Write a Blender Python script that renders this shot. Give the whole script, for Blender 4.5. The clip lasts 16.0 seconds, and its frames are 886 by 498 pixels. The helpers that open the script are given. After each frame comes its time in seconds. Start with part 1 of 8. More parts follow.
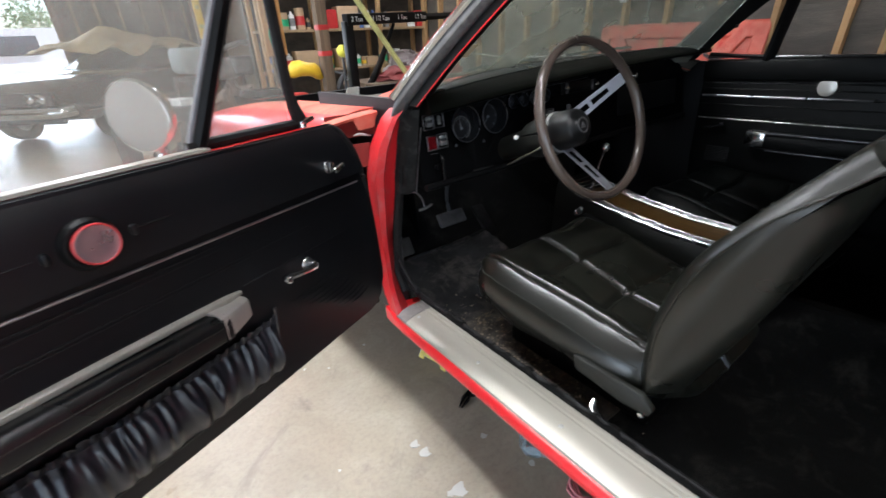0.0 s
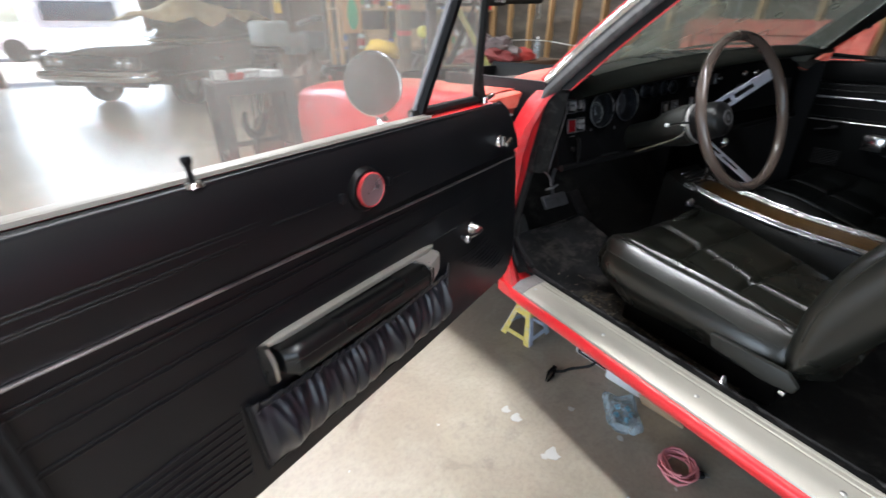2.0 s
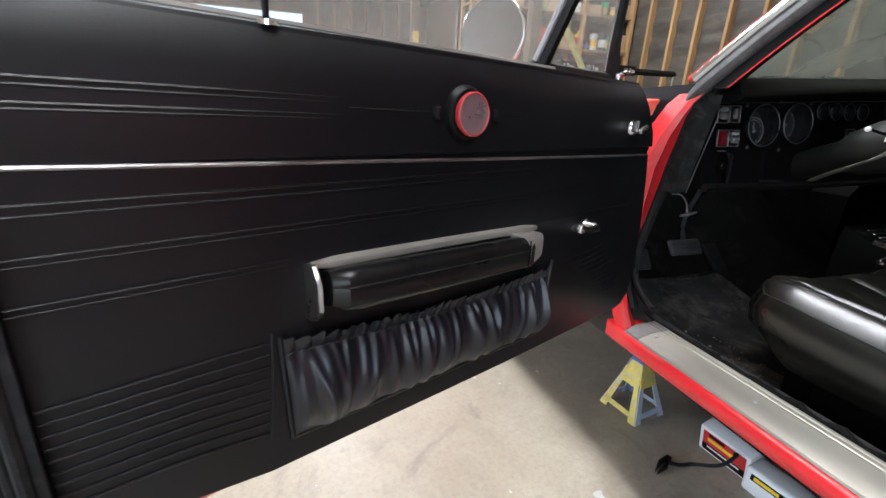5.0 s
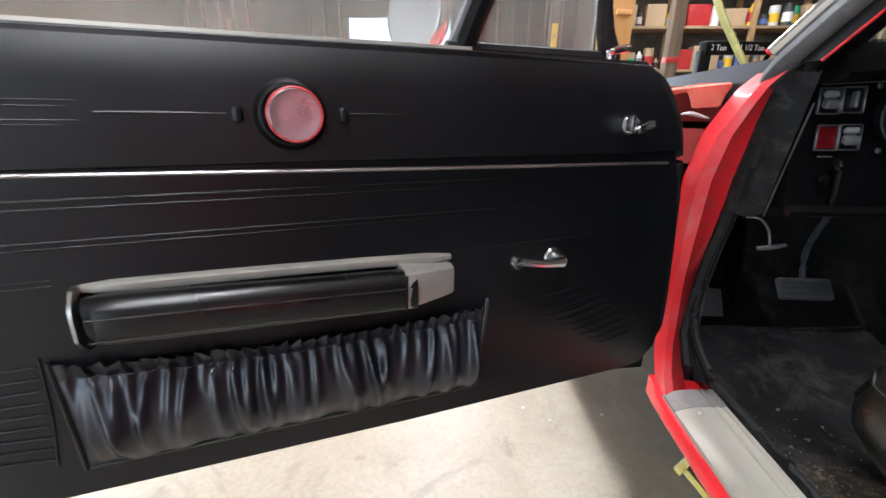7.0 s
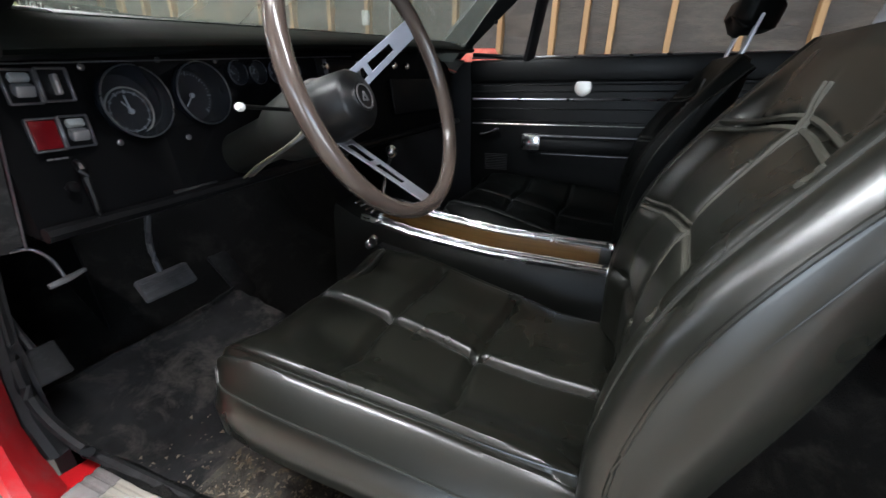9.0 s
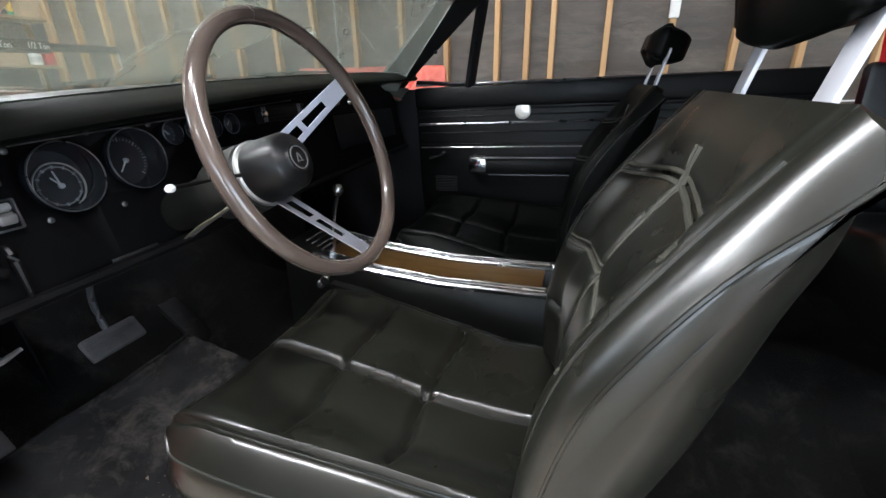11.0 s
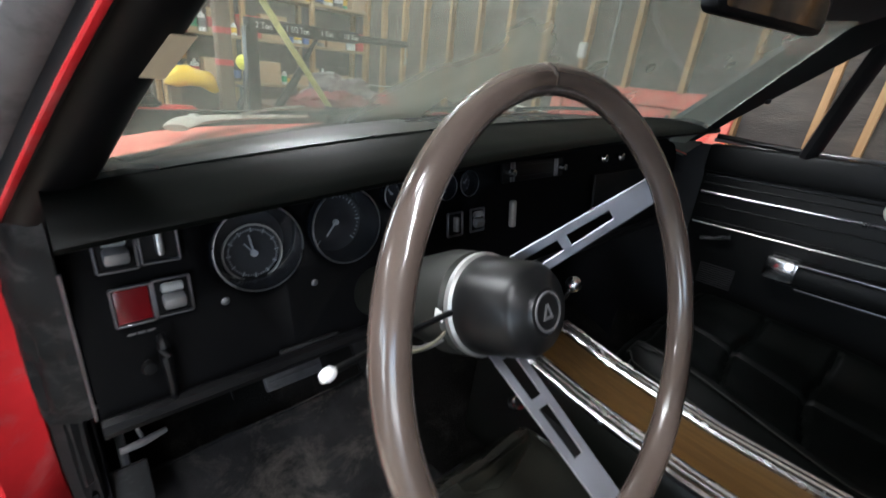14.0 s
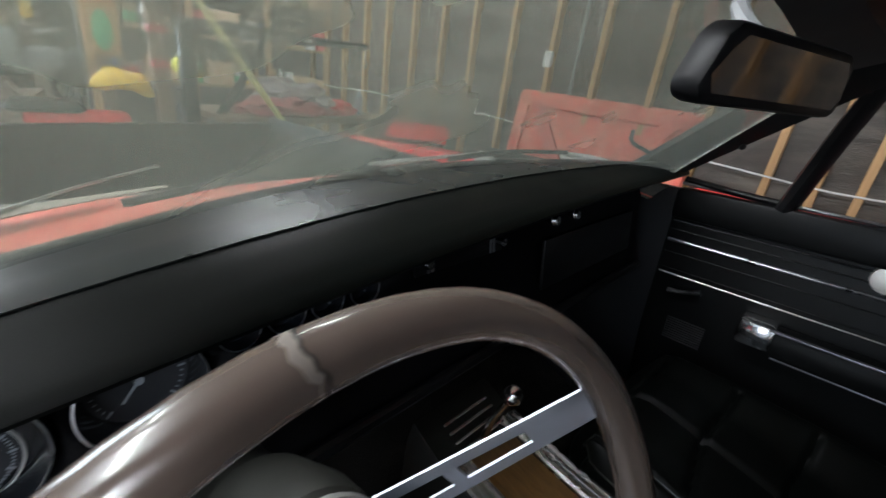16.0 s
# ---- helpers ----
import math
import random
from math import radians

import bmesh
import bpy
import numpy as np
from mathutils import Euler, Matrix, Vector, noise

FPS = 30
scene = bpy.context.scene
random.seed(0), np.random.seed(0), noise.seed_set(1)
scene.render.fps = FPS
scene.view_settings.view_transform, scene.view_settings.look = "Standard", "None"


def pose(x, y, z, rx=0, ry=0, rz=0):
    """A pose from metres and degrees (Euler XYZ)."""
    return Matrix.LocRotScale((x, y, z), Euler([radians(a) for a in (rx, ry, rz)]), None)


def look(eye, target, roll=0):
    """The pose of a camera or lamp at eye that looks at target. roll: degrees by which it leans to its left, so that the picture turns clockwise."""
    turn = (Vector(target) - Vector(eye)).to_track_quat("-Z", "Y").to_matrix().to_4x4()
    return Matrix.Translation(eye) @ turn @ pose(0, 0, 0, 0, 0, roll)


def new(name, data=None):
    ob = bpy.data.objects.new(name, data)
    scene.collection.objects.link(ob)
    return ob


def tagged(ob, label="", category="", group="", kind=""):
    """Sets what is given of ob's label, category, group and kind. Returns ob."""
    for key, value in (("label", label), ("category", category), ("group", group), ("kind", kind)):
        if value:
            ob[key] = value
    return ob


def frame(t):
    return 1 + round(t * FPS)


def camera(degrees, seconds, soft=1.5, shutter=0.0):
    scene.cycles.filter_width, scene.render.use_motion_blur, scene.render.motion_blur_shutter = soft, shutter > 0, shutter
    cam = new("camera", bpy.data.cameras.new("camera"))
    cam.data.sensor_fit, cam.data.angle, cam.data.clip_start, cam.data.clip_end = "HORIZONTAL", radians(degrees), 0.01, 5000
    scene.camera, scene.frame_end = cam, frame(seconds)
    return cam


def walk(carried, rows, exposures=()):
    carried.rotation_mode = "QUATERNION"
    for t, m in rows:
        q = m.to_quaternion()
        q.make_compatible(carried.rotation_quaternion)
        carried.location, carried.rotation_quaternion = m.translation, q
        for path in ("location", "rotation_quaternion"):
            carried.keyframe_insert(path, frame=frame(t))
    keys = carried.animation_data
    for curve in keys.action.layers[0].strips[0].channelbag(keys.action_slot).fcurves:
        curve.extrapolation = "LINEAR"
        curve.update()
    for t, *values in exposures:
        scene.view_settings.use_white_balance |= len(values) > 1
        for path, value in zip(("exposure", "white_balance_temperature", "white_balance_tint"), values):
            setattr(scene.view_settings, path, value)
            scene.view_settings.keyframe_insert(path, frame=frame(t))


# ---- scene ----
cam = camera(92.4, 16.0, soft=1.5, shutter=0.4)
# the car stands nose-down on its jack stands; CAR is its pose on the level floor
CAR = pose(0, 0, 0, -2.2, 0, 0)
PATH = [
    (0, (-1.327, -0.687, 1.311), (-0.283, 0.792, 0.46), -3.7),
    (0.5, (-1.441, -0.625, 1.307), (-0.443, 0.87, 0.431), -4.5),
    (1, (-1.545, -0.584, 1.318), (-0.501, 0.87, 0.426), -3.6),
    (1.5, (-1.578, -0.556, 1.317), (-0.472, 0.84, 0.406), -0.7),
    (2, (-1.624, -0.607, 1.322), (-0.713, 0.929, 0.42), -0.9),
    (2.5, (-1.666, -0.795, 1.318), (-1.088, 0.912, 0.451), 0.4),
    (3, (-1.727, -0.802, 1.312), (-1.17, 0.95, 0.526), 1.8),
    (3.5, (-1.769, -0.695, 1.218), (-1.131, 1.07, 0.529), 2.9),
    (6, (-1.385, -0.515, 1.094), (-1.189, 1.389, 0.515), 1.0),
    (6.5, (-1.295, -0.481, 1.107), (-1.375, 1.427, 0.515), 0.5),
    (7, (-1.219, -0.448, 1.11), (-1.331, 1.455, 0.504), 0.5),
    (7.5, (-1.152, -0.42, 1.121), (-1.008, 1.475, 0.501), 1.1),
    (8, (-1.068, -0.352, 1.137), (-0.16, 1.315, 0.508), 0.9),
    (8.5, (-0.997, -0.332, 1.133), (0.444, 0.881, 0.463), -0.7),
    (9, (-0.96, -0.371, 1.136), (0.751, 0.354, 0.397), -0.7),
    (11.5, (-0.95, -0.419, 1.214), (0.824, 0.165, 0.499), -3.1),
    (12, (-0.843, -0.312, 1.183), (0.747, 0.682, 0.487), -2.5),
    (12.5, (-0.749, -0.265, 1.145), (0.635, 1.0, 0.451), 1.7),
    (13, (-0.713, -0.237, 1.136), (0.598, 1.091, 0.417), 1.7),
    (13.5, (-0.715, -0.209, 1.224), (0.582, 1.131, 0.503), 2.4),
    (14, (-0.691, -0.179, 1.3), (0.605, 1.165, 0.584), 4.7),
    (14.5, (-0.609, -0.124, 1.334), (0.68, 1.238, 0.639), 6.7),
    (15, (-0.571, -0.096, 1.363), (0.704, 1.279, 0.668), 7.0),
    (15.5, (-0.526, -0.082, 1.38), (0.759, 1.277, 0.672), 6.7),
    (16, (-0.468, -0.081, 1.39), (0.912, 1.175, 0.672), 5.8),
]
EXPOSURES = [(t, stops, 6000, 10) for t, stops in [(0, 1.75), (1.5, 1.8), (2, 1.88), (2.7, 1.5), (3.6, 1.45), (5.8, 2.08), (6.6, 2.12), (7.3, 2.06), (8, 2.2), (9, 2.5), (11.4, 2.74), (12, 2.66), (12.6, 2.45), (13.3, 2.42), (14.1, 2.52), (15, 2.18), (16, 2.15)]]
walk(cam, [(t, CAR @ look(eye, target, roll)) for t, eye, target, roll in PATH], EXPOSURES)

# ---------------------------------------------------------------- light
world = bpy.data.worlds.new("sky")
scene.world = world
world.use_nodes = True
wn = world.node_tree.nodes
sky = wn.new("ShaderNodeTexSky")
sky.sky_type, sky.sun_disc = "NISHITA", False
sky.sun_elevation, sky.sun_rotation = radians(58), radians(108)
wn["Background"].inputs["Strength"].default_value = 0.15
world.node_tree.links.new(sky.outputs["Color"], wn["Background"].inputs["Color"])
sun_data = bpy.data.lights.new("sun", "SUN")
sun_data.energy, sun_data.angle, sun_data.color = 5.0, radians(0.5), (1.0, 0.95, 0.88)
sun = new("sun", sun_data)
sun.matrix_world = look((12, 10, 20), (0, 14, 0))


def area_lamp(name, eye, target, wide, long, watts, colour):
    data = bpy.data.lights.new(name, "AREA")
    data.shape, data.size, data.size_y = "RECTANGLE", wide, long
    data.energy, data.color = watts, colour
    ob = new(name, data)
    ob.matrix_world = look(eye, target)
    return ob


# fluorescent tubes under the ceiling, and daylight in the open bays and the window
TUBES = ((-1.5, -1.4, 22), (-1.5, 1.5, 42), (-1.5, 5.2, 27), (-5.5, 3.0, 27), (1.4, 4.2, 21))
for x, y, watts in TUBES:
    area_lamp("tube_light", (x, y, 3.38), (x, y, 0), 0.14, 2.35, watts, (1.0, 0.985, 0.95))
area_lamp("bay_daylight", (-8.9, 0, 1.6), (0, 0, 0.9), 4.8, 2.9, 62, (0.86, 0.93, 1.0))
area_lamp("south_daylight", (-4.5, -4.9, 1.6), (-1, 2, 0.9), 3.8, 2.9, 22, (0.88, 0.94, 1.0))
area_lamp("window_daylight", (1.3, -4.9, 1.65), (0, 0, 1.0), 2.1, 1.2, 3, (0.86, 0.93, 1.0))
area_lamp("north_daylight", (-3.1, 11.9, 1.6), (-2.5, 4, 0.5), 2.9, 2.9, 105, (0.84, 0.92, 1.0))


# ---------------------------------------------------------------- materials
def nodes_of(name):
    m = bpy.data.materials.new(name)
    m.use_nodes = True
    nt = m.node_tree
    return m, nt, nt.nodes["Principled BSDF"]


def rgba(c):
    return (c[0], c[1], c[2], 1.0)


def coords(nt, scale=(1, 1, 1), kind="Object"):
    tc = nt.nodes.new("ShaderNodeTexCoord")
    mp = nt.nodes.new("ShaderNodeMapping")
    mp.inputs["Scale"].default_value = scale
    nt.links.new(tc.outputs[kind], mp.inputs["Vector"])
    return mp.outputs["Vector"]


def noise_node(nt, vec, scale, detail=4.0, rough=0.55, distort=0.0):
    n = nt.nodes.new("ShaderNodeTexNoise")
    n.inputs["Scale"].default_value = scale
    n.inputs["Detail"].default_value = detail
    n.inputs["Roughness"].default_value = rough
    n.inputs["Distortion"].default_value = distort
    nt.links.new(vec, n.inputs["Vector"])
    return n.outputs["Fac"]


def ramp(nt, fac, stops):
    r = nt.nodes.new("ShaderNodeValToRGB")
    els = r.color_ramp.elements
    while len(els) < len(stops):
        els.new(0.5)
    for e, (p, c) in zip(els, stops):
        e.position = p
        e.color = rgba(c) if len(c) == 3 else c
    nt.links.new(fac, r.inputs["Fac"])
    return r.outputs["Color"]


def mixc(nt, fac, a, b):
    m = nt.nodes.new("ShaderNodeMix")
    m.data_type = "RGBA"
    if isinstance(fac, (int, float)):
        m.inputs[0].default_value = fac
    else:
        nt.links.new(fac, m.inputs[0])
    for sock, v in ((m.inputs[6], a), (m.inputs[7], b)):
        if isinstance(v, tuple):
            sock.default_value = rgba(v)
        else:
            nt.links.new(v, sock)
    return m.outputs[2]


def bump(nt, bsdf, height, strength=0.2, distance=0.002):
    b = nt.nodes.new("ShaderNodeBump")
    b.inputs["Strength"].default_value = strength
    b.inputs["Distance"].default_value = distance
    nt.links.new(height, b.inputs["Height"])
    nt.links.new(b.outputs["Normal"], bsdf.inputs["Normal"])


def plain(name, col, rough=0.5, metal=0.0, vary=0.25, scale=6.0, fine=90.0, bumpy=0.15, dist=0.001, dust=None, dust_at=(0.5, 0.7), stretch=(1, 1, 1), coat=0.0, spec=0.5):
    """A surface with colour variation at two scales, uneven gloss, fine relief and, where given, a film of dust in patches."""
    m, nt, b = nodes_of(name)
    v = coords(nt, stretch)
    big, small = noise_node(nt, v, scale, 5, 0.6), noise_node(nt, v, fine, 3, 0.6)
    dark = tuple(c * (1 - vary) for c in col)
    lite = tuple(min(1, c * (1 + vary)) for c in col)
    c = ramp(nt, big, [(0.3, dark), (0.7, lite)])
    if dust:
        f = ramp(nt, noise_node(nt, v, scale * 1.7, 6, 0.7, 0.4), [(dust_at[0], (0, 0, 0)), (dust_at[1], (1, 1, 1))])
        c = mixc(nt, f, c, dust)
    nt.links.new(c, b.inputs["Base Color"])
    r = ramp(nt, big, [(0.25, (max(0, rough - 0.08),) * 3), (0.75, (min(1, rough + 0.1),) * 3)])
    nt.links.new(r, b.inputs["Roughness"])
    b.inputs["Metallic"].default_value = metal
    b.inputs["Specular IOR Level"].default_value = spec
    if coat:
        b.inputs["Coat Weight"].default_value = coat
        b.inputs["Coat Roughness"].default_value = 0.08
    bump(nt, b, small, bumpy, dist)
    return m


def glass(name, tint=(0.9, 0.95, 0.92), dust=0.1, dust_col=(0.5, 0.5, 0.45), scale=3.0, rough=0.02, detail=6, gloss=0.5, spread=(0.45, 1.5)):
    """A pane: clear, mirror-like at a slant, with a thin uneven film of dust."""
    m, nt, b = nodes_of(name)
    nt.nodes.remove(b)
    out = nt.nodes["Material Output"]
    tr, gl, df = nt.nodes.new("ShaderNodeBsdfTransparent"), nt.nodes.new("ShaderNodeBsdfGlossy"), nt.nodes.new("ShaderNodeBsdfDiffuse")
    tr.inputs["Color"].default_value = rgba(tint)
    gl.inputs["Roughness"].default_value = rough
    df.inputs["Color"].default_value = rgba(dust_col)
    lw = nt.nodes.new("ShaderNodeLayerWeight")
    lw.inputs["Blend"].default_value = 0.5
    pw = nt.nodes.new("ShaderNodeMath")
    pw.operation = "POWER"
    pw.inputs[1].default_value = 4.0
    fr = nt.nodes.new("ShaderNodeMath")
    fr.operation = "MULTIPLY_ADD"
    fr.inputs[1].default_value, fr.inputs[2].default_value = gloss, 0.05 * gloss
    nt.links.new(lw.outputs["Facing"], pw.inputs[0])
    nt.links.new(pw.outputs[0], fr.inputs[0])
    m1, m2 = nt.nodes.new("ShaderNodeMixShader"), nt.nodes.new("ShaderNodeMixShader")
    nt.links.new(fr.outputs[0], m1.inputs[0])
    nt.links.new(tr.outputs[0], m1.inputs[1])
    nt.links.new(gl.outputs[0], m1.inputs[2])
    v = coords(nt)
    f = ramp(nt, noise_node(nt, v, scale, detail, 0.65, 0.3), [(0.3, (dust * spread[0],) * 3), (0.75, (dust * spread[1],) * 3)])
    nt.links.new(f, m2.inputs[0])
    nt.links.new(m1.outputs[0], m2.inputs[1])
    nt.links.new(df.outputs[0], m2.inputs[2])
    nt.links.new(m2.outputs[0], out.inputs["Surface"])
    return m


def wood(name, a, b_, scale=1.0, along=2, rough=0.6):
    m, nt, b = nodes_of(name)
    st = [9 * scale] * 3
    st[along] = 0.5 * scale
    v = coords(nt, tuple(st))
    oi = nt.nodes.new("ShaderNodeObjectInfo")
    g = noise_node(nt, v, 3.0, 6, 0.65, 0.8)
    c = ramp(nt, g, [(0.3, a), (0.7, b_)])
    dk = tuple(x * 0.62 for x in a)
    c = mixc(nt, ramp(nt, oi.outputs["Random"], [(0.0, (0, 0, 0)), (1.0, (0.55,) * 3)]), c, dk)
    nt.links.new(c, b.inputs["Base Color"])
    b.inputs["Roughness"].default_value = rough
    bump(nt, b, g, 0.25, 0.002)
    return m


def glow(name, col, strength):
    m, nt, b = nodes_of(name)
    b.inputs["Base Color"].default_value = rgba(col)
    b.inputs["Emission Color"].default_value = rgba(col)
    b.inputs["Emission Strength"].default_value = strength
    return m


def vinyl_mat(name, col, rough, grain=900.0, bumpy=0.08, spec=0.4):
    m, nt, b = nodes_of(name)
    v = coords(nt)
    vo = nt.nodes.new("ShaderNodeTexVoronoi")
    vo.inputs["Scale"].default_value = grain
    nt.links.new(v, vo.inputs["Vector"])
    big = noise_node(nt, v, 4.0, 3, 0.5)
    c = ramp(nt, big, [(0.3, tuple(x * 0.75 for x in col)), (0.72, tuple(x * 1.35 for x in col))])
    nt.links.new(c, b.inputs["Base Color"])
    r = ramp(nt, noise_node(nt, v, 6.0, 3, 0.5), [(0.3, (rough - 0.03,) * 3), (0.7, (rough + 0.07,) * 3)])
    nt.links.new(r, b.inputs["Roughness"])
    b.inputs["Specular IOR Level"].default_value = spec
    bump(nt, b, vo.outputs["Distance"], bumpy, 0.0006)
    return m


RED = plain("red_paint", (0.62, 0.013, 0.019), 0.38, 0, 0.14, 5, 160, 0.06, 0.0006, dust=(0.56, 0.075, 0.070), dust_at=(0.55, 0.85), coat=0.18)
PILLAR_RED = plain("scuffed_pillar_red", (0.56, 0.016, 0.022), 0.42, 0, 0.2, 9, 160, 0.12, 0.0008, dust=(0.46, 0.12, 0.12), dust_at=(0.50, 0.74), coat=0.12)
RED_JAMB = plain("oversprayed_red", (0.62, 0.013, 0.019), 0.42, 0, 0.14, 5, 160, 0.08, 0.0006, dust=(0.60, 0.065, 0.055), dust_at=(0.50, 0.66), coat=0.1)
RED_DUSTY = plain("dusty_red_paint", (0.60, 0.06, 0.04), 0.55, 0, 0.12, 3, 120, 0.08, 0.0006, dust=(0.62, 0.26, 0.18), dust_at=(0.35, 0.75))
RED_PRIMER = plain("red_oxide", (0.50, 0.09, 0.07), 0.7, 0, 0.2, 9, 120, 0.15, dust=(0.34, 0.22, 0.2), dust_at=(0.5, 0.8))
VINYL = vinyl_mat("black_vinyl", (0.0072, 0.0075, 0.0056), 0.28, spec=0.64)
# darker copy of the seat vinyl: cabin shade put into the colour
SHADED_VINYL = vinyl_mat("shaded_black_vinyl", (0.0017, 0.0021, 0.0019), 0.42, spec=0.08)
# pale seam colour paints in the soft highlight along the rolled seams
SEAM = vinyl_mat("highlight_seam", (0.040, 0.039, 0.031), 0.55, spec=0.3)
PIPING = vinyl_mat("worn_vinyl_piping", (0.020, 0.021, 0.018), 0.4, spec=0.4)
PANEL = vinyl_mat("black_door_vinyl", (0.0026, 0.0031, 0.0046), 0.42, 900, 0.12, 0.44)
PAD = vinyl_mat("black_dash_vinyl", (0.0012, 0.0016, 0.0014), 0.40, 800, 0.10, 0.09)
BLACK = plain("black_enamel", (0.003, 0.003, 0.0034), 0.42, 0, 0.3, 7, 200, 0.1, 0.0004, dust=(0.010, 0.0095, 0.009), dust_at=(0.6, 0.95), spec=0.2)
RUBBER = plain("black_rubber", (0.007, 0.007, 0.0075), 0.65, 0, 0.3, 20, 150, 0.2, 0.0008, dust=(0.034, 0.034, 0.036), dust_at=(0.52, 0.9), spec=0.25)
CARPET = plain("black_carpet", (0.004, 0.0039, 0.0038), 0.95, 0, 0.5, 8, 320, 0.9, 0.004, dust=(0.028, 0.026, 0.023), dust_at=(0.52, 0.85), spec=0.1)
FOOT_CARPET = plain("dusty_foot_carpet", (0.020, 0.020, 0.021), 0.95, 0, 0.6, 6, 420, 0.6, 0.002, dust=(0.085, 0.076, 0.068), dust_at=(0.50, 0.74), spec=0.1)
POST_METAL = plain("pale_post_metal", (0.44, 0.45, 0.49), 0.4, 0.35, 0.06, 20, 200, 0.05)
PEDAL = plain("worn_pedal_rubber", (0.070, 0.068, 0.070), 0.7, 0, 0.3, 20, 150, 0.2, 0.0008, spec=0.25)
CHROME = plain("chrome", (0.78, 0.79, 0.80), 0.14, 1.0, 0.06, 14, 200, 0.03, 0.0003)
ALU = plain("brushed_aluminium", (0.66, 0.64, 0.60), 0.34, 1.0, 0.1, 12, 240, 0.12, 0.0004, dust=(0.42, 0.38, 0.32), dust_at=(0.55, 0.9), stretch=(1, 0.15, 1))
BEZEL = plain("dulled_bright_bezel", (0.20, 0.20, 0.215), 0.36, 0.9, 0.2, 20, 180, 0.1, 0.0004)
WORN_STRIP = plain("worn_bright_strip", (0.24, 0.24, 0.25), 0.3, 1.0, 0.25, 16, 200, 0.1, 0.0004)
STEEL = plain("dull_steel", (0.42, 0.42, 0.41), 0.45, 0.9, 0.2, 20, 180, 0.15, 0.0006)
RIM = plain("taupe_rim_plastic", (0.068, 0.051, 0.043), 0.20, 0, 0.12, 8, 120, 0.04, 0.0004, coat=0.5)
COLUMN = plain("column_grey_black", (0.013, 0.0135, 0.0115), 0.46, 0, 0.2, 10, 160, 0.08, spec=0.35)
SPOKE = plain("brushed_spoke", (0.52, 0.54, 0.61), 0.50, 1.0, 0.06, 30, 300, 0.08, 0.0003)
SCUFF = plain("matt_scuff_metal", (0.35, 0.33, 0.285), 0.42, 0.5, 0.16, 9, 240, 0.1, 0.0004, stretch=(1, 0.15, 1))
WORN_CHROME = plain("worn_chrome", (0.52, 0.52, 0.53), 0.24, 1.0, 0.3, 30, 160, 0.15, 0.0005, dust=(0.16, 0.15, 0.14), dust_at=(0.55, 0.8), stretch=(1, 0.3, 1))
DARK_SCREW = plain("dull_screw", (0.10, 0.10, 0.105), 0.4, 0.8, 0.2, 30, 160, 0.05)
DULL_TRIM = plain("yellowed_bright_trim", (0.29, 0.275, 0.245), 0.40, 0.3, 0.1, 14, 200, 0.06)
WOOD_TRIM = wood("woodgrain_trim", (0.062, 0.030, 0.008), (0.125, 0.068, 0.020), 3.0, 1, 0.35)
STUD = wood("stud_pine", (0.34, 0.20, 0.085), (0.52, 0.33, 0.16), 1.0, 2, 0.7)
BOARD = wood("shelf_board", (0.26, 0.18, 0.10), (0.42, 0.30, 0.17), 1.0, 0, 0.7)
BROWN_STUD = wood("brown_stud", (0.20, 0.14, 0.09), (0.33, 0.24, 0.155), 1.0, 2, 0.8)
OLDWOOD = wood("old_dark_wood", (0.09, 0.06, 0.04), (0.20, 0.14, 0.09), 1.0, 2, 0.8)
FELT = plain("building_felt", (0.06, 0.052, 0.044), 0.55, 0, 0.35, 2.2, 60, 0.6, 0.01, dust=(0.13, 0.115, 0.09), dust_at=(0.45, 0.8), stretch=(1, 0.5, 2.2))
def concrete(name):
    """Trowelled concrete: pale and dark clouds, rubbed-in stains, fine grain and a worn, uneven gloss."""
    m, nt, b = nodes_of(name)
    v = coords(nt)
    big, mid, fine = noise_node(nt, v, 0.9, 6, 0.6, 0.5), noise_node(nt, v, 5.0, 7, 0.7, 0.8), noise_node(nt, v, 60.0, 4, 0.65)
    c = ramp(nt, big, [(0.3, (0.265, 0.230, 0.176)), (0.7, (0.435, 0.385, 0.300))])
    c = mixc(nt, ramp(nt, mid, [(0.46, (0, 0, 0)), (0.72, (0.55,) * 3)]), c, (0.48, 0.44, 0.37))
    c = mixc(nt, ramp(nt, noise_node(nt, v, 2.3, 8, 0.72, 1.2), [(0.57, (0, 0, 0)), (0.70, (0.6,) * 3)]), c, (0.17, 0.155, 0.135))
    c = mixc(nt, ramp(nt, fine, [(0.35, (0.25,) * 3), (0.55, (0, 0, 0))]), c, (0.20, 0.185, 0.16))
    nt.links.new(c, b.inputs["Base Color"])
    nt.links.new(ramp(nt, mid, [(0.3, (0.26,) * 3), (0.75, (0.50,) * 3)]), b.inputs["Roughness"])
    bump(nt, b, fine, 0.2, 0.002)
    return m


CONCRETE = concrete("worn_concrete")
WHITE = plain("white_card", (0.72, 0.72, 0.72), 0.5, 0, 0.05, 10, 100, 0.03)
OFFWHITE = plain("grey_white_plastic", (0.55, 0.56, 0.54), 0.45, 0, 0.08, 9, 100, 0.05)
EDGE_GREY = plain("grey_glass_edge", (0.20, 0.20, 0.22), 0.45, 0.3, 0.15, 12, 120, 0.08)
GREY = plain("grey_enamel", (0.20, 0.21, 0.215), 0.45, 0, 0.2, 8, 100, 0.08)
DARK = plain("dark_shop_grey", (0.035, 0.036, 0.04), 0.5, 0, 0.4, 6, 90, 0.15)
YELLOW = plain("yellow_paint", (0.78, 0.50, 0.03), 0.4, 0, 0.12, 6, 120, 0.05)
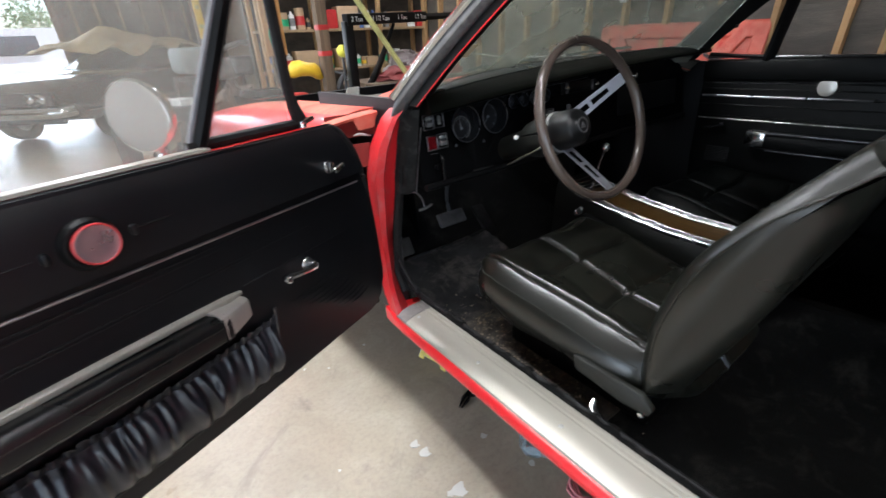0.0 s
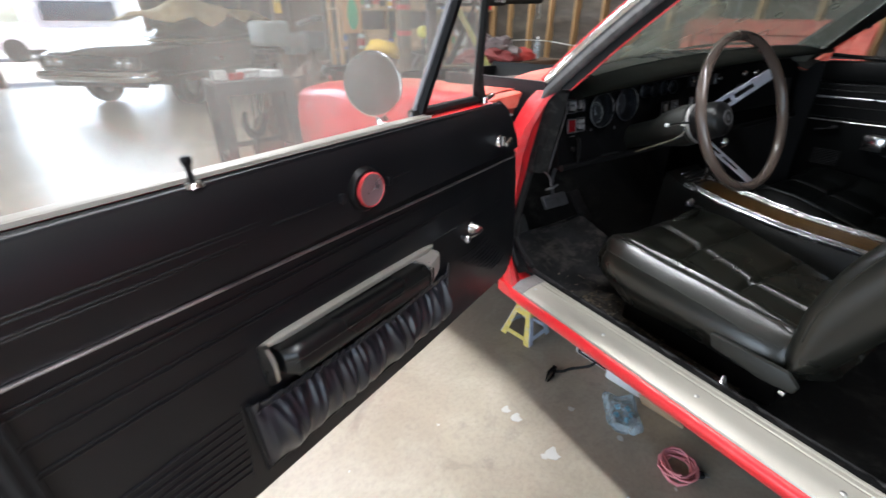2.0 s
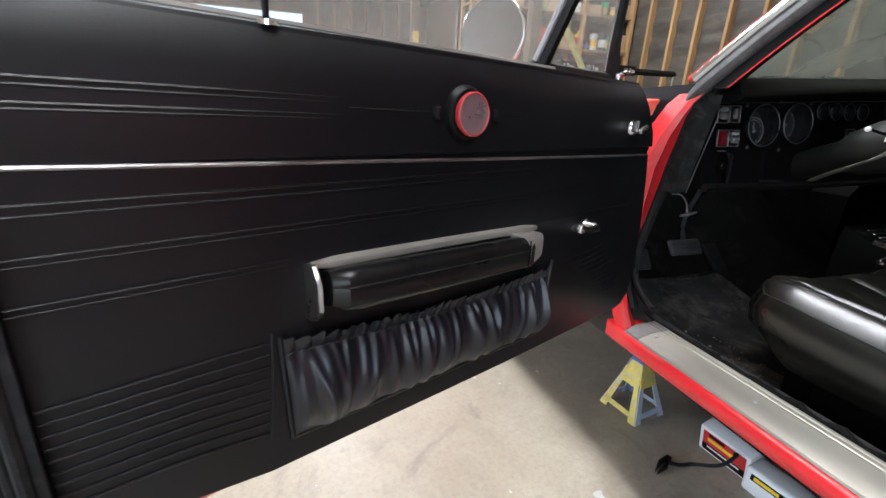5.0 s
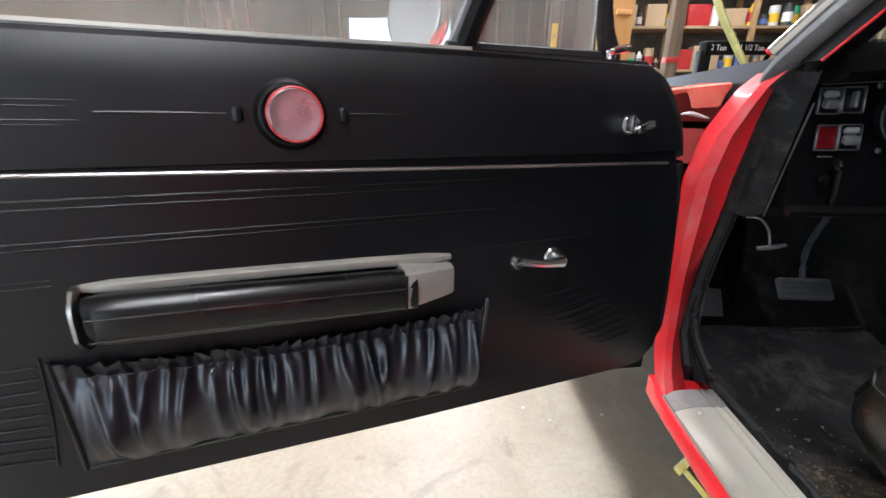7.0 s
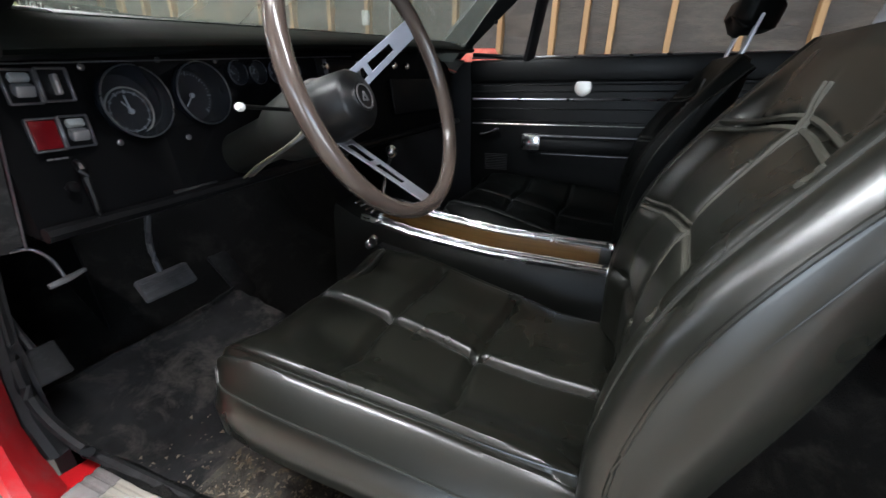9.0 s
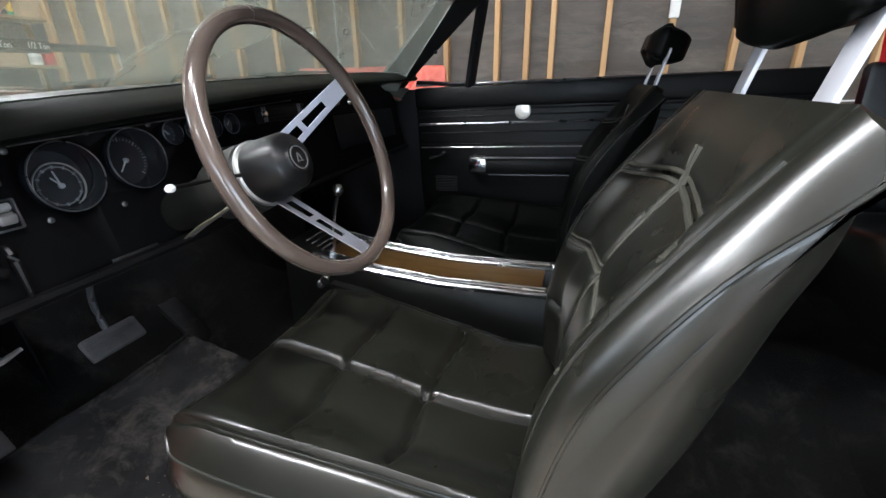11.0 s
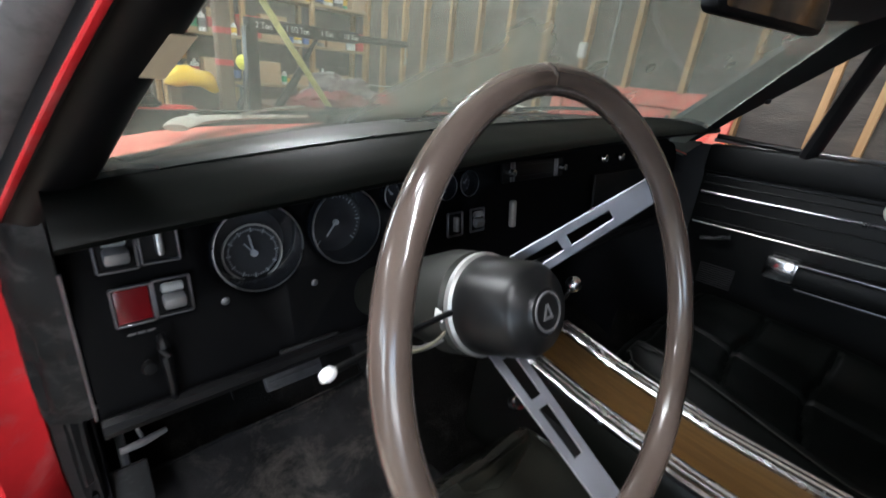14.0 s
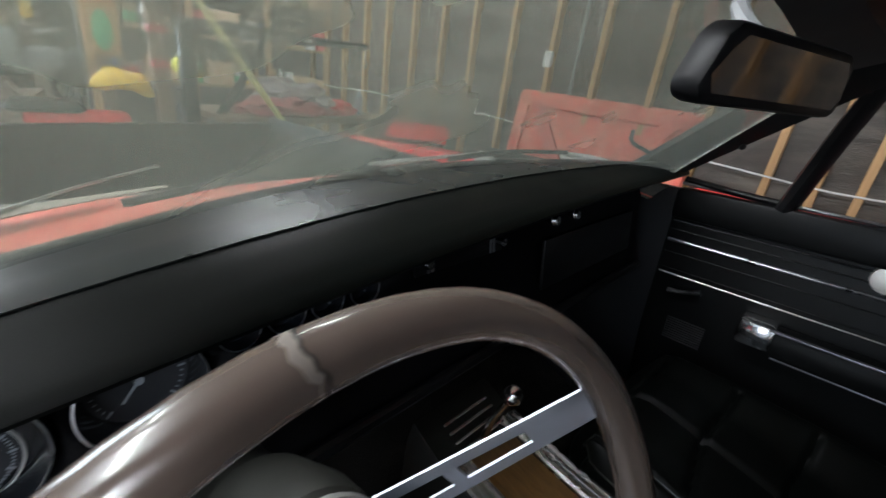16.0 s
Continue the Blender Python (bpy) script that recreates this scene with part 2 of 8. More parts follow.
LIME = plain("faded_lime_paint", (0.46, 0.44, 0.17), 0.6, 0, 0.25, 12, 200, 0.2)
GREEN = plain("green_paint", (0.03, 0.36, 0.16), 0.4, 0, 0.1, 8, 120, 0.05)
ORANGE_WOOD = wood("orange_wood", (0.55, 0.27, 0.09), (0.68, 0.38, 0.15), 2.0, 2, 0.5)
TARP = plain("tan_canvas", (0.55, 0.42, 0.23), 0.85, 0, 0.25, 5, 140, 0.5, 0.004)
BROWN_CLOTH = plain("brown_cloth", (0.16, 0.12, 0.10), 0.9, 0, 0.3, 7, 200, 0.5, 0.003)
BLUE = plain("blue_steel", (0.07, 0.13, 0.34), 0.5, 0, 0.15, 8, 120, 0.1)
CARD = plain("cardboard", (0.40, 0.28, 0.17), 0.8, 0, 0.12, 6, 80, 0.1)
PINK = plain("pink_cord", (0.62, 0.22, 0.24), 0.55, 0, 0.1, 20, 200, 0.1)
RED_LENS = plain("red_lens", (0.085, 0.003, 0.005), 0.2, 0, 0.2, 30, 200, 0.03)
CLEAR_BAG = glass("clear_plastic", (0.93, 0.96, 0.98), 0.35, (0.55, 0.65, 0.7), 12.0, 0.1)
DOOR_GLASS = glass("dusty_door_glass", (0.97, 0.975, 0.97), 0.30, (0.54, 0.52, 0.48), 4.0)
SCREEN_GLASS = glass("dusty_windscreen", (0.94, 0.965, 0.94), 0.35, (0.56, 0.57, 0.50), 3.0, detail=3, spread=(0.72, 1.25))
GAUGE_GLASS = glass("gauge_glass", (0.97, 0.97, 0.97), 0.004, (0.5, 0.5, 0.5), 20.0, gloss=0.15)
BRICKRED = plain("red_shop_paint", (0.45, 0.03, 0.03), 0.45, 0, 0.2, 7, 120, 0.08)


# ---------------------------------------------------------------- mesh helpers
def link_bm(name, bm, mat, angle=38.0):
    bmesh.ops.recalc_face_normals(bm, faces=bm.faces)
    lim = radians(angle)
    for f in bm.faces:
        f.smooth = True
    for e in bm.edges:
        e.smooth = len(e.link_faces) == 2 and e.calc_face_angle(0) < lim
    me = bpy.data.meshes.new(name)
    bm.to_mesh(me)
    bm.free()
    for m in mat if isinstance(mat, (list, tuple)) else (mat,):
        me.materials.append(m)
    return new(name, me)


def part(name, bm, mat, parent, label="", at=None, angle=38.0):
    ob = link_bm(name, bm, mat, angle)
    ob.parent = parent
    if at is not None:
        ob.matrix_local = at
    if label:
        tagged(ob, label)
    return ob


def thing(name, label, category, at=None, group="", kind=""):
    ob = new(name)
    ob.empty_display_size = 0.1
    if at is not None:
        ob.matrix_world = at
    return tagged(ob, label, category, group, kind)


def box(sx, sy, sz, at=None, bev=0.0, seg=2, bm=None):
    """A box of the given size, centred, moved by at, with rounded edges."""
    b = bmesh.new()
    bmesh.ops.create_cube(b, size=1.0)
    bmesh.ops.scale(b, vec=(sx, sy, sz), verts=b.verts)
    if bev > 0:
        bmesh.ops.bevel(b, geom=b.edges[:], offset=min(bev, 0.49 * min(sx, sy, sz)), segments=seg, profile=0.5, affect="EDGES")
    if at is not None:
        bmesh.ops.transform(b, matrix=at, verts=b.verts)
    return join(bm, b)


def join(bm, b):
    if bm is None:
        return b
    me = bpy.data.meshes.new("tmp")
    b.to_mesh(me)
    b.free()
    bm.from_mesh(me)
    bpy.data.meshes.remove(me)
    return bm


def loft(rings, closed=True, caps=True, loop=False, bm=None):
    """Skin between rings of points. closed: each ring closes; loop: the last ring joins the first."""
    bm = bm or bmesh.new()
    vs = [[bm.verts.new(p) for p in r] for r in rings]
    n = len(rings[0])
    pairs = list(zip(vs, vs[1:])) + ([(vs[-1], vs[0])] if loop else [])
    for a, b in pairs:
        for i in range(n if closed else n - 1):
            j = (i + 1) % n
            bm.faces.new((a[i], a[j], b[j], b[i]))
    if caps and closed and not loop:
        bm.faces.new(vs[0])
        bm.faces.new(vs[-1][::-1])
    return bm


def ring(c, ax, ay, rx, ry, n=16):
    return [Vector(c) + Vector(ax) * (rx * math.cos(2 * math.pi * i / n)) + Vector(ay) * (ry * math.sin(2 * math.pi * i / n)) for i in range(n)]


def smooth_path(pts, n):
    """A smooth line through the points (Catmull-Rom), n steps between each two."""
    p = [Vector(q) for q in pts]
    p = [2 * p[0] - p[1]] + p + [2 * p[-1] - p[-2]]
    out = []
    for i in range(1, len(p) - 2):
        for k in range(n):
            t = k / n
            a, b, c, d = p[i - 1], p[i], p[i + 1], p[i + 2]
            out.append(0.5 * ((2 * b) + (c - a) * t + (2 * a - 5 * b + 4 * c - d) * t * t + (3 * b - a - 3 * c + d) * t ** 3))
    out.append(p[-2])
    return out


def tube(pts, r, n=8, steps=0, flat=1.0, up=(0, 0, 1), bm=None):
    """A round (or flattened) bar along a line. r: one radius, or one for each point."""
    path = smooth_path(pts, steps) if steps else [Vector(p) for p in pts]
    rings = []
    for i, p in enumerate(path):
        d = (path[min(i + 1, len(path) - 1)] - path[max(i - 1, 0)]).normalized()
        u = Vector(up)
        if abs(d.dot(u)) > 0.98:
            u = Vector((1, 0, 0))
        s = d.cross(u).normalized()
        w = s.cross(d).normalized()
        rr = r if isinstance(r, (int, float)) else np.interp(i / max(1, len(path) - 1), np.linspace(0, 1, len(r)), r)
        rings.append(ring(p, s, w, rr, rr * flat, n))
    return loft(rings, bm=bm)


def lathe(profile, at=None, n=32, bm=None):
    """Turn (radius, height) pairs about the z axis; a radius of 0 closes an end."""
    b = bmesh.new()
    rows = []
    for r, z in profile:
        if r < 1e-6:
            rows.append([b.verts.new((0, 0, z))])
        else:
            rows.append([b.verts.new((r * math.cos(2 * math.pi * i / n), r * math.sin(2 * math.pi * i / n), z)) for i in range(n)])
    for a, c in zip(rows, rows[1:]):
        for i in range(n):
            j = (i + 1) % n
            q = [a[i % len(a)], a[j % len(a)], c[j % len(c)], c[i % len(c)]]
            q = [v for k, v in enumerate(q) if v not in q[:k]]
            if len(q) > 2:
                b.faces.new(q)
    if at is not None:
        bmesh.ops.transform(b, matrix=at, verts=b.verts)
    return join(bm, b)


def prism(pts, depth, at=None, bev=0.0, bm=None):
    """A flat outline in x, y, made solid along z (from 0 to depth)."""
    b = bmesh.new()
    lo = [b.verts.new((p[0], p[1], 0)) for p in pts]
    hi = [b.verts.new((p[0], p[1], depth)) for p in pts]
    b.faces.new(lo[::-1])
    b.faces.new(hi)
    for i in range(len(pts)):
        j = (i + 1) % len(pts)
        b.faces.new((lo[i], lo[j], hi[j], hi[i]))
    if bev:
        bmesh.ops.bevel(b, geom=b.edges[:], offset=bev, segments=2, profile=0.5, affect="EDGES")
    if at is not None:
        bmesh.ops.transform(b, matrix=at, verts=b.verts)
    return join(bm, b)


def sheet(rows, thick, bm=None, closed=False):
    """A curved sheet through a grid of points, made solid by thick metres along its normals."""
    b = loft(rows, closed=closed, caps=False)
    bmesh.ops.recalc_face_normals(b, faces=b.faces)
    bmesh.ops.solidify(b, geom=b.faces[:], thickness=thick)
    return join(bm, b)


def lumpy(bm, amount, scale, seed=0.0, keep=None):
    """Push the points about by smooth noise."""
    for v in bm.verts:
        n = noise.noise_vector(v.co * scale + Vector((seed, seed * 1.7, -seed)))
        v.co += n * amount * (keep(v.co) if keep else 1.0)
    return bm


def facing(p, d, up=(0, 0, 1)):
    """A pose at p whose z axis points along d."""
    z = Vector(d).normalized()
    x = Vector(up).cross(z)
    x = x.normalized() if x.length > 1e-4 else Vector((1, 0, 0))
    y = z.cross(x)
    return Matrix.Translation(Vector(p)) @ Matrix((x, y, z)).transposed().to_4x4()


# ---------------------------------------------------------------- the garage: floor, walls, roof
def structure(name, bm, mat, label, category):
    return tagged(link_bm(name, bm, mat), label, category, kind="structure")


def wall_with_holes(axis, at, lo, hi, top, holes, thick):
    """An upright wall along x (axis 'x', standing at y=at) or y, with openings (from, to, bottom, top)."""
    cuts = sorted({lo, hi, *[h[0] for h in holes], *[h[1] for h in holes]})
    bm = bmesh.new()
    for a, b in zip(cuts, cuts[1:]):
        spans, z = [], 0.0
        for h in sorted((h for h in holes if h[0] <= a and h[1] >= b), key=lambda q: q[2]):
            if h[2] > z:
                spans.append((z, h[2]))
            z = h[3]
        if z < top:
            spans.append((z, top))
        for z0, z1 in spans:
            c, s = ((a + b) / 2, (z0 + z1) / 2), (b - a, z1 - z0)
            if axis == "x":
                box(s[0], thick, s[1], pose(c[0], at, c[1]), bm=bm)
            else:
                box(thick, s[0], s[1], pose(at, c[0], c[1]), bm=bm)
    bmesh.ops.remove_doubles(bm, verts=bm.verts, dist=1e-5)
    return bm


TOP = 3.5
structure("ground", box(120, 140, 0.3, pose(0, 40, -0.152)), plain("yard_gravel", (0.55, 0.52, 0.47), 0.9, 0, 0.2, 0.6, 20, 0.4, 0.01), "pale sunlit gravel yard outside the garage", "ground")
structure("floor", box(12.2, 17.4, 0.12, pose(-3.15, 3.5, -0.06)), CONCRETE, "worn light concrete garage floor with stains and dust", "floor")

FELT_X = 2.79
felt = []
for i in range(190):
    y = -5.0 + 10.6 * i / 189
    row = []
    for k in range(141):
        z = TOP * k / 140
        big = noise.noise(Vector((y * 1.1, z * 5.5, 0.0))) + 0.6 * noise.noise(Vector((y * 2.6, z * 13.0, 7.0)))
        row.append(Vector((FELT_X - 0.004 - 0.021 * abs(big) ** 0.8 - 0.008 * (1 + math.sin(z * 21 + 3 * noise.noise(Vector((y, z, 3.0))))), y, z)))
    felt.append(row)
eastw = wall_with_holes("y", FELT_X + 0.061, -5.0, 5.6, TOP, [], 0.12)
loft(felt, closed=False, caps=False, bm=eastw)
structure("wall_east", eastw, FELT, "wall lined with wrinkled dark building felt between studs", "wall")
structure("wall_north_near", wall_with_holes("x", 5.66, 0.3, FELT_X, TOP, [], 0.12), FELT, "dark felt-lined wall behind the shelves", "wall")
structure("wall_return", wall_with_holes("y", 1.46, 5.72, 12.0, TOP, [], 0.12), OLDWOOD, "dark boarded inner wall", "wall")
structure("wall_north", wall_with_holes("x", 12.06, -9.0, 1.4, TOP, [(-6.72, -5.66, 0, 1.98), (-4.55, -1.75, 0, 3.05)], 0.12), FELT, "dark old boarded wall with a wide open doorway", "wall")
structure("wall_west", wall_with_holes("y", -9.06, -5.0, 12.0, TOP, [(-2.5, 2.5, 0, 3.0)], 0.12), OLDWOOD, "dark boarded wall with an open bay", "wall")
structure("wall_south", wall_with_holes("x", -5.06, -9.0, FELT_X, TOP, [(0.2, 2.4, 1.0, 2.3), (-6.5, -2.5, 0, 3.0)], 0.12), OLDWOOD, "boarded wall with a window and an open bay", "wall")
structure("ceiling", box(12.2, 17.4, 0.1, pose(-3.15, 3.5, TOP + 0.05)), plain("ceiling_board", (0.30, 0.26, 0.21), 0.8, 0, 0.2, 1.5, 50, 0.2), "plain dark board ceiling", "ceiling")

stud_mesh = None
for i, y in enumerate([-4.2 + 0.41 * k for k in range(24)] + [0.09]):
    if stud_mesh is None:
        stud = link_bm("wall_stud", box(0.088, 0.04, TOP - 0.08, pose(0, 0, 0), 0.003, 1), STUD)
        stud_mesh = stud.data
    else:
        stud = new("wall_stud", stud_mesh)
    stud.parent = bpy.data.objects["wall_east"]
    stud.location = (FELT_X - 0.045, y + 0.012 * math.sin(i * 2.3), TOP / 2 + 0.02)
    stud.rotation_euler = (0.004 * math.sin(i * 1.7), 0.0, 0.02 * math.sin(i))
structure("trim_sole_plate", box(0.088, 10.4, 0.04, pose(FELT_X - 0.046, 0.3, 0.021), 0.003), STUD, "pine sole plate along the foot of the stud wall", "plate")
wire = [(FELT_X - 0.094, -4.5 + 0.5 * k, 1.06 + 0.02 * math.sin(k * 1.9)) for k in range(21)]
tagged(link_bm("electric_cable", tube(wire, 0.006, 6, 3), OFFWHITE), "pale electric cable stapled along the studs", "cable")

# ---------------------------------------------------------------- the red coupe
car = thing("classic_coupe", "red classic coupe on jack stands, driver's door open, bonnet removed", "car", CAR)


def sub(name, label=""):
    """A part of the car that carries pieces of its own."""
    ob = new(name)
    ob.empty_display_size = 0.05
    ob.parent = car
    if label:
        tagged(ob, label)
    return ob


# body: floor pan, sills, pillars
fp = bmesh.new()
prof = [(-1.9, 0.62), (-1.05, 0.60), (-0.95, 0.47), (-0.3, 0.46), (0.35, 0.47), (0.62, 0.56), (0.80, 0.78), (0.82, 1.05)]
prof_floor = list(prof)
rows = []
for y, z in prof:
    rows.append([Vector((x, y, z + (0.16 * math.exp(-((x - 0.05) / 0.16) ** 2) if 0.4 < z < 0.5 or y > -1 else 0))) for x in np.linspace(-0.72, 0.78, 25)])
fp = sheet(rows, 0.02)
part("floor_pan", lumpy(fp, 0.006, 14.0), CARPET, car, "worn dirty black carpet in the footwell")

rocker_prof = [(-0.805, 0.566), (-0.815, 0.565), (-0.823, 0.560), (-0.828, 0.550), (-0.826, 0.537), (-0.815, 0.522), (-0.785, 0.505), (-0.70, 0.49), (-0.69, 0.55)]
part("rocker_panel", loft([[Vector((max(x, -0.830 + 0.020 * ease_in), y, z)) for x, z in rocker_prof] for y, ease_in in ((0.39, 1), (0.35, 0.8), (0.31, 0.35), (0.26, 0), (-0.3, 0), (-0.8, 0), (-1.3, 0))]), RED, car, "red painted sill")
sc = [(-0.716, 0.570), (-0.717, 0.584), (-0.721, 0.5875), (-0.727, 0.5875), (-0.729, 0.5850), (-0.733, 0.5850), (-0.735, 0.5870), (-0.741, 0.5868), (-0.743, 0.5848), (-0.747, 0.5848), (-0.749, 0.5862), (-0.780, 0.5830), (-0.800, 0.5775), (-0.813, 0.5715), (-0.815, 0.5665), (-0.790, 0.562)]
scuff = part("scuff_plate", loft([[Vector((x, y, z)) for x, z in sc] for y in (0.31, 0.1, -0.3, -0.7, -1.2)]), SCUFF, car, "scratched bright aluminium scuff plate")
for y in (0.242, -0.03, -0.292, -0.56, -0.83):
    part("screw", lathe([(0, 0.0025), (0.003, 0.0022), (0.0055, 0.0008), (0.006, -0.002)], pose(-0.776, y, 0.5832, 0, -6, 0), 12), STEEL, scuff)

# hinge pillar, with its seal
hp = loft([[Vector((xo, yo, z)), Vector((xo * 0.72 + xi * 0.28, yo * 0.72 + yi * 0.28 - 0.013, z)), Vector((xo * 0.55 + xi * 0.45, yo * 0.55 + yi * 0.45 - 0.006, z)), Vector((xi, yi, z)), Vector((xi + 0.010, yi + 0.05, z)), Vector((xo + 0.004, yo + 0.06, z))] for z, xo, yo, xi, yi in (
    (0.566, -0.812, 0.300, -0.752, 0.345), (0.61, -0.810, 0.330, -0.751, 0.385), (0.66, -0.806, 0.350, -0.750, 0.412), (0.80, -0.806, 0.362, -0.750, 0.396),
    (0.90, -0.807, 0.356, -0.748, 0.370), (1.00, -0.808, 0.345, -0.745, 0.348), (1.08, -0.800, 0.322, -0.740, 0.328), (1.13, -0.780, 0.304, -0.735, 0.316), (1.155, -0.768, 0.296, -0.732, 0.306), (1.178, -0.748, 0.284, -0.730, 0.290))])
# black plate added in place of the shade in the open gap
part("gap_shade", box(0.15, 0.02, 0.62, pose(-0.835, 0.53, 0.80, 0, 0, 12), 0.004), BLACK, car, "black plate standing for the shade in the gap behind the hinge pillar")
# darkened red: the shade of the wing's recess is in the colour
SHADED_RED = plain("shaded_red_oxide", (0.24, 0.022, 0.018), 0.6, 0, 0.3, 12, 140, 0.15, dust=(0.13, 0.040, 0.030), dust_at=(0.48, 0.74))
part("wing_return", loft([[Vector((-0.850 - 0.004 * k, 0.415, z)), Vector((-0.820, 0.405, z)), Vector((-0.785, 0.400, z)), Vector((-0.785, 0.406, z)), Vector((-0.820, 0.412, z)), Vector((-0.850 - 0.004 * k, 0.421, z))] for k, z in ((1, 1.024), (0.6, 1.05), (0, 1.080), (0, 1.088))]), SHADED_RED, car, "red return flange of the wing")
pillar = part("hinge_pillar", hp, PILLAR_RED, car, "red hinge pillar with scuffed paint")
part("bolt", lathe([(0, 0.004), (0.006, 0.003), (0.007, 0)], facing((-0.772, 0.373, 0.873), (-0.5, -0.85, 0)), 10), STEEL, pillar)
fray = []
for k in range(120):
    y = 0.31 - 1.51 * k / 119
    j, q = noise.noise(Vector((y * 26, 3.0, 0))), noise.noise(Vector((y * 70, 8.0, 0)))
    fray.append([Vector((x + 0.7 * (0.010 * j + 0.005 * q) * w, y, z + (0.006 * j + 0.005 * q) * w)) for x, z, w in ((-0.719, 0.572, 0.2), (-0.720, 0.588, 0.8), (-0.712, 0.593, 1), (-0.698, 0.588, 1), (-0.680, 0.560, 0.6), (-0.70, 0.545, 0))])
part("carpet_edge", loft(fray), CARPET, car, "frayed dirty black carpet edge along the sill")
part("door_seal", tube([(-0.705, -1.2, 0.586), (-0.706, 0.2, 0.586), (-0.722, 0.33, 0.62), (-0.730, 0.405, 0.70), (-0.730, 0.385, 0.85), (-0.726, 0.342, 1.0), (-0.716, 0.30, 1.14), (-0.70, 0.22, 1.24), (-0.60, 0.05, 1.42), (-0.535, -0.08, 1.515), (-0.53, -0.5, 1.55), (-0.55, -1.2, 1.50)], 0.009, 8, 6), RUBBER, car, "grey-black rubber door seal")
part("pillar_trim", loft([[Vector((xi, yi + 0.012, z)), Vector((xi + 0.004, yi - 0.002, z)), Vector((xi + 0.014, yi - 0.007, z)), Vector((xi + 0.024, yi - 0.003, z)), Vector((xi + 0.030, yi - 0.004, z)), Vector((xi + 0.033, yi + 0.006, z)), Vector((xi + 0.031, yi + 0.03, z)), Vector((xi, yi + 0.03, z))] for z, xi, yi in ((0.60, -0.750, 0.380), (0.66, -0.750, 0.416), (0.72, -0.750, 0.414), (0.846, -0.750, 0.383), (0.935, -0.747, 0.361), (1.04, -0.742, 0.337), (1.125, -0.733, 0.316), (1.20, -0.722, 0.262))]), RUBBER, car, "scuffed grey-black pillar seal")

# windscreen posts, roof
PL = [(-0.745, 0.285, 1.19), (-0.69, 0.185, 1.30), (-0.623, 0.06, 1.42), (-0.555, -0.07, 1.53)]


def mirrored(pts):
    return [(-x + 0.01, y, z) for x, y, z in pts]


for side, pts in (("left", PL), ("right", mirrored(PL))):
    s = -1 if side == "left" else 1
    inner = [(x - s * 0.040, y - 0.002, z) for x, y, z in pts]
    if side == "left":
        part("windscreen_post", tube(inner, [0.034, 0.03, 0.028, 0.03], 12, 6, 0.75), BLACK, car, "black-painted windscreen post")
    else:
        edge = smooth_path([(0.735, 0.285, 1.19), (0.690, 0.141, 1.30), (0.652, 0.007, 1.40), (0.606, -0.145, 1.51)], 4)
        mid = smooth_path([(0.678, 0.348, 1.19), (0.637, 0.224, 1.292), (0.602, 0.078, 1.412), (0.566, -0.048, 1.513)], 4)
        fore = smooth_path([(0.655, 0.385, 1.19), (0.612, 0.262, 1.285), (0.565, 0.105, 1.415), (0.520, -0.020, 1.52)], 4)
        part("windscreen_post", loft([[e, e.lerp(m, 0.5) + Vector((-0.006, -0.004, 0.002)), m, m.lerp(f, 0.5) + Vector((-0.003, -0.004, 0.004)), f, f + Vector((0.012, 0.016, 0.004)), e + Vector((0.020, 0.022, 0.0))] for e, m, f in zip(edge, mid, fore)]), plain("black_post_paint", (0.006, 0.0065, 0.0066), 0.36, 0, 0.25, 10, 220, 0.12, 0.0005, spec=0.4), car, "black-painted windscreen post and garnish", angle=25)
        part("post_screw", lathe([(0, 0.004), (0.006, 0.003), (0.008, 0)], facing(edge[5] + Vector((-0.004, 0, 0)), (-0.7, -0.7, -0.1)), 10), BLACK, car)
    part("post_trim", tube([(x + s * 0.006, y + 0.016, z + 0.016) for x, y, z in pts], 0.015, 10, 6, 0.8), CHROME, car, "bright drip moulding along the windscreen post")
    if side == "right":
        continue
    part("post_seal", tube([(x - s * 0.006, y - 0.004, z + 0.004) for x, y, z in [(pts[0][0] + s * 0.012, pts[0][1] + 0.030, pts[0][2] - 0.042)] + list(pts)], [0.012, 0.021, 0.021, 0.020, 0.018], 10, 6, 0.8), plain("grey_post_rubber", (0.075, 0.073, 0.074), 0.6, 0, 0.3, 24, 150, 0.2, 0.0008, dust=(0.03, 0.03, 0.032), dust_at=(0.5, 0.7)), car, "grey weathered rubber along the post")
    fl = [(smooth_path([(x - s * a, y - b, z - 0.003) for x, y, z in pts], 5)) for a, b in ((0.008, 0.014), (0.014, 0.034), (0.018, 0.050))]
    part("post_flange", sheet([list(r) for r in zip(*fl)], 0.005), BLACK, car, "black door flange of the post")
    part("red_post_line", tube([(x - s * 0.018, y - 0.051, z - 0.004) for x, y, z in pts], 0.0032, 8, 6, 0.6), PILLAR_RED, car, "red line of bare paint along the post")
    part("red_post_edge", tube([(x + s * 0.006, y + 0.032, z + 0.017) for x, y, z in pts], 0.0065, 8, 6), RED, car)
roof_rows = []
for k, (y, z, w) in enumerate([(0.02, 1.505, 0.56), (-0.08, 1.54, 0.555), (-0.5, 1.575, 0.545), (-1.0, 1.55, 0.55), (-1.5, 1.44, 0.58), (-2.0, 1.26, 0.6)]):
    roof_rows.append([Vector((x * w, y, z + 0.028 * (1 - x * x))) for x in np.linspace(-1, 1, 13)])
part("roof", sheet(roof_rows, 0.03), RED, car, "red roof skin")
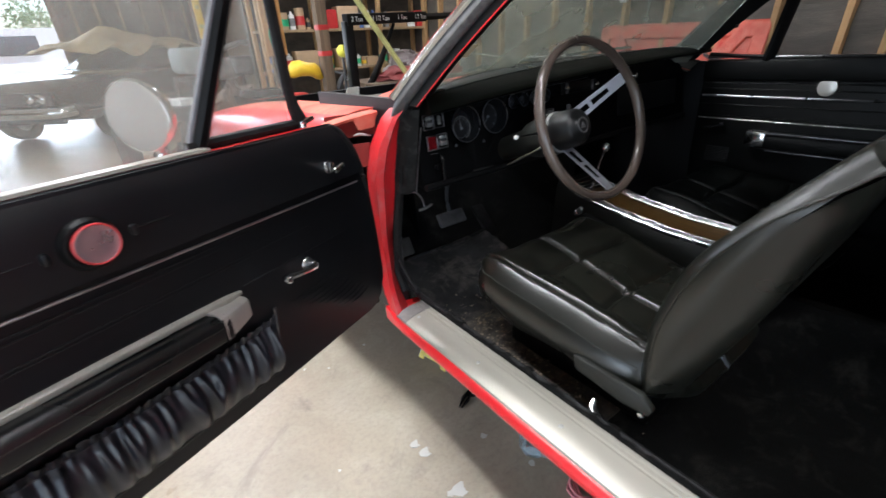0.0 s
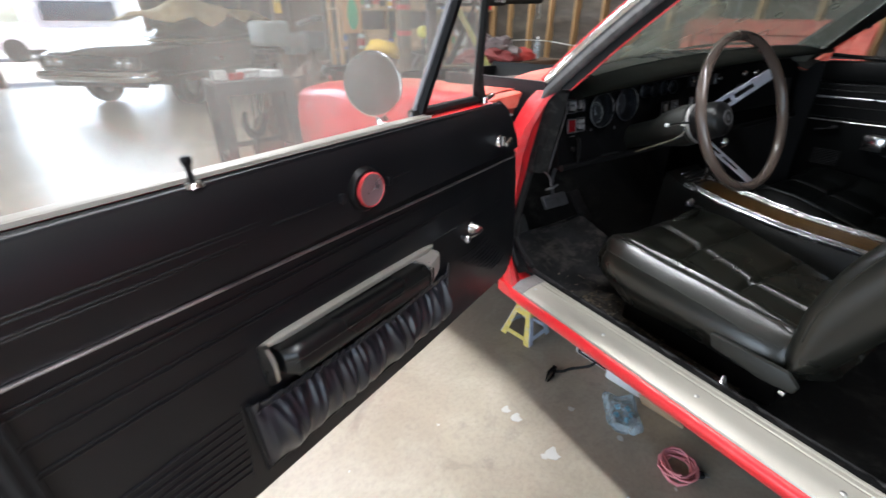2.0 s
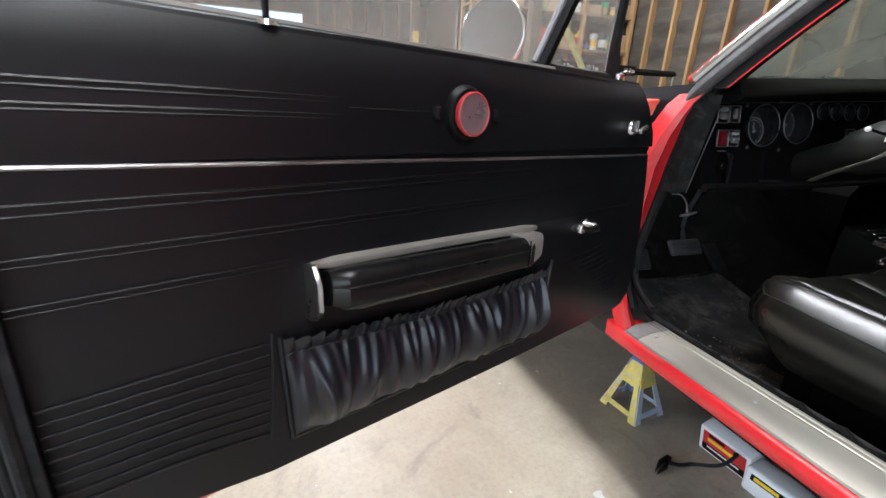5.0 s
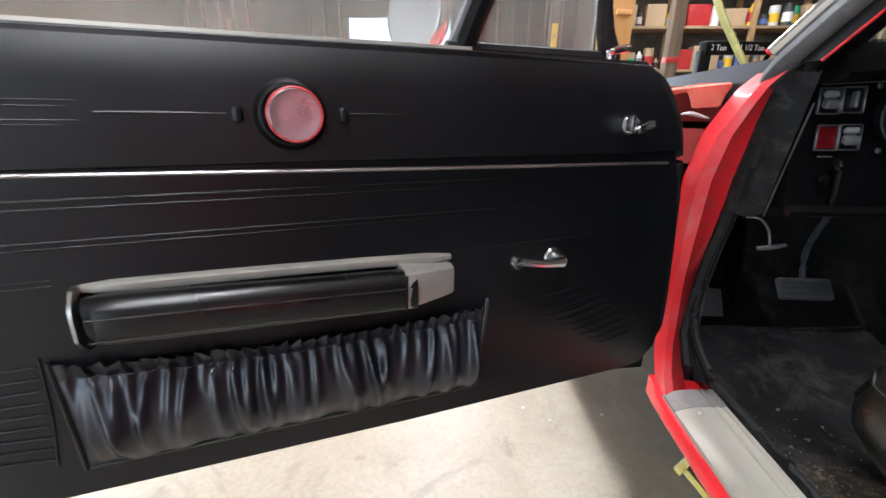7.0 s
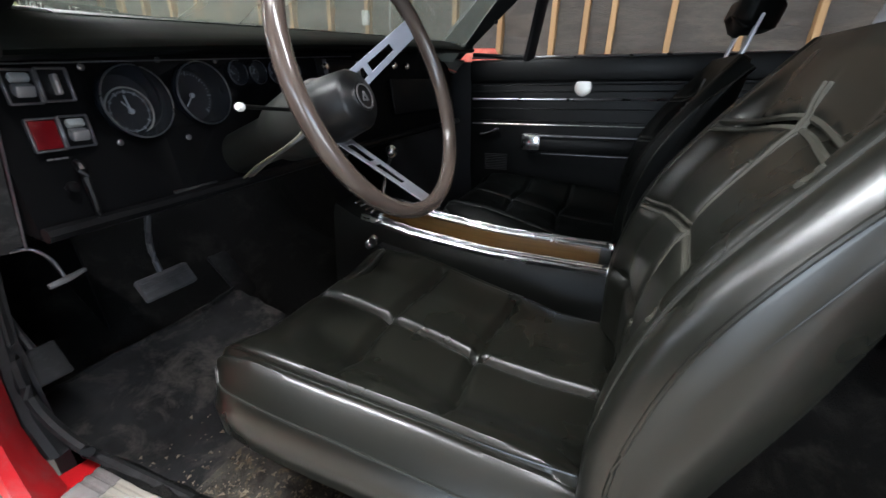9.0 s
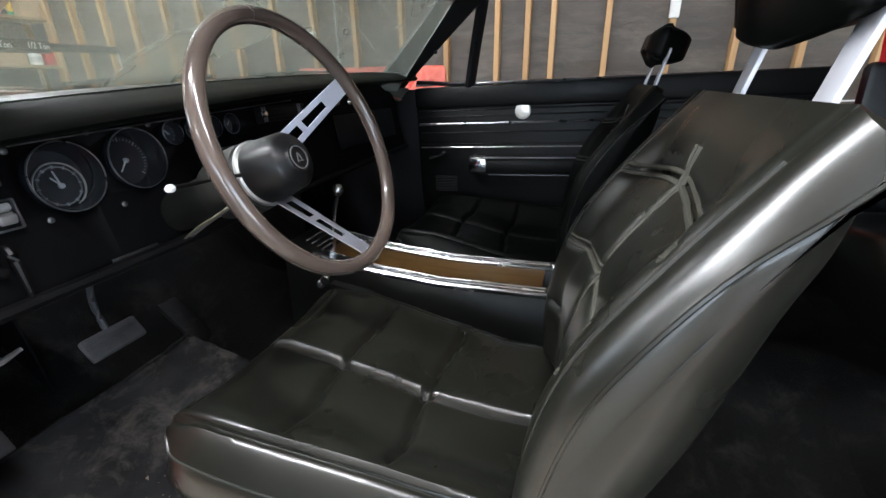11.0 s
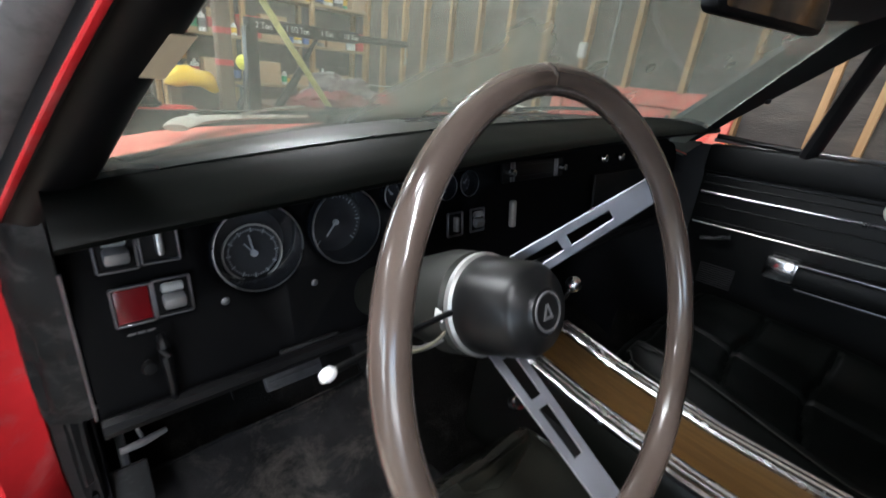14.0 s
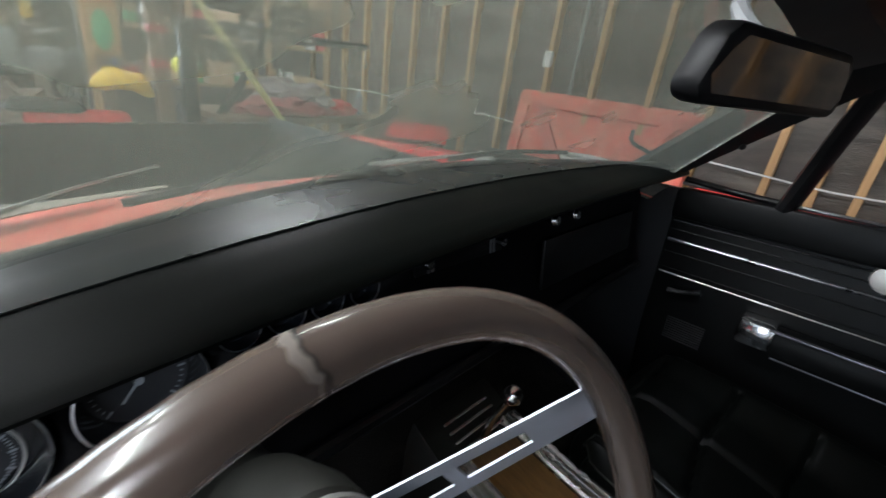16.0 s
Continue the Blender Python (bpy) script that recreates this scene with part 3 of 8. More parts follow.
part("headliner", sheet([[p + Vector((0, 0, -0.038)) for p in r] for r in roof_rows[:5]], 0.006), plain("black_headliner", (0.012, 0.012, 0.013), 0.9), car, "black cloth headliner")

# windscreen: a bowed pane between cowl and header
ws = []
for k in range(9):
    t = k / 8
    y0, z0 = 0.485 * (1 - t) + 0.03 * t, 1.225 * (1 - t) + 1.52 * t
    half = 0.715 * (1 - t) + 0.545 * t
    ws.append([Vector((x * half, y0 - (0.235 - 0.13 * t) * abs(x) ** 2.2, z0 - 0.025 * abs(x) ** 2 * (1 - t))) for x in np.linspace(-0.95, 0.95, 21)])
pane = part("windscreen", sheet(ws, 0.005), SCREEN_GLASS, car, "dusty laminated windscreen")
pane.visible_shadow = False

# ---------------------------------------------------------------- dash
dash = sub("dashboard", "black padded dashboard with round gauges and bright bezels")
SL = 0.05  # the panel rises a little towards the passenger side


def dz(x):
    return SL * (x + 0.45)


rows = []
for x in np.linspace(-0.70, 0.745, 46):
    bow = abs(x / 0.71) ** 2.2
    yr, yn = 0.478 - 0.235 * bow, 0.222 - 0.012 * bow
    z0 = 0.6 * dz(x) + 0.012 * math.cos(x * 2.2)
    rr = [Vector((x, yr, 1.200 + z0))]
    for k in range(9):
        t = k / 8
        rr.append(Vector((x, yr + (yn + 0.012 - yr) * t, 1.222 + z0 + dz(x) * 0.4 * t - 0.005 * t - 0.025 * max(0.0, (t - 0.56) / 0.44) ** 1.15)))
    zn = 1.192 + z0 + dz(x) * 0.4
    for oy, oz in ((0.004, -0.006), (0.001, -0.011), (0.004, -0.016), (0.012, -0.019)):
        rr.append(Vector((x, yn + oy, zn + oz)))
    rr += [Vector((x, max(0.29, yn + 0.05), zn - 0.021)), Vector((x, max(0.31, yr - 0.04), zn - 0.021))]
    rows.append(rr)
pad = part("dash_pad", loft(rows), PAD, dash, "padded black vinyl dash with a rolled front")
# thin top sheet, paler and glossier than the pad, ending at the crease
part("pad_top", sheet([[p + Vector((0, 0.004 if k == 5 else 0, 0.0012)) for k, p in enumerate(r[1:7])] for r in rows], 0.0016), vinyl_mat("pale_dash_vinyl", (0.0100, 0.0115, 0.0110), 0.27, 800, 0.08, 0.29), pad, "paler, glossier vinyl dash top")


def on_panel(x, z, out=0.0):
    """A pose on the instrument panel's face, z axis towards the driver."""
    n = Vector((0, -1, 0.12)).normalized()
    return facing(Vector((x, 0.285 + (z - 1.1) * 0.12, z)) + n * out, n)


front = [[Vector((x, 0.272, 0.962 + 0.3 * dz(x))), Vector((x, 0.290, 1.07 + dz(x) * 0.5)), Vector((x, 0.299, 1.13 + dz(x))), Vector((x, 0.304, 1.18 + dz(x))), Vector((x, 0.42, 1.18 + dz(x))), Vector((x, 0.42, 0.98 + 0.3 * dz(x)))] for x in np.linspace(-0.70, 0.70, 15)]
GAUGES = ((-0.531, 1.112, 0.051), (-0.418, 1.120, 0.050)) + tuple((x, 1.150 + 0.4 * dz(x), 0.021) for x in (-0.338, -0.290, -0.242, -0.192))


def cut(ob, cutter):
    """Take the cutter's shape out of ob's mesh for good, and remove the cutter."""
    cutter.parent = ob.parent
    mod = ob.modifiers.new("cut", "BOOLEAN")
    mod.operation, mod.object, mod.solver = "DIFFERENCE", cutter, "EXACT"
    me = bpy.data.meshes.new_from_object(ob.evaluated_get(bpy.context.evaluated_depsgraph_get()))
    ob.modifiers.clear()
    ob.data = me
    bpy.data.objects.remove(cutter)


cb_ = bmesh.new()
for x, z, r in GAUGES:
    lathe([(0, 0.03), (r * 0.99, 0.03), (r * 0.99, -0.045), (0, -0.045)], on_panel(x, z), 36, bm=cb_)
ip = part("instrument_panel", loft(front), plain("crinkle_black", (0.0017, 0.0017, 0.0020), 0.6, 0, 0.3, 7, 500, 0.3, 0.0004, spec=0.07), dash, "black crinkle-finish instrument panel")
cut(ip, link_bm("cutter", cb_, BLACK))
part("panel_trim", tube([(x, 0.286, 1.170 + dz(x)) for x in np.linspace(-0.68, 0.02, 6)], 0.0012, 6), BEZEL, dash)

DIAL = plain("dial_black", (0.003, 0.004, 0.007), 0.5, 0, 0.2, 30, 200, 0.05)
CONE = plain("glossy_gauge_cone", (0.005, 0.006, 0.008), 0.16, 0, 0.2, 30, 200, 0.02, spec=0.6)
BRIGHT = plain("bright_gauge_rim", (0.42, 0.43, 0.45), 0.30, 1.0, 0.15, 24, 180, 0.05)
ROCKER = plain("satin_switch_metal", (0.24, 0.24, 0.25), 0.36, 0.6, 0.12, 24, 180, 0.05)
PRINT = plain("dial_print", (0.21, 0.225, 0.25), 0.5, 0, 0.05, 30, 100, 0.02)


def gauge(x, z, r, ticks, needle, clock=False):
    deep = -0.036 if r > 0.04 else -0.016
    g = part("gauge", lathe([(r * 0.80, deep), (r * 0.93, -0.004), (r * 0.955, 0.003), (r * 0.985, 0.0035), (r * 1.01, 0.001), (r * 1.015, -0.012), (r * 0.99, -0.012)], on_panel(x, z), 40), CONE, dash, "round gauge with a bright bezel")
    part("bezel", lathe([(r * 0.955, 0.0026), (r * 0.97, 0.0044), (r * 0.99, 0.0042), (r * 1.005, 0.002)], on_panel(x, z), 40), BRIGHT, g)
    part("dial", lathe([(0, 0.0), (r * 0.84, 0.0), (r * 0.84, -0.003)], on_panel(x, z, deep + 0.002), 32), DIAL, g)
    tb = bmesh.new()
    if clock:
        z, deep = z - 0.011, deep + 0.008
    rr = r * (0.62 if clock else 0.80)
    for k in range(ticks):
        a = radians(-135 + 270 * k / (ticks - 1)) if not clock else radians(360 * k / ticks)
        big = k % 5 == 0
        box(0.0011 if not big else 0.0019, rr * (0.07 if not big else 0.16), 0.0006, on_panel(x, z, deep + 0.0028) @ pose(0, 0, 0, 0, 0, -math.degrees(a)) @ pose(0, rr * 0.88, 0), bm=tb)
    part("dial_marks", tb, PRINT, g)
    nb = box(0.0022, r * 0.50, 0.001, on_panel(x, z, deep + 0.006) @ pose(0, 0, 0, 0, 0, needle) @ pose(0, r * 0.20, 0))
    lathe([(0, 0.003), (r * 0.08, 0.002), (r * 0.08, -0.002)], on_panel(x, z, deep + 0.006), 12, bm=nb)
    part("needle", nb, PRINT, g)
    if clock:
        part("second_hand", box(0.0016, r * 0.36, 0.001, on_panel(x, z, deep + 0.0075) @ pose(0, 0, 0, 0, 0, needle + 28) @ pose(0, r * 0.16, 0)), PRINT, g)
        part("inner_ring", lathe([(r * 0.64, 0.0), (r * 0.65, 0.0025), (r * 0.68, 0.0025), (r * 0.69, 0.0)], on_panel(x, z, deep + 0.002), 36), STEEL, g)
    p = part("lens", lathe([(0, 0.0006), (r * 0.94, 0.0), (r * 0.94, -0.001)], on_panel(x, z + (0.011 if clock else 0), 0.001), 32), GAUGE_GLASS, g)
    p.visible_shadow = False
    return g


gauge(-0.531, 1.112, 0.051, 60, 10, True)
gauge(-0.418, 1.120, 0.050, 31, 140)
for x, nd in ((-0.338, 40), (-0.290, -30), (-0.242, 20), (-0.192, -50)):
    gauge(x, 1.150 + 0.4 * dz(x), 0.021, 11, nd)


def switch(x, z, lens=None, slide=False):
    s = bmesh.new()
    w, h = 0.032, 0.038
    for a, bb, c, d in ((0, h / 2, w, 0.0025), (0, -h / 2, w, 0.0025), (w / 2, 0, 0.0025, h), (-w / 2, 0, 0.0025, h)):
        box(c, d, 0.005, on_panel(x, z, 0.001) @ pose(a, bb, 0), 0.0006, 1, bm=s)
    fr = part("switch", s, BEZEL, dash, "rocker switch in a bright frame")
    part("switch_well", box(w - 0.003, h - 0.003, 0.004, on_panel(x, z, -0.002)), BLACK, fr)
    if lens:
        part("warning_lens", box(w - 0.004, h - 0.004, 0.005, on_panel(x, z, 0.0), 0.001), lens, fr, "dark red warning lens")
    elif slide:
        part("slider", box(0.006, 0.024, 0.012, on_panel(x, z, 0.003), 0.002), STEEL, fr)
    else:
        part("rocker", box(0.020, 0.014, 0.014, on_panel(x, z, 0.004) @ pose(0, -0.004, 0, 25, 0, 0), 0.003), ROCKER, fr)
        part("rocker", box(0.020, 0.010, 0.010, on_panel(x, z, 0.003) @ pose(0, 0.010, 0, -25, 0, 0), 0.003), GREY, fr)


switch(-0.661, 1.134)
switch(-0.626, 1.136, slide=True)
switch(-0.656, 1.079, RED_LENS)
switch(-0.622, 1.080)
switch(-0.223, 1.092, slide=True)
switch(-0.171, 1.092)
for x, z in ((-0.590, 1.157), (-0.483, 1.169), (-0.380, 1.171), (-0.575, 1.06), (-0.47, 1.055)):
    part("screw", lathe([(0, 0.0022), (0.003, 0.0018), (0.0045, 0.0006), (0.0045, -0.001)], on_panel(x, z, 0.001), 10), DARK_SCREW, dash)
rad = part("radio_plate", box(0.19, 0.036, 0.006, on_panel(-0.018, 1.166, 0.002), 0.002), BLACK, dash, "heater and radio control plate")
for x in (-0.090, -0.082, 0.046, 0.054):
    part("plate_rib", box(0.004, 0.034, 0.008, on_panel(x, 1.166, 0.004), 0.0015), BEZEL, rad)
part("control_window", box(0.12, 0.020, 0.004, on_panel(-0.018, 1.167, 0.0045), 0.001), BLACK, rad)
for x in (-0.098, 0.063):
    part("control_knob", lathe([(0, 0.016), (0.006, 0.0155), (0.008, 0.008), (0.006, 0.004), (0.006, -0.002)], on_panel(x, 1.166, 0.005), 16), CHROME, rad)
part("grab_bezel", box(0.012, 0.05, 0.012, on_panel(-0.078, 1.09, 0.003), 0.004), STEEL, dash)
for x in (0.23, 0.31):
    part("dash_knob", lathe([(0, 0.02), (0.008, 0.019), (0.011, 0.012), (0.008, 0.006), (0.005, -0.002)], on_panel(x, 1.175, 0.0), 14), CHROME, dash)
part("glovebox_door", box(0.42, 0.10, 0.008, on_panel(0.42, 1.09, 0.003), 0.004), BLACK, dash, "black glovebox lid")
# lower edge, plates, end bracket, release lever
part("vent_plate", box(0.080, 0.012, 0.004, on_panel(-0.484, 0.974, 0.002), 0.001), RUBBER, dash, "grey ribbed plate on the lower edge")
part("pull_knob", lathe([(0, 0.014), (0.006, 0.013), (0.008, 0.008), (0.006, 0.004), (0.004, -0.002)], on_panel(-0.654, 1.014, 0.0), 14), BLACK, dash, "small dark pull knob")
for k in range(3):
    part("label_bar", box(0.0065, 0.0022, 0.0008, on_panel(-0.662 + 0.008 * k, 1.050, 0.0015)), PEDAL, dash)
part("lower_rail", tube([(-0.70, 0.262, 0.965), (-0.40, 0.262, 0.968), (0.1, 0.262, 0.98), (0.70, 0.262, 0.985)], 0.010, 8, 4), BLACK, dash)
endt = []
for k in range(15):
    t = k / 14
    z = 0.941 + 0.235 * t
    r, l = Vector((-0.705 + 0.002 * t, 0.312 - 0.052 * t, z + 0.003)), Vector((-0.747, 0.356 - 0.028 * t, z))
    row = []
    for j in range(9):
        q = r.lerp(l, j / 8)
        n = noise.noise(Vector((j * 0.9, z * 24, 4.0)))
        row.append(q + Vector((-0.010, -0.010, 0)) * math.sin(math.pi * j / 8) * (0.8 + 0.6 * n) + Vector((0, -0.003 * n, 0.007 * n * (1 if k == 0 else 0))))
    endt.append(row)
end_trim = part("end_trim", sheet(endt, 0.002), plain("scuffed_grey_black_trim", (0.009, 0.0092, 0.0095), 0.7, 0, 0.3, 14, 160, 0.3, 0.001, dust=(0.048, 0.046, 0.045), dust_at=(0.50, 0.78), spec=0.15), dash, "scuffed grey-black trim hanging at the dash end")
part("trim_edge", tube([(-0.704, 0.309, 0.944), (-0.703, 0.288, 1.03), (-0.702, 0.262, 1.13)], 0.0016, 6, 4), BEZEL, end_trim, "bare metal edge")
part("trim_screw", lathe([(0, 0.003), (0.005, 0.002), (0.006, 0)], facing((-0.736, 0.318, 1.09), (-0.6, -0.8, 0)), 10), STEEL, end_trim)
part("release_lever", tube([(-0.640, 0.272, 1.045), (-0.640, 0.262, 1.035), (-0.639, 0.258, 0.99), (-0.638, 0.262, 0.965)], [0.004, 0.006, 0.004, 0.003], 8, 4), BLACK, dash, "black bonnet release pull")
part("defroster_vent", box(0.10, 0.03, 0.003, pose(-0.17, 0.385, 1.2405, 3, -2, 10), 0.001), BLACK, dash)
for k in range(3):
    part("vent_slat", box(0.085, 0.003, 0.004, pose(-0.17, 0.376 + 0.009 * k, 1.2420, 3, -2, 10)), STEEL, dash)

# ---------------------------------------------------------------- steering wheel and column
WC, WN = Vector((-0.398, -0.046, 1.135)), Vector((-0.017, -1, 0.353)).normalized()
WM = facing(WC, WN)  # local x: to the right, y: up, z: to the driver
wheel = sub("steering_wheel", "two-spoke steering wheel with a taupe rim and brushed metal spokes")
b = bmesh.new()
n = 72
rings = []
for i in range(n):
    a = 2 * math.pi * i / n
    c, rad_dir = Vector((math.cos(a), math.sin(a), 0)) * 0.1860, Vector((math.cos(a), math.sin(a), 0))
    rings.append([WM @ p for p in ring(c, rad_dir, Vector((0, 0, 1)), 0.0112, 0.0130, 14)])
loft(rings, caps=False, loop=True, bm=b)
part("rim", b, RIM, wheel, "glossy taupe plastic rim, cracked at the top")
HUB_IN = WM.inverted() @ (Vector((-0.38, 0.0, 1.115)) - WN * 0.074)
for d in (Vector((math.cos(radians(97)), math.sin(radians(97)), 0)),):
    cm_ = WM @ facing(d * 0.1860, (-d.y, d.x, 0), (0, 0, 1)) @ Matrix.Diagonal((1.0, 1.165, 1, 1))
    for name, r, w, off, mat, txt in (("rim_crack", 0.01126, 0.0006, -0.0022, BLACK, "dark crack across the rim"), ("rim_chip", 0.01123, 0.0024, 0.0004, plain("bare_rim_core", (0.125, 0.104, 0.088), 0.6), "pale chipped edge beside the crack")):
        cr = []
        for k in range(25):
            a2 = radians(-40 + 240 * k / 24)
            z = off + 0.0014 * math.sin(k * 0.45) + 0.0005 * math.sin(k * 1.9)
            ww = w * (0.5 + 0.5 * abs(math.sin(k * 0.8 + 1))) * (0.15 if name == "rim_chip" and k < 13 else 1)
            cr.append([cm_ @ Vector((q * math.cos(a2), q * math.sin(a2), z + e)) for q, e in ((r - 0.002, -ww), (r, -ww), (r, ww), (r - 0.002, ww))])
        part(name, loft(cr), mat, wheel, txt)


def spoke(ang):
    a = radians(90 - ang)
    rim_p = Vector((math.cos(a), math.sin(a), 0)) * 0.182 + Vector((0, 0, -0.006))
    start = Vector((HUB_IN.x, HUB_IN.y, HUB_IN.z)) + Vector((math.cos(a), math.sin(a), 0)) * 0.044
    d = (rim_p - start)
    long = d.length
    d.normalize()
    s = d.cross(Vector((0, 0, 1))).normalized()
    nrm = s.cross(d).normalized()
    bm = bmesh.new()

    def slab(t0, t1, w0, w1, o0=0.0, o1=0.0):
        rg = []
        for k in range(5):
            t = k / 4
            q = (t0 + (t1 - t0) * t) * long
            w, o = w0 + (w1 - w0) * t, o0 + (o1 - o0) * t
            c = start + d * q + s * o
            rg.append([WM @ (c + s * p * w / 2 + nrm * e * 0.0009) for p, e in ((-1, -1), (1, -1), (1, 1), (-1, 1))])
        loft(rg, bm=bm)
    slab(-0.06, 0.10, 0.044, 0.040)
    slab(0.10, 0.72, 0.011, 0.010, 0.0150, 0.0115)
    slab(0.10, 0.72, 0.011, 0.010, -0.0150, -0.0115)
    slab(0.37, 0.43, 0.026, 0.024)
    slab(0.72, 1.0, 0.033, 0.030)
    part("spoke", bm, SPOKE, wheel, "brushed metal spoke with slots")


spoke(60)
spoke(173)
hubz = facing(Vector((-0.38, 0.0, 1.115)) - WN * 0.012, WN)
part("horn_cap", lathe([(0, 0.012), (0.022, 0.012), (0.026, 0.008), (0.040, 0.004), (0.046, -0.004), (0.052, -0.060), (0.050, -0.066)], hubz, 40), plain("satin_black", (0.005, 0.005, 0.0052), 0.34, 0, 0.2, 12, 200, 0.04, spec=0.28), wheel, "satin black horn pad")
part("pad_ring", lathe([(0.0515, -0.062), (0.055, -0.064), (0.055, -0.070), (0.05, -0.072)], hubz, 40), STEEL, wheel)
em = bmesh.new()
lathe([(0.0170, 0.0125), (0.0170, 0.0140), (0.0190, 0.0140), (0.0190, 0.0125)], hubz, 32, bm=em)
for s in (-1, 1):
    box(0.0022, 0.015, 0.0012, hubz @ pose(0.0034 * s, 0, 0.0128, 0, 0, 22 * s), bm=em)
box(0.010, 0.0022, 0.0012, hubz @ pose(0, -0.0055, 0.0128), bm=em)
part("emblem", em, plain("dull_emblem", (0.16, 0.16, 0.165), 0.4, 0.6), wheel, "round dull silver emblem")
col = sub("steering_column", "dark steering column with a turn-signal lever")
CA = -WN
cm = facing(Vector((-0.38, 0.0, 1.115)) + CA * 0.09, CA)
part("column_bowl", lathe([(0.046, -0.008), (0.056, 0.0), (0.058, 0.03), (0.050, 0.085), (0.038, 0.11), (0.032, 0.45), (0, 0.46)], cm, 32), COLUMN, col, "worn grey-black column shroud")
part("signal_lever", tube([(-0.42, 0.075, 1.095), (-0.50, 0.060, 1.103), (-0.572, 0.043, 1.110)], [0.0034, 0.0026, 0.0028], 8, 3), BLACK, col)
part("lever_knob", lathe([(0, 0.008), (0.0042, 0.007), (0.0058, 0.002), (0.0055, -0.004), (0.0032, -0.008), (0, -0.008)], facing((-0.577, 0.042, 1.110), (-1, -0.25, 0.06)) @ Matrix.Diagonal((0.9, 0.9, 0.75, 1)), 14), WHITE, col, "white lever tip")
part("key_lock", lathe([(0, 0.014), (0.010, 0.013), (0.012, 0), (0.012, -0.01)], facing((-0.318, 0.07, 1.07), (1, -0.4, 0)), 16), CHROME, col)
KHAKI = plain("khaki_wire", (0.095, 0.087, 0.056), 0.55)
for k in (-1, 1):
    part("label_bar", box(0.006, 0.010, 0.001, facing((-0.4378, 0.0814 + 0.0012 * k, 1.0915), (-1, 0.04, 0.08)) @ pose(0.0045 * k, 0, 0)), OFFWHITE, col)
for dx, c, r in ((0.0, KHAKI, 0.0019), (0.012, PEDAL, 0.0030), (0.020, KHAKI, 0.0019)):
    part("wire", tube([(-0.420 + dx, 0.085, 1.082), (-0.434 + dx, 0.080, 1.066), (-0.452 + 0.6 * dx, 0.10, 1.045), (-0.450 + dx, 0.16, 1.015), (-0.43 + dx, 0.22, 0.985)], r, 6, 5), c, col)

# side kick panels close the footwells
for s, x in ((-1, -0.712), (1, 0.742)):
    part("kick_panel", loft([[Vector((x, y0, z)), Vector((x, 0.86, z)), Vector((x + s * 0.02, 0.86, z)), Vector((x + s * 0.02, y0 + 0.01, z))] for z, y0 in ((0.46, 0.40 if s < 0 else 0.20), (0.80, 0.415 if s < 0 else 0.22), (1.0, 0.37 if s < 0 else 0.22), (1.20, 0.31 if s < 0 else 0.22))]), PANEL, car, "black kick panel")

# pedals
bp = sub("brake_pedal", "black rubber brake pedal on a steel arm")
part("pedal_pad", box(0.125, 0.018, 0.055, pose(-0.385, 0.575, 0.705, -35, 0, 0), 0.006), PEDAL, bp)
for k in range(4):
    part("pad_rib", box(0.115, 0.004, 0.005, pose(-0.385, 0.566 - 0.006 * (k - 1.5) * -1.1, 0.708 + 0.011 * (k - 1.5), -35, 0, 0), 0.001), PEDAL, bp)
part("pedal_arm", tube([(-0.385, 0.585, 0.71), (-0.385, 0.60, 0.80), (-0.39, 0.55, 0.92), (-0.39, 0.52, 1.02)], 0.007, 8, 4), DARK, bp)
pk = sub("parking_brake", "small parking brake pedal")
part("pedal_pad", box(0.05, 0.012, 0.06, pose(-0.69, 0.43, 0.725, -30, 0, 0), 0.004), RUBBER, pk)
part("pedal_arm", tube([(-0.69, 0.44, 0.73), (-0.69, 0.50, 0.82), (-0.69, 0.48, 0.95)], 0.006, 8, 4), DARK, pk)
part("release_handle", tube([(-0.706, 0.350, 0.934), (-0.690, 0.336, 0.934), (-0.676, 0.328, 0.915), (-0.670, 0.325, 0.888)], 0.0022, 8, 4), BEZEL, pk, "bent steel release arm")
part("handle_bar", tube([(-0.692, 0.322, 0.882), (-0.670, 0.320, 0.885), (-0.646, 0.320, 0.890)], [0.0040, 0.0048, 0.0032], 8, 3), PEDAL, pk, "worn T-shaped handle")
ac = sub("accelerator", "black accelerator pedal")
part("pedal_pad", box(0.06, 0.015, 0.16, pose(-0.17, 0.62, 0.62, -45, 0, 0), 0.005), RUBBER, ac)

# ---------------------------------------------------------------- fluorescent fixtures
TUBE_GLOW = glow("tube_white", (1.0, 0.98, 0.95), 2.0)
for x, y, _ in TUBES:
    lt = thing("ceiling_light", "long white fluorescent light fixed under the ceiling", "lamp", pose(x, y, TOP - 0.062), "ceiling lights")
    part("housing", box(0.16, 2.4, 0.06, pose(0, 0, 0.03), 0.008), WHITE, lt)
    for dx in (-0.045, 0.045):
        part("lamp_tube", tube([(dx, -1.17, -0.016), (dx, 1.17, -0.016)], 0.015, 10), TUBE_GLOW, lt)

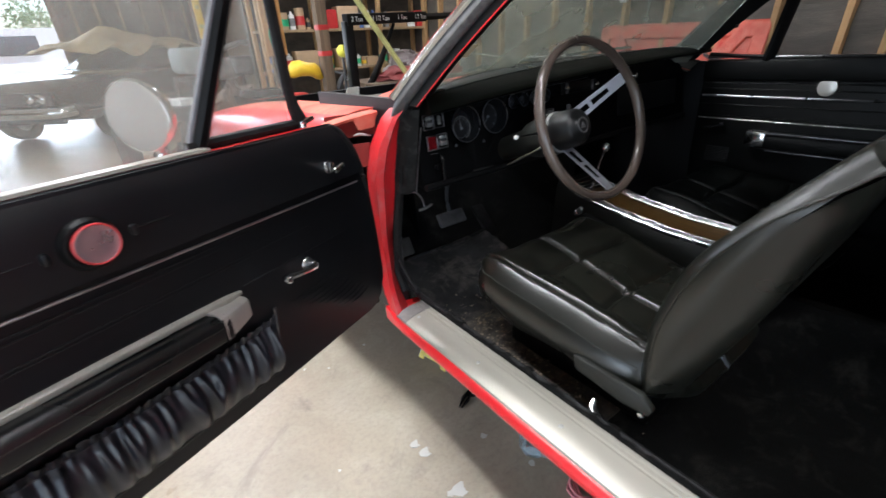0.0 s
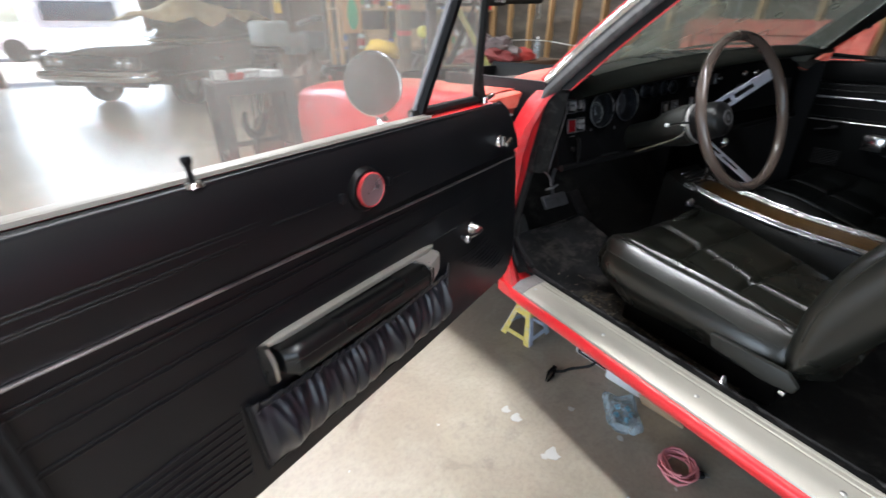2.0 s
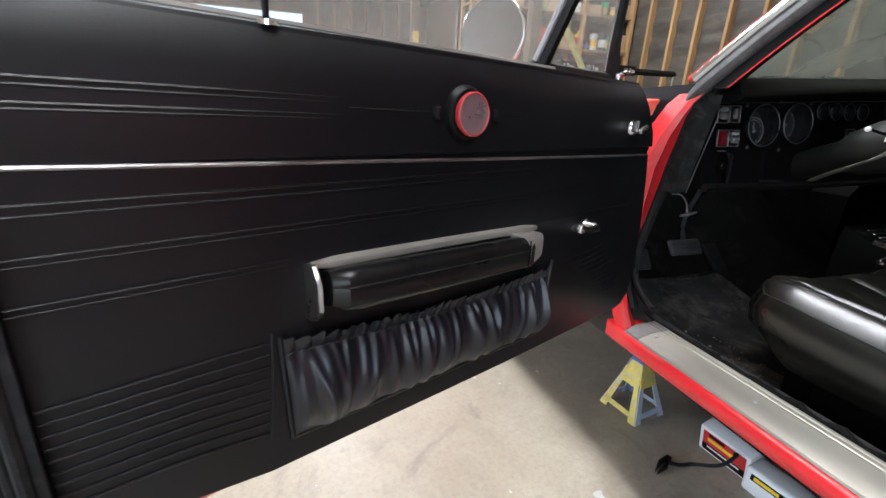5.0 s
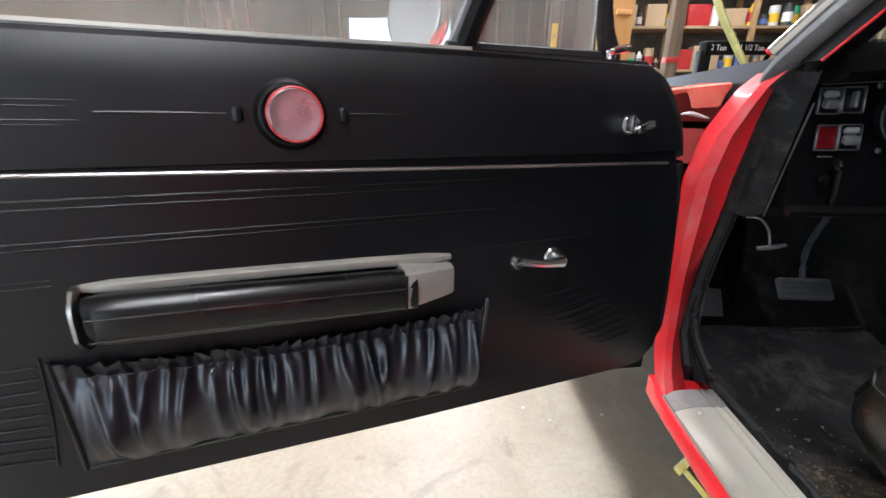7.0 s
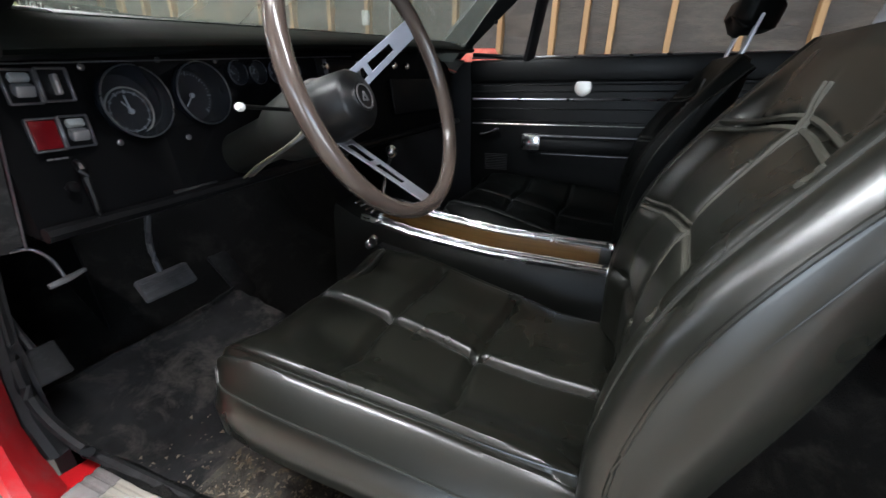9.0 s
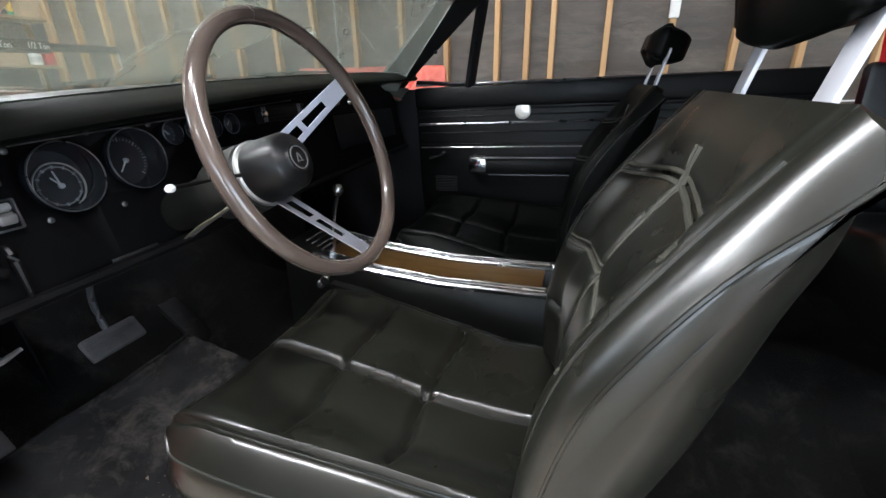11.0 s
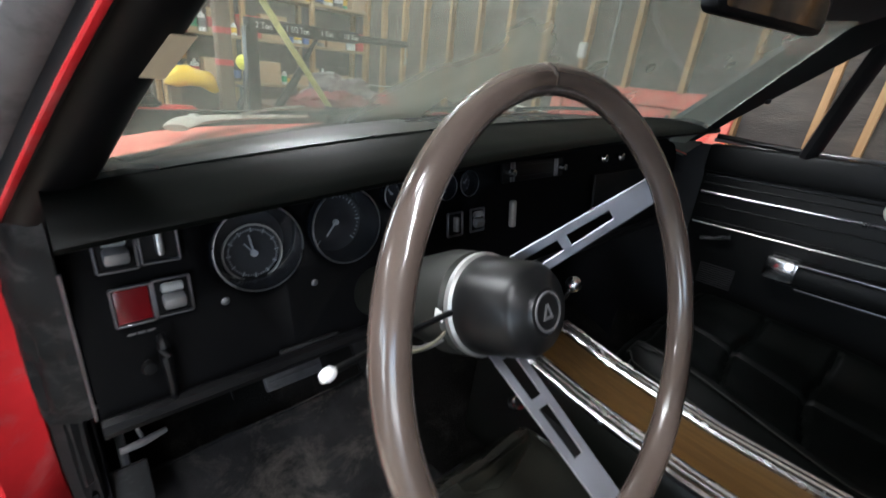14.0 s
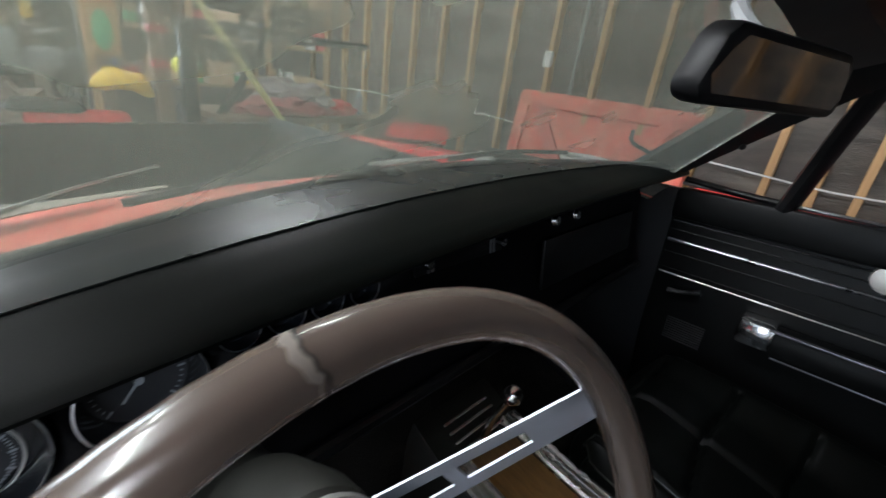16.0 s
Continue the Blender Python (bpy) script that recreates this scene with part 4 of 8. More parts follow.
# ---------------------------------------------------------------- seats and console
def pillow(x0, x1, y0, y1, top, base, n=34, edge=0.10, inset=0.02, roll=0.86, power=2.2, corner=0.10):
    """A stuffed cushion: a grid of heights top(x, y) rolled off at the rim, with sides down to base."""
    bm = bmesh.new()
    g = []
    for i in range(n + 1):
        row = []
        for j in range(n + 1):
            u, v = 2 * i / n - 1, 2 * j / n - 1
            # rounded corners in plan
            k = 1.0 - corner * (abs(u) ** 5) * (abs(v) ** 5)
            x, y = (x0 + x1) / 2 + u * k * (x1 - x0) / 2, (y0 + y1) / 2 + v * k * (y1 - y0) / 2
            r = max(abs(u), abs(v))
            drop = edge * max(0.0, (r - roll) / (1 - roll)) ** power * 0.42
            row.append(bm.verts.new((x, y, top(x, y) - drop)))
        g.append(row)
    for i in range(n):
        for j in range(n):
            bm.faces.new((g[i][j], g[i + 1][j], g[i + 1][j + 1], g[i][j + 1]))
    rim = [g[i][0] for i in range(n)] + [g[n][j] for j in range(n)] + [g[i][n] for i in range(n, 0, -1)] + [g[0][j] for j in range(n, 0, -1)]
    cx, cy = (x0 + x1) / 2, (y0 + y1) / 2
    last = rim
    for t, w in ((0.18, 0.010), (0.42, 0.006), (0.70, -0.4 * inset), (0.88, -0.75 * inset), (1.0, -inset)):
        cur = []
        for v in rim:
            d = Vector((v.co.x - cx, v.co.y - cy, 0)).normalized()
            cur.append(bm.verts.new((v.co.x + d.x * w, v.co.y + d.y * w, v.co.z * (1 - t) + base * t)))
        for i in range(len(rim)):
            j = (i + 1) % len(rim)
            bm.faces.new((last[i], last[j], cur[j], cur[i]))
        last = cur
    bm.faces.new(last[::-1])
    return bm


def groove(d, width=0.016):
    return math.exp(-(d / width) ** 2)


BACK_FRONT = [(-0.372, 0.700), (-0.372, 0.760), (-0.376, 0.826), (-0.401, 0.922), (-0.434, 0.993), (-0.494, 1.076), (-0.551, 1.146), (-0.583, 1.183)]
BACK_REAR = [(-0.604, 1.172), (-0.602, 1.130), (-0.592, 1.085), (-0.569, 1.029), (-0.531, 0.906), (-0.482, 0.785), (-0.440, 0.690), (-0.410, 0.672)]


def ease(t):
    t = min(1.0, max(0.0, t))
    return t * t * (3 - 2 * t)


def seat(cx, name_label, tall=0.15, wide=0.145, skin_mat=VINYL):
    st = sub("front_seat", name_label)
    hw = 0.262

    def top(x, y):
        u = abs(x - cx)
        mid = float(np.interp(y, [-0.46, -0.30, -0.19, -0.05, 0.08, 0.165], [0.695, 0.700, 0.716, 0.752, 0.778, 0.765]))
        rim = float(np.interp(y, [-0.46, -0.35, -0.20, 0.05, 0.12, 0.165], [0.745, 0.757, 0.776, 0.796, 0.792, 0.772]))
        if (x > cx) == (cx < 0):  # the console side is sat lower
            rim = float(np.interp(y, [-0.46, -0.30, -0.20, 0.0, 0.12, 0.165], [0.694, 0.704, 0.728, 0.782, 0.788, 0.770]))
        z = mid + (rim - mid) * ease((u - 0.10) / 0.11)
        z -= 0.015 * groove(x - cx + 0.002, 0.008)
        inside = ease((0.205 - u) / 0.02)
        for yy in (0.115, -0.045, -0.20):
            z -= 0.012 * inside * groove(y - yy - 0.010 * math.cos((x - cx) * 15), 0.007)
        for yy in (0.035, -0.122, -0.29):
            z += 0.009 * inside * groove(y - yy, 0.06) * math.cos(min(1.0, abs(u - 0.105) / 0.105) * 1.57)
        z -= 0.009 * groove(u - 0.214, 0.005)
        return z + 0.0016 * noise.noise(Vector((x * 11, y * 11, 0)))

    def skin(x, y):
        """The cushion's surface, rolled off at the rim as pillow() does it."""
        r = max(abs(x - cx) / hw, abs(y + 0.1375) / 0.3025)
        return top(x, y) - 0.0462 * max(0.0, (r - 0.80) / 0.20) ** 1.5

    part("seat_cushion", pillow(cx - hw, cx + hw, -0.44, 0.165, top, 0.590, 110, 0.110, 0.07, 0.80, 1.5, 0.17), skin_mat, st, "pleated black vinyl cushion, worn glossy")

    def on_skin(u, v):
        """A point of the cushion's surface from its place between the edges, -1 to 1 each way."""
        k = 1.0 - 0.17 * abs(u) ** 5 * abs(v) ** 5
        x, y = cx + u * k * hw, -0.1375 + v * k * 0.3025
        return (x, y, top(x, y) - 0.0462 * max(0.0, (max(abs(u), abs(v)) - 0.80) / 0.20) ** 1.5 + 0.001)

    for s in (-1, 1):
        part("piping", tube([on_skin(s * 0.99, v) for v in (-0.8, -0.5, -0.2, 0.1, 0.4, 0.6, 0.75, 0.86)], 0.0020, 6, 4), PIPING, st)
        part("piping", tube([on_skin(s * 0.81, v) for v in (-0.8, -0.5, -0.2, 0.1, 0.4, 0.6, 0.75, 0.86)], 0.0015, 6, 4), VINYL, st)
        part("piping", tube([on_skin(s * u, v) for u, v in ((0.99, 0.86), (0.95, 0.93), (0.88, 0.94), (0.81, 0.86))], 0.0024, 6, 5), VINYL, st)
    part("seat_base", box(0.36, 0.44, 0.11, pose(cx + 0.02, -0.15, 0.545, 0, 0, 0), 0.015), BLACK, st, "black steel seat base")
    part("side_hinge_cover", prism([(-0.25, 0.655), (-0.24, 0.690), (-0.40, 0.690), (-0.425, 0.668), (-0.42, 0.648), (-0.36, 0.642)], 0.016, Matrix(((0, 0, -1, cx - hw - 0.004), (1, 0, 0, 0), (0, 1, 0, 0), (0, 0, 0, 1))), 0.005), COLUMN, st, "satin grey-black hinge cover")
    part("hinge_bolt", lathe([(0, 0.006), (0.006, 0.005), (0.008, 0)], facing((cx - hw - 0.010, -0.402, 0.636), (-1, 0, 0)), 12), CHROME, st)
    part("tilt_lever", tube([(cx - hw + 0.004, -0.290, 0.585), (cx - hw - 0.012, -0.300, 0.572), (cx - hw - 0.016, -0.330, 0.560), (cx - hw - 0.006, -0.352, 0.548)], [0.004, 0.010, 0.008, 0.003], 8, 4, 0.4), CHROME, st, "bright steel tilt lever")

    def face(x, z):
        """How far the pleated face lies in from the side bolsters."""
        u = abs(x)
        d = 0.030 * ease((0.20 - u) / 0.07) * ease((1.17 - z) / 0.10)
        d += 0.015 * groove(x, 0.008) * ease((1.15 - z) / 0.12)
        inside = ease((0.205 - u) / 0.02)
        for zz in (0.83, 0.955, 1.08):
            d += 0.012 * inside * groove(z - zz - 0.010 * math.cos(x * 15), 0.007)
        for zz in (0.89, 1.02):
            d -= 0.009 * inside * groove(z - zz, 0.05) * math.cos(min(1.0, abs(u - 0.105) / 0.105) * 1.57)
        d += 0.006 * groove(u - 0.212, 0.007)
        return d

    fy = lambda z: float(np.interp(z, [q[1] for q in BACK_FRONT], [q[0] for q in BACK_FRONT]))
    fr = smooth_path([(0, y, z) for y, z in BACK_FRONT], 12)
    re = smooth_path([(0, y, z) for y, z in BACK_REAR], 4)
    cols = []
    n = 100
    for i in range(n + 1):
        x = -hw + 2 * hw * i / n
        e = 1 - abs(2 * i / n - 1)
        r = 0.026 * max(0.0, 1 - e / 0.10) ** 2
        col_ = []
        for p in fr:
            w = 1 - 0.07 * ease((p.z - 1.0) / 0.2)
            col_.append(Vector((cx + x * w, p.y - face(x, p.z) - r, p.z - 0.030 * max(0.0, 1 - e / 0.16) ** 2 * ease((p.z - 1.06) / 0.12))))
        for p in re:
            w = 1 - 0.07 * ease((p.z - 1.0) / 0.2)
            col_.append(Vector((cx + x * w, p.y + min(0.068, 0.55 * (fy(p.z) - p.y)) * max(0.0, 1 - e / 0.20) ** 1.8, p.z - 0.030 * max(0.0, 1 - e / 0.16) ** 2 * ease((p.z - 1.06) / 0.12))))
        cols.append(col_)
    part("backrest", loft(cols), skin_mat, st, "pleated black vinyl backrest")
    for s in (-1, 1):
        part("piping", tube([(cx + s * (hw - 0.001) * (1 - 0.07 * ease((z - 1.0) / 0.2)), y - 0.022, z - 0.026 * ease((z - 1.06) / 0.12)) for y, z in BACK_FRONT[1:]], 0.0022, 6, 4), VINYL, st)
        part("piping", tube([(cx + s * 0.212 * (1 - 0.07 * ease((z - 1.0) / 0.2)), y - face(0.212, z) + 0.002, z) for y, z in BACK_FRONT[1:7]], 0.003, 6, 4), PIPING, st)
    for zz in (0.955, 1.08):
        for o in (-0.006, 0.006):
            part("seam_cord", tube([(cx + x, fy(zz + o + 0.010 * math.cos(x * 15)) - face(x, zz + o + 0.010 * math.cos(x * 15)) + 0.0012, zz + o + 0.010 * math.cos(x * 15)) for x in np.linspace(-0.195, 0.195, 27)], 0.0042, 6), SEAM if skin_mat is VINYL else PIPING, st)
    for o in (-0.007, 0.007):
        part("seam_cord", tube([(cx + o, fy(z) - face(o, z) + 0.001, z) for z in np.linspace(0.76, 1.13, 24)], 0.0042, 6), SEAM if skin_mat is VINYL else PIPING, st)
    hd = Vector((0, -0.30, 1)).normalized()
    for x in (-0.10 - 0.05, 0.05):
        c = Vector((cx + x, -0.585, 1.165))
        part("headrest_post", box(0.030, 0.006, 0.12, Matrix.Translation(c + hd * 0.045) @ Matrix.Rotation(radians(16.7), 4, "X"), 0.002), POST_METAL, st, "flat bright headrest post")
    H = Matrix.Translation((cx - 0.05, -0.605, 1.232)) @ Matrix.Rotation(radians(90 + 16), 4, "X")
    hr = pillow(-wide, wide, 0.0, tall, lambda x, y: 0.045 + 0.004 * math.cos(x * 20), -0.05, 40, 0.125, 0.045, 0.45, 2.0, 0.22)
    part("headrest", lumpy(hr, 0.004, 9), SHADED_VINYL, st, "black vinyl headrest", at=H, angle=80)
    return st


seat(-0.402, "black vinyl bucket seat, worn and glossy, on the driver's side")
seat(0.452, "black vinyl bucket seat, colour darkened for cabin shade, on the passenger side", 0.085, 0.11, SHADED_VINYL)

belt = sub("seat_belt", "black lap belt with a chrome buckle beside the driver's seat")
part("webbing", sheet([[Vector((-0.118 + x, y, z)) for x in (-0.012, 0.012)] for y, z in ((-0.16, 0.655), (-0.05, 0.70), (0.06, 0.745), (0.155, 0.762))], 0.0015), RUBBER, belt)
part("buckle", lathe([(0, 0.012), (0.011, 0.011), (0.014, 0.006), (0.0145, -0.006), (0.011, -0.010), (0, -0.011)], facing((-0.140, 0.166, 0.768), (-0.3, -0.7, 0.6)), 18), CHROME, belt, "round chrome buckle end")
part("buckle", lathe([(0, 0.010), (0.009, 0.009), (0.011, 0.004), (0.011, -0.008), (0, -0.009)], facing((-0.118, 0.172, 0.772), (0.6, -0.4, 0.5)), 16), CHROME, belt)

con = sub("centre_console", "black centre console with woodgrain strip and chrome rails")


def con_z(y):
    return float(np.interp(y, [-0.38, -0.1, 0.10, 0.26, 0.34], [0.735, 0.742, 0.765, 0.80, 0.84]))


ys = np.linspace(-0.375, 0.33, 12)
CX = 0.053
part("console_body", loft([[Vector((CX + x, y, z)) for x, z in ((-0.140, 0.50), (-0.112, con_z(y) - 0.03), (-0.100, con_z(y) - 0.004), (0.100, con_z(y) - 0.004), (0.112, con_z(y) - 0.03), (0.140, 0.50))] for y in ys]), vinyl_mat("console_vinyl", (0.0036, 0.0042, 0.0034), 0.38, spec=0.30), con)
part("woodgrain_strip", loft([[Vector((CX + x, y, con_z(y) + z)) for x, z in ((-0.053, -0.002), (-0.053, 0.001), (0.053, 0.001), (0.053, -0.002))] for y in np.linspace(-0.35, 0.235, 9)]), WOOD_TRIM, con, "faded woodgrain strip")
for s in (-1, 1):
    part("chrome_rail", loft([[Vector((CX + s * 0.079 + x, y, con_z(y) + z)) for x, z in ((-0.024, -0.003), (-0.024, 0.005), (-0.019, 0.010), (-0.012, 0.010), (-0.009, 0.004), (-0.005, 0.004), (-0.002, 0.009), (0.005, 0.009), (0.008, 0.003), (0.012, 0.003), (0.015, 0.007), (0.021, 0.006), (0.024, -0.003))] for y in np.linspace(-0.37, 0.25, 10)]), WORN_CHROME, con, "worn ribbed chrome rail")
    part("rail_cap", lathe([(0, 0.012), (0.010, 0.011), (0.014, 0.005), (0.014, -0.008)], pose(CX + s * 0.079, -0.372, con_z(-0.37) + 0.002), 12), CHROME, con)
for k in range(4):
    part("shift_gate_bar", box(0.12, 0.006, 0.007, pose(CX, 0.246 + 0.016 * k, con_z(0.25 + 0.016 * k) + 0.004, 12, 0, 0), 0.002), CHROME, con)
part("shifter_stalk", tube([(0.035, 0.235, 0.80), (0.025, 0.22, 0.87), (0.003, 0.18, 0.955)], [0.008, 0.006, 0.005], 8, 3), CHROME, con)
part("shifter_knob", lathe([(0, 0.016), (0.008, 0.015), (0.0145, 0.008), (0.016, 0.0), (0.013, -0.009), (0.006, -0.015), (0, -0.015)], facing((0.0, 0.175, 0.968), (-0.2, -0.4, 0.9)), 18), CHROME, con, "round bright shifter knob")

# ---------------------------------------------------------------- the driver's door, open
DOOR = Matrix(((-0.911, 0.413, 0, -0.932), (-0.413, -0.911, 0, 0.227), (0, 0, 1, 0), (0, 0, 0, 1)))
door = sub("driver_door", "open red door with black vinyl inner trim")
door.matrix_local = DOOR


def u_end(v):
    return 1.0 + 0.112 * min(1.0, max(0.0, -v / 0.14))


def u_front(v, z):
    """The door's front edge, rounded back at the top."""
    return -0.05 - 0.03 * min(1, -v / 0.12) + 0.105 * max(0.0, (z - 1.02) / 0.16) ** 1.4


sec = [(-0.012, 0.700), (-0.05, 0.655), (-0.105, 0.636), (-0.130, 0.68), (-0.136, 0.80), (-0.137, 0.93), (-0.136, 0.966), (-0.130, 0.985), (-0.124, 1.08), (-0.118, 1.13), (-0.116, 1.165), (-0.060, 1.180), (-0.012, 1.176), (-0.012, 1.12), (-0.012, 1.04)]
rings = []
for t in (0, 0.15, 0.5, 0.85, 1.0):
    rings.append([Vector((u_front(v, z) + t * (u_end(v) - u_front(v, z)), v, z)) for v, z in sec])
part("door_shell", loft(rings), RED_JAMB, door, "red painted door shell with dusty overspray on the jamb")
# jamb details
JN = Vector((0.82, 0.57, 0))  # the jamb's face looks back and inwards


def jq(v, z, out=0.0):
    """A point on the jamb's face: its distance from the trim, its height, how far it stands proud."""
    return Vector((u_end(v), v, z)) + JN * out


def jamb_patch(pts, lo, hi, inset=0.0):
    """A flat piece on the jamb with the given outline."""
    c = Vector((sum(p[0] for p in pts) / len(pts), sum(p[1] for p in pts) / len(pts)))
    tops = [c + (Vector(p) - c) * (1 - inset) for p in pts]
    return loft([[jq(v, z, lo) for v, z in pts], [jq(p.x, p.y, hi) for p in tops]])


def jamb_relief(v, z):
    """Pressed shape of the jamb: two raised strips with a channel between them that ends above the sill curve."""
    lo, hi = -0.062 - 0.038 * min(1.0, max(0.0, (1.157 - z) / 0.31)) - 0.014, -0.052 - 0.012 * min(1.0, max(0.0, (1.157 - z) / 0.31))
    inside = min(1.0, max(0.0, (v - lo) / 0.008)) * min(1.0, max(0.0, (hi - v) / 0.008))
    ends = min(1.0, max(0.0, (z - 0.842) / 0.012)) * min(1.0, max(0.0, (1.158 - z) / 0.008))
    return 0.0085 - 0.0085 * inside * ends + 0.0012 * noise.noise(Vector((v * 40, z * 14, 2.0)))


jr = []
for i in range(61):
    t = i / 60
    row = []
    for k in range(25):
        q = k / 24
        top = 1.172 + 0.025 * min(1.0, q / 0.38) - 0.004 * max(0.0, q - 0.5) + 0.003 * noise.noise(Vector((q * 9, 5.0, 0)))
        z = 0.668 + (top - 0.668) * t
        vo = -0.134 + 0.018 * max(0.0, (z - 0.98) / 0.2) + (0.010 if z > 0.972 else 0.0) * 0.5
        vi = -0.016 - 0.020 * max(0.0, (0.95 - z) / 0.21) - (0.021 if z > 1.118 else 0.0) - 0.004 * max(0.0, noise.noise(Vector((z * 55, 1.0, 0)))) * (1 if z > 1.10 else 0)
        v = vo + (vi - vo) * q
        edge = min(1.0, q / 0.06, (1 - q) / 0.05, t / 0.02)
        row.append(jq(v, z, -0.006 + 0.006 * edge + jamb_relief(v, z) * edge - 0.006 * max(0.0, (z - 1.178) / 0.02)))
    jr.append(row)
part("jamb_face", sheet(jr, 0.003), RED_JAMB, door, "pressed red jamb with scuffed and dusty paint", angle=60)
sr = []
for i in range(31):
    z = 0.770 + 0.335 * i / 30
    j = noise.noise(Vector((z * 30, 4.0, 0)))
    a, e = -0.050 - 0.006 * max(0.0, (0.95 - z) / 0.2) + 0.006 * j + 0.014 * max(0.0, (z - 1.06) / 0.045), -0.021 - 0.020 * max(0.0, (0.95 - z) / 0.21)
    sr.append([jq(a + (e - a) * q, z, o) for q, o in ((0.0, 0.0080), (0.10, 0.0104), (0.5, 0.0108 + 0.001 * j), (0.92, 0.0106), (1.0, 0.0080))])
part("jamb_scuff", sheet(sr, 0.002), plain("scuffed_orange_red", (0.62, 0.060, 0.042), 0.55, 0, 0.2, 14, 160, 0.12, 0.0006, dust=(0.62, 0.21, 0.15), dust_at=(0.50, 0.72)), door, "scuffed orange-red strip beside the seal")
latch = part("latch_plate", jamb_patch([(-0.050, 0.970), (-0.039, 0.981), (-0.024, 0.959), (-0.027, 0.899), (-0.050, 0.899), (-0.055, 0.925)], 0.004, 0.0135, 0.06), plain("greasy_taupe_steel", (0.24, 0.20, 0.165), 0.5, 0.2, 0.35, 30, 200, 0.15, dust=(0.12, 0.095, 0.08), dust_at=(0.5, 0.7)), door, "greasy steel latch plate")
for pts in (((-0.052, 0.944), (-0.048, 0.946), (-0.046, 0.928), (-0.034, 0.929), (-0.033, 0.922), (-0.050, 0.920)), ((-0.050, 0.912), (-0.044, 0.918), (-0.034, 0.917), (-0.030, 0.906), (-0.036, 0.901), (-0.046, 0.901))):
    part("latch_claw", jamb_patch(pts, 0.010, 0.0150, 0.08), BLACK, latch)
part("jamb_plug", jamb_patch([(-0.083, 1.102), (-0.072, 1.104), (-0.070, 1.090), (-0.082, 1.087)], -0.002, 0.004, 0.15), RUBBER, door)
part("jamb_plug", jamb_patch([(-0.083, 0.742), (-0.062, 0.750), (-0.060, 0.738), (-0.074, 0.727)], 0.006, 0.0095, 0.05), RUBBER, door)
part("jamb_slot", jamb_patch([(-0.049, 0.850), (-0.041, 0.848), (-0.040, 0.800), (-0.042, 0.756), (-0.047, 0.760), (-0.047, 0.81)], 0.006, 0.0112, 0.05), plain("dull_maroon", (0.20, 0.055, 0.065), 0.6), door)
part("slot_end", jamb_patch([(-0.048, 0.851), (-0.042, 0.852), (-0.039, 0.832), (-0.043, 0.830)], 0.008, 0.0118, 0.1), RUBBER, door)
part("jamb_screw", lathe([(0, 0.003), (0.005, 0.002), (0.006, 0)], facing(jq(-0.112, 1.017, 0.009), JN), 10), STEEL, door)
for name, off, out, r in (("rear_seal", 0.009, 0.000, 0.0058), ("rear_seal_lip", -0.002, 0.003, 0.0050), ("rear_seal_fold", -0.012, 0.006, 0.0058)):
    part(name, tube([(0.984 + out - off * 0.2, off * 0.4, 0.714), (0.996 + out - off * 0.5, off, 0.745), (0.999 + out - off * 0.7, off, 0.90), (0.997 + out - off * 0.7, off, 1.05), (0.992 + out - off * 0.5, off - 0.002, 1.13), (0.985 + out - off * 0.3, off * 0.8 - 0.004, 1.172), (0.972, off * 0.4 - 0.012, 1.188)], [r, r * 1.1, r, r, r * 1.15, r * 1.2, r * 0.7], 8, 6), RUBBER, door, "worn black rubber seal")
base = []
for z, k in ((0.722, 0.8), (0.75, 1.0), (0.90, 1.0), (1.05, 1.0), (1.14, 1.0), (1.176, 0.8)):
    base.append([Vector((u_end(-0.020) + 0.001, -0.020, z)), Vector((1.010, -0.010, z)), Vector((1.002, 0.0, z)), Vector((0.994, 0.010 * k, z)), Vector((0.980, 0.013 * k, z))])
part("rear_seal_base", sheet(base, 0.004), RUBBER, door, "black rubber base of the seal")
part("front_seal", tube([(-0.020, -0.030, 0.690), (-0.052, -0.034, 0.700), (-0.070, -0.030, 0.725), (-0.076, -0.022, 0.76), (-0.070, -0.022, 0.90), (-0.062, -0.022, 1.0), (-0.052, -0.022, 1.06), (-0.036, -0.022, 1.105), (-0.006, -0.022, 1.150), (0.024, -0.022, 1.172)], [0.008, 0.014, 0.016, 0.014, 0.014, 0.014, 0.014, 0.014, 0.012, 0.008], 10, 5), RUBBER, door, "black rubber along the door's front edge")
torn = []
for k in range(19):
    t = k / 18
    z = 1.088 + 0.102 * t
    ragged = 0.004 * noise.noise(Vector((k * 0.9, 2.0, 0))) + 0.002 * math.sin(k * 2.3)
    left = -0.017 - 0.003 * t if z < 1.116 else -0.037 - 0.004 * (t - 0.3)
    row = []
    for q in (0.0, 0.12, 0.4, 0.7, 1.0):
        v = left + ragged + q * (-0.004 - left)
        row.append(jq(v, z, 0.001 + 0.007 * min(1.0, q * 5) + 0.003 * noise.noise(Vector((v * 120, z * 60, 1)))))
    torn.append(row)
part("corner_seal", sheet(torn, 0.004), RUBBER, door, "torn black corner seal", angle=60)
part("skin_edge", tube([(u_end(-0.134) + 0.003, -0.136, 0.675), (u_end(-0.14) + 0.003, -0.141, 0.80), (u_end(-0.14) + 0.003, -0.141, 0.93), (u_end(-0.137) + 0.003, -0.137, 0.99), (u_end(-0.128) + 0.003, -0.128, 1.08), (u_end(-0.12) + 0.003, -0.120, 1.15)], 0.0045, 6, 4), plain("bare_skin_edge", (0.30, 0.34, 0.40), 0.5, 0.2), door, "bare chipped edge of the door skin")

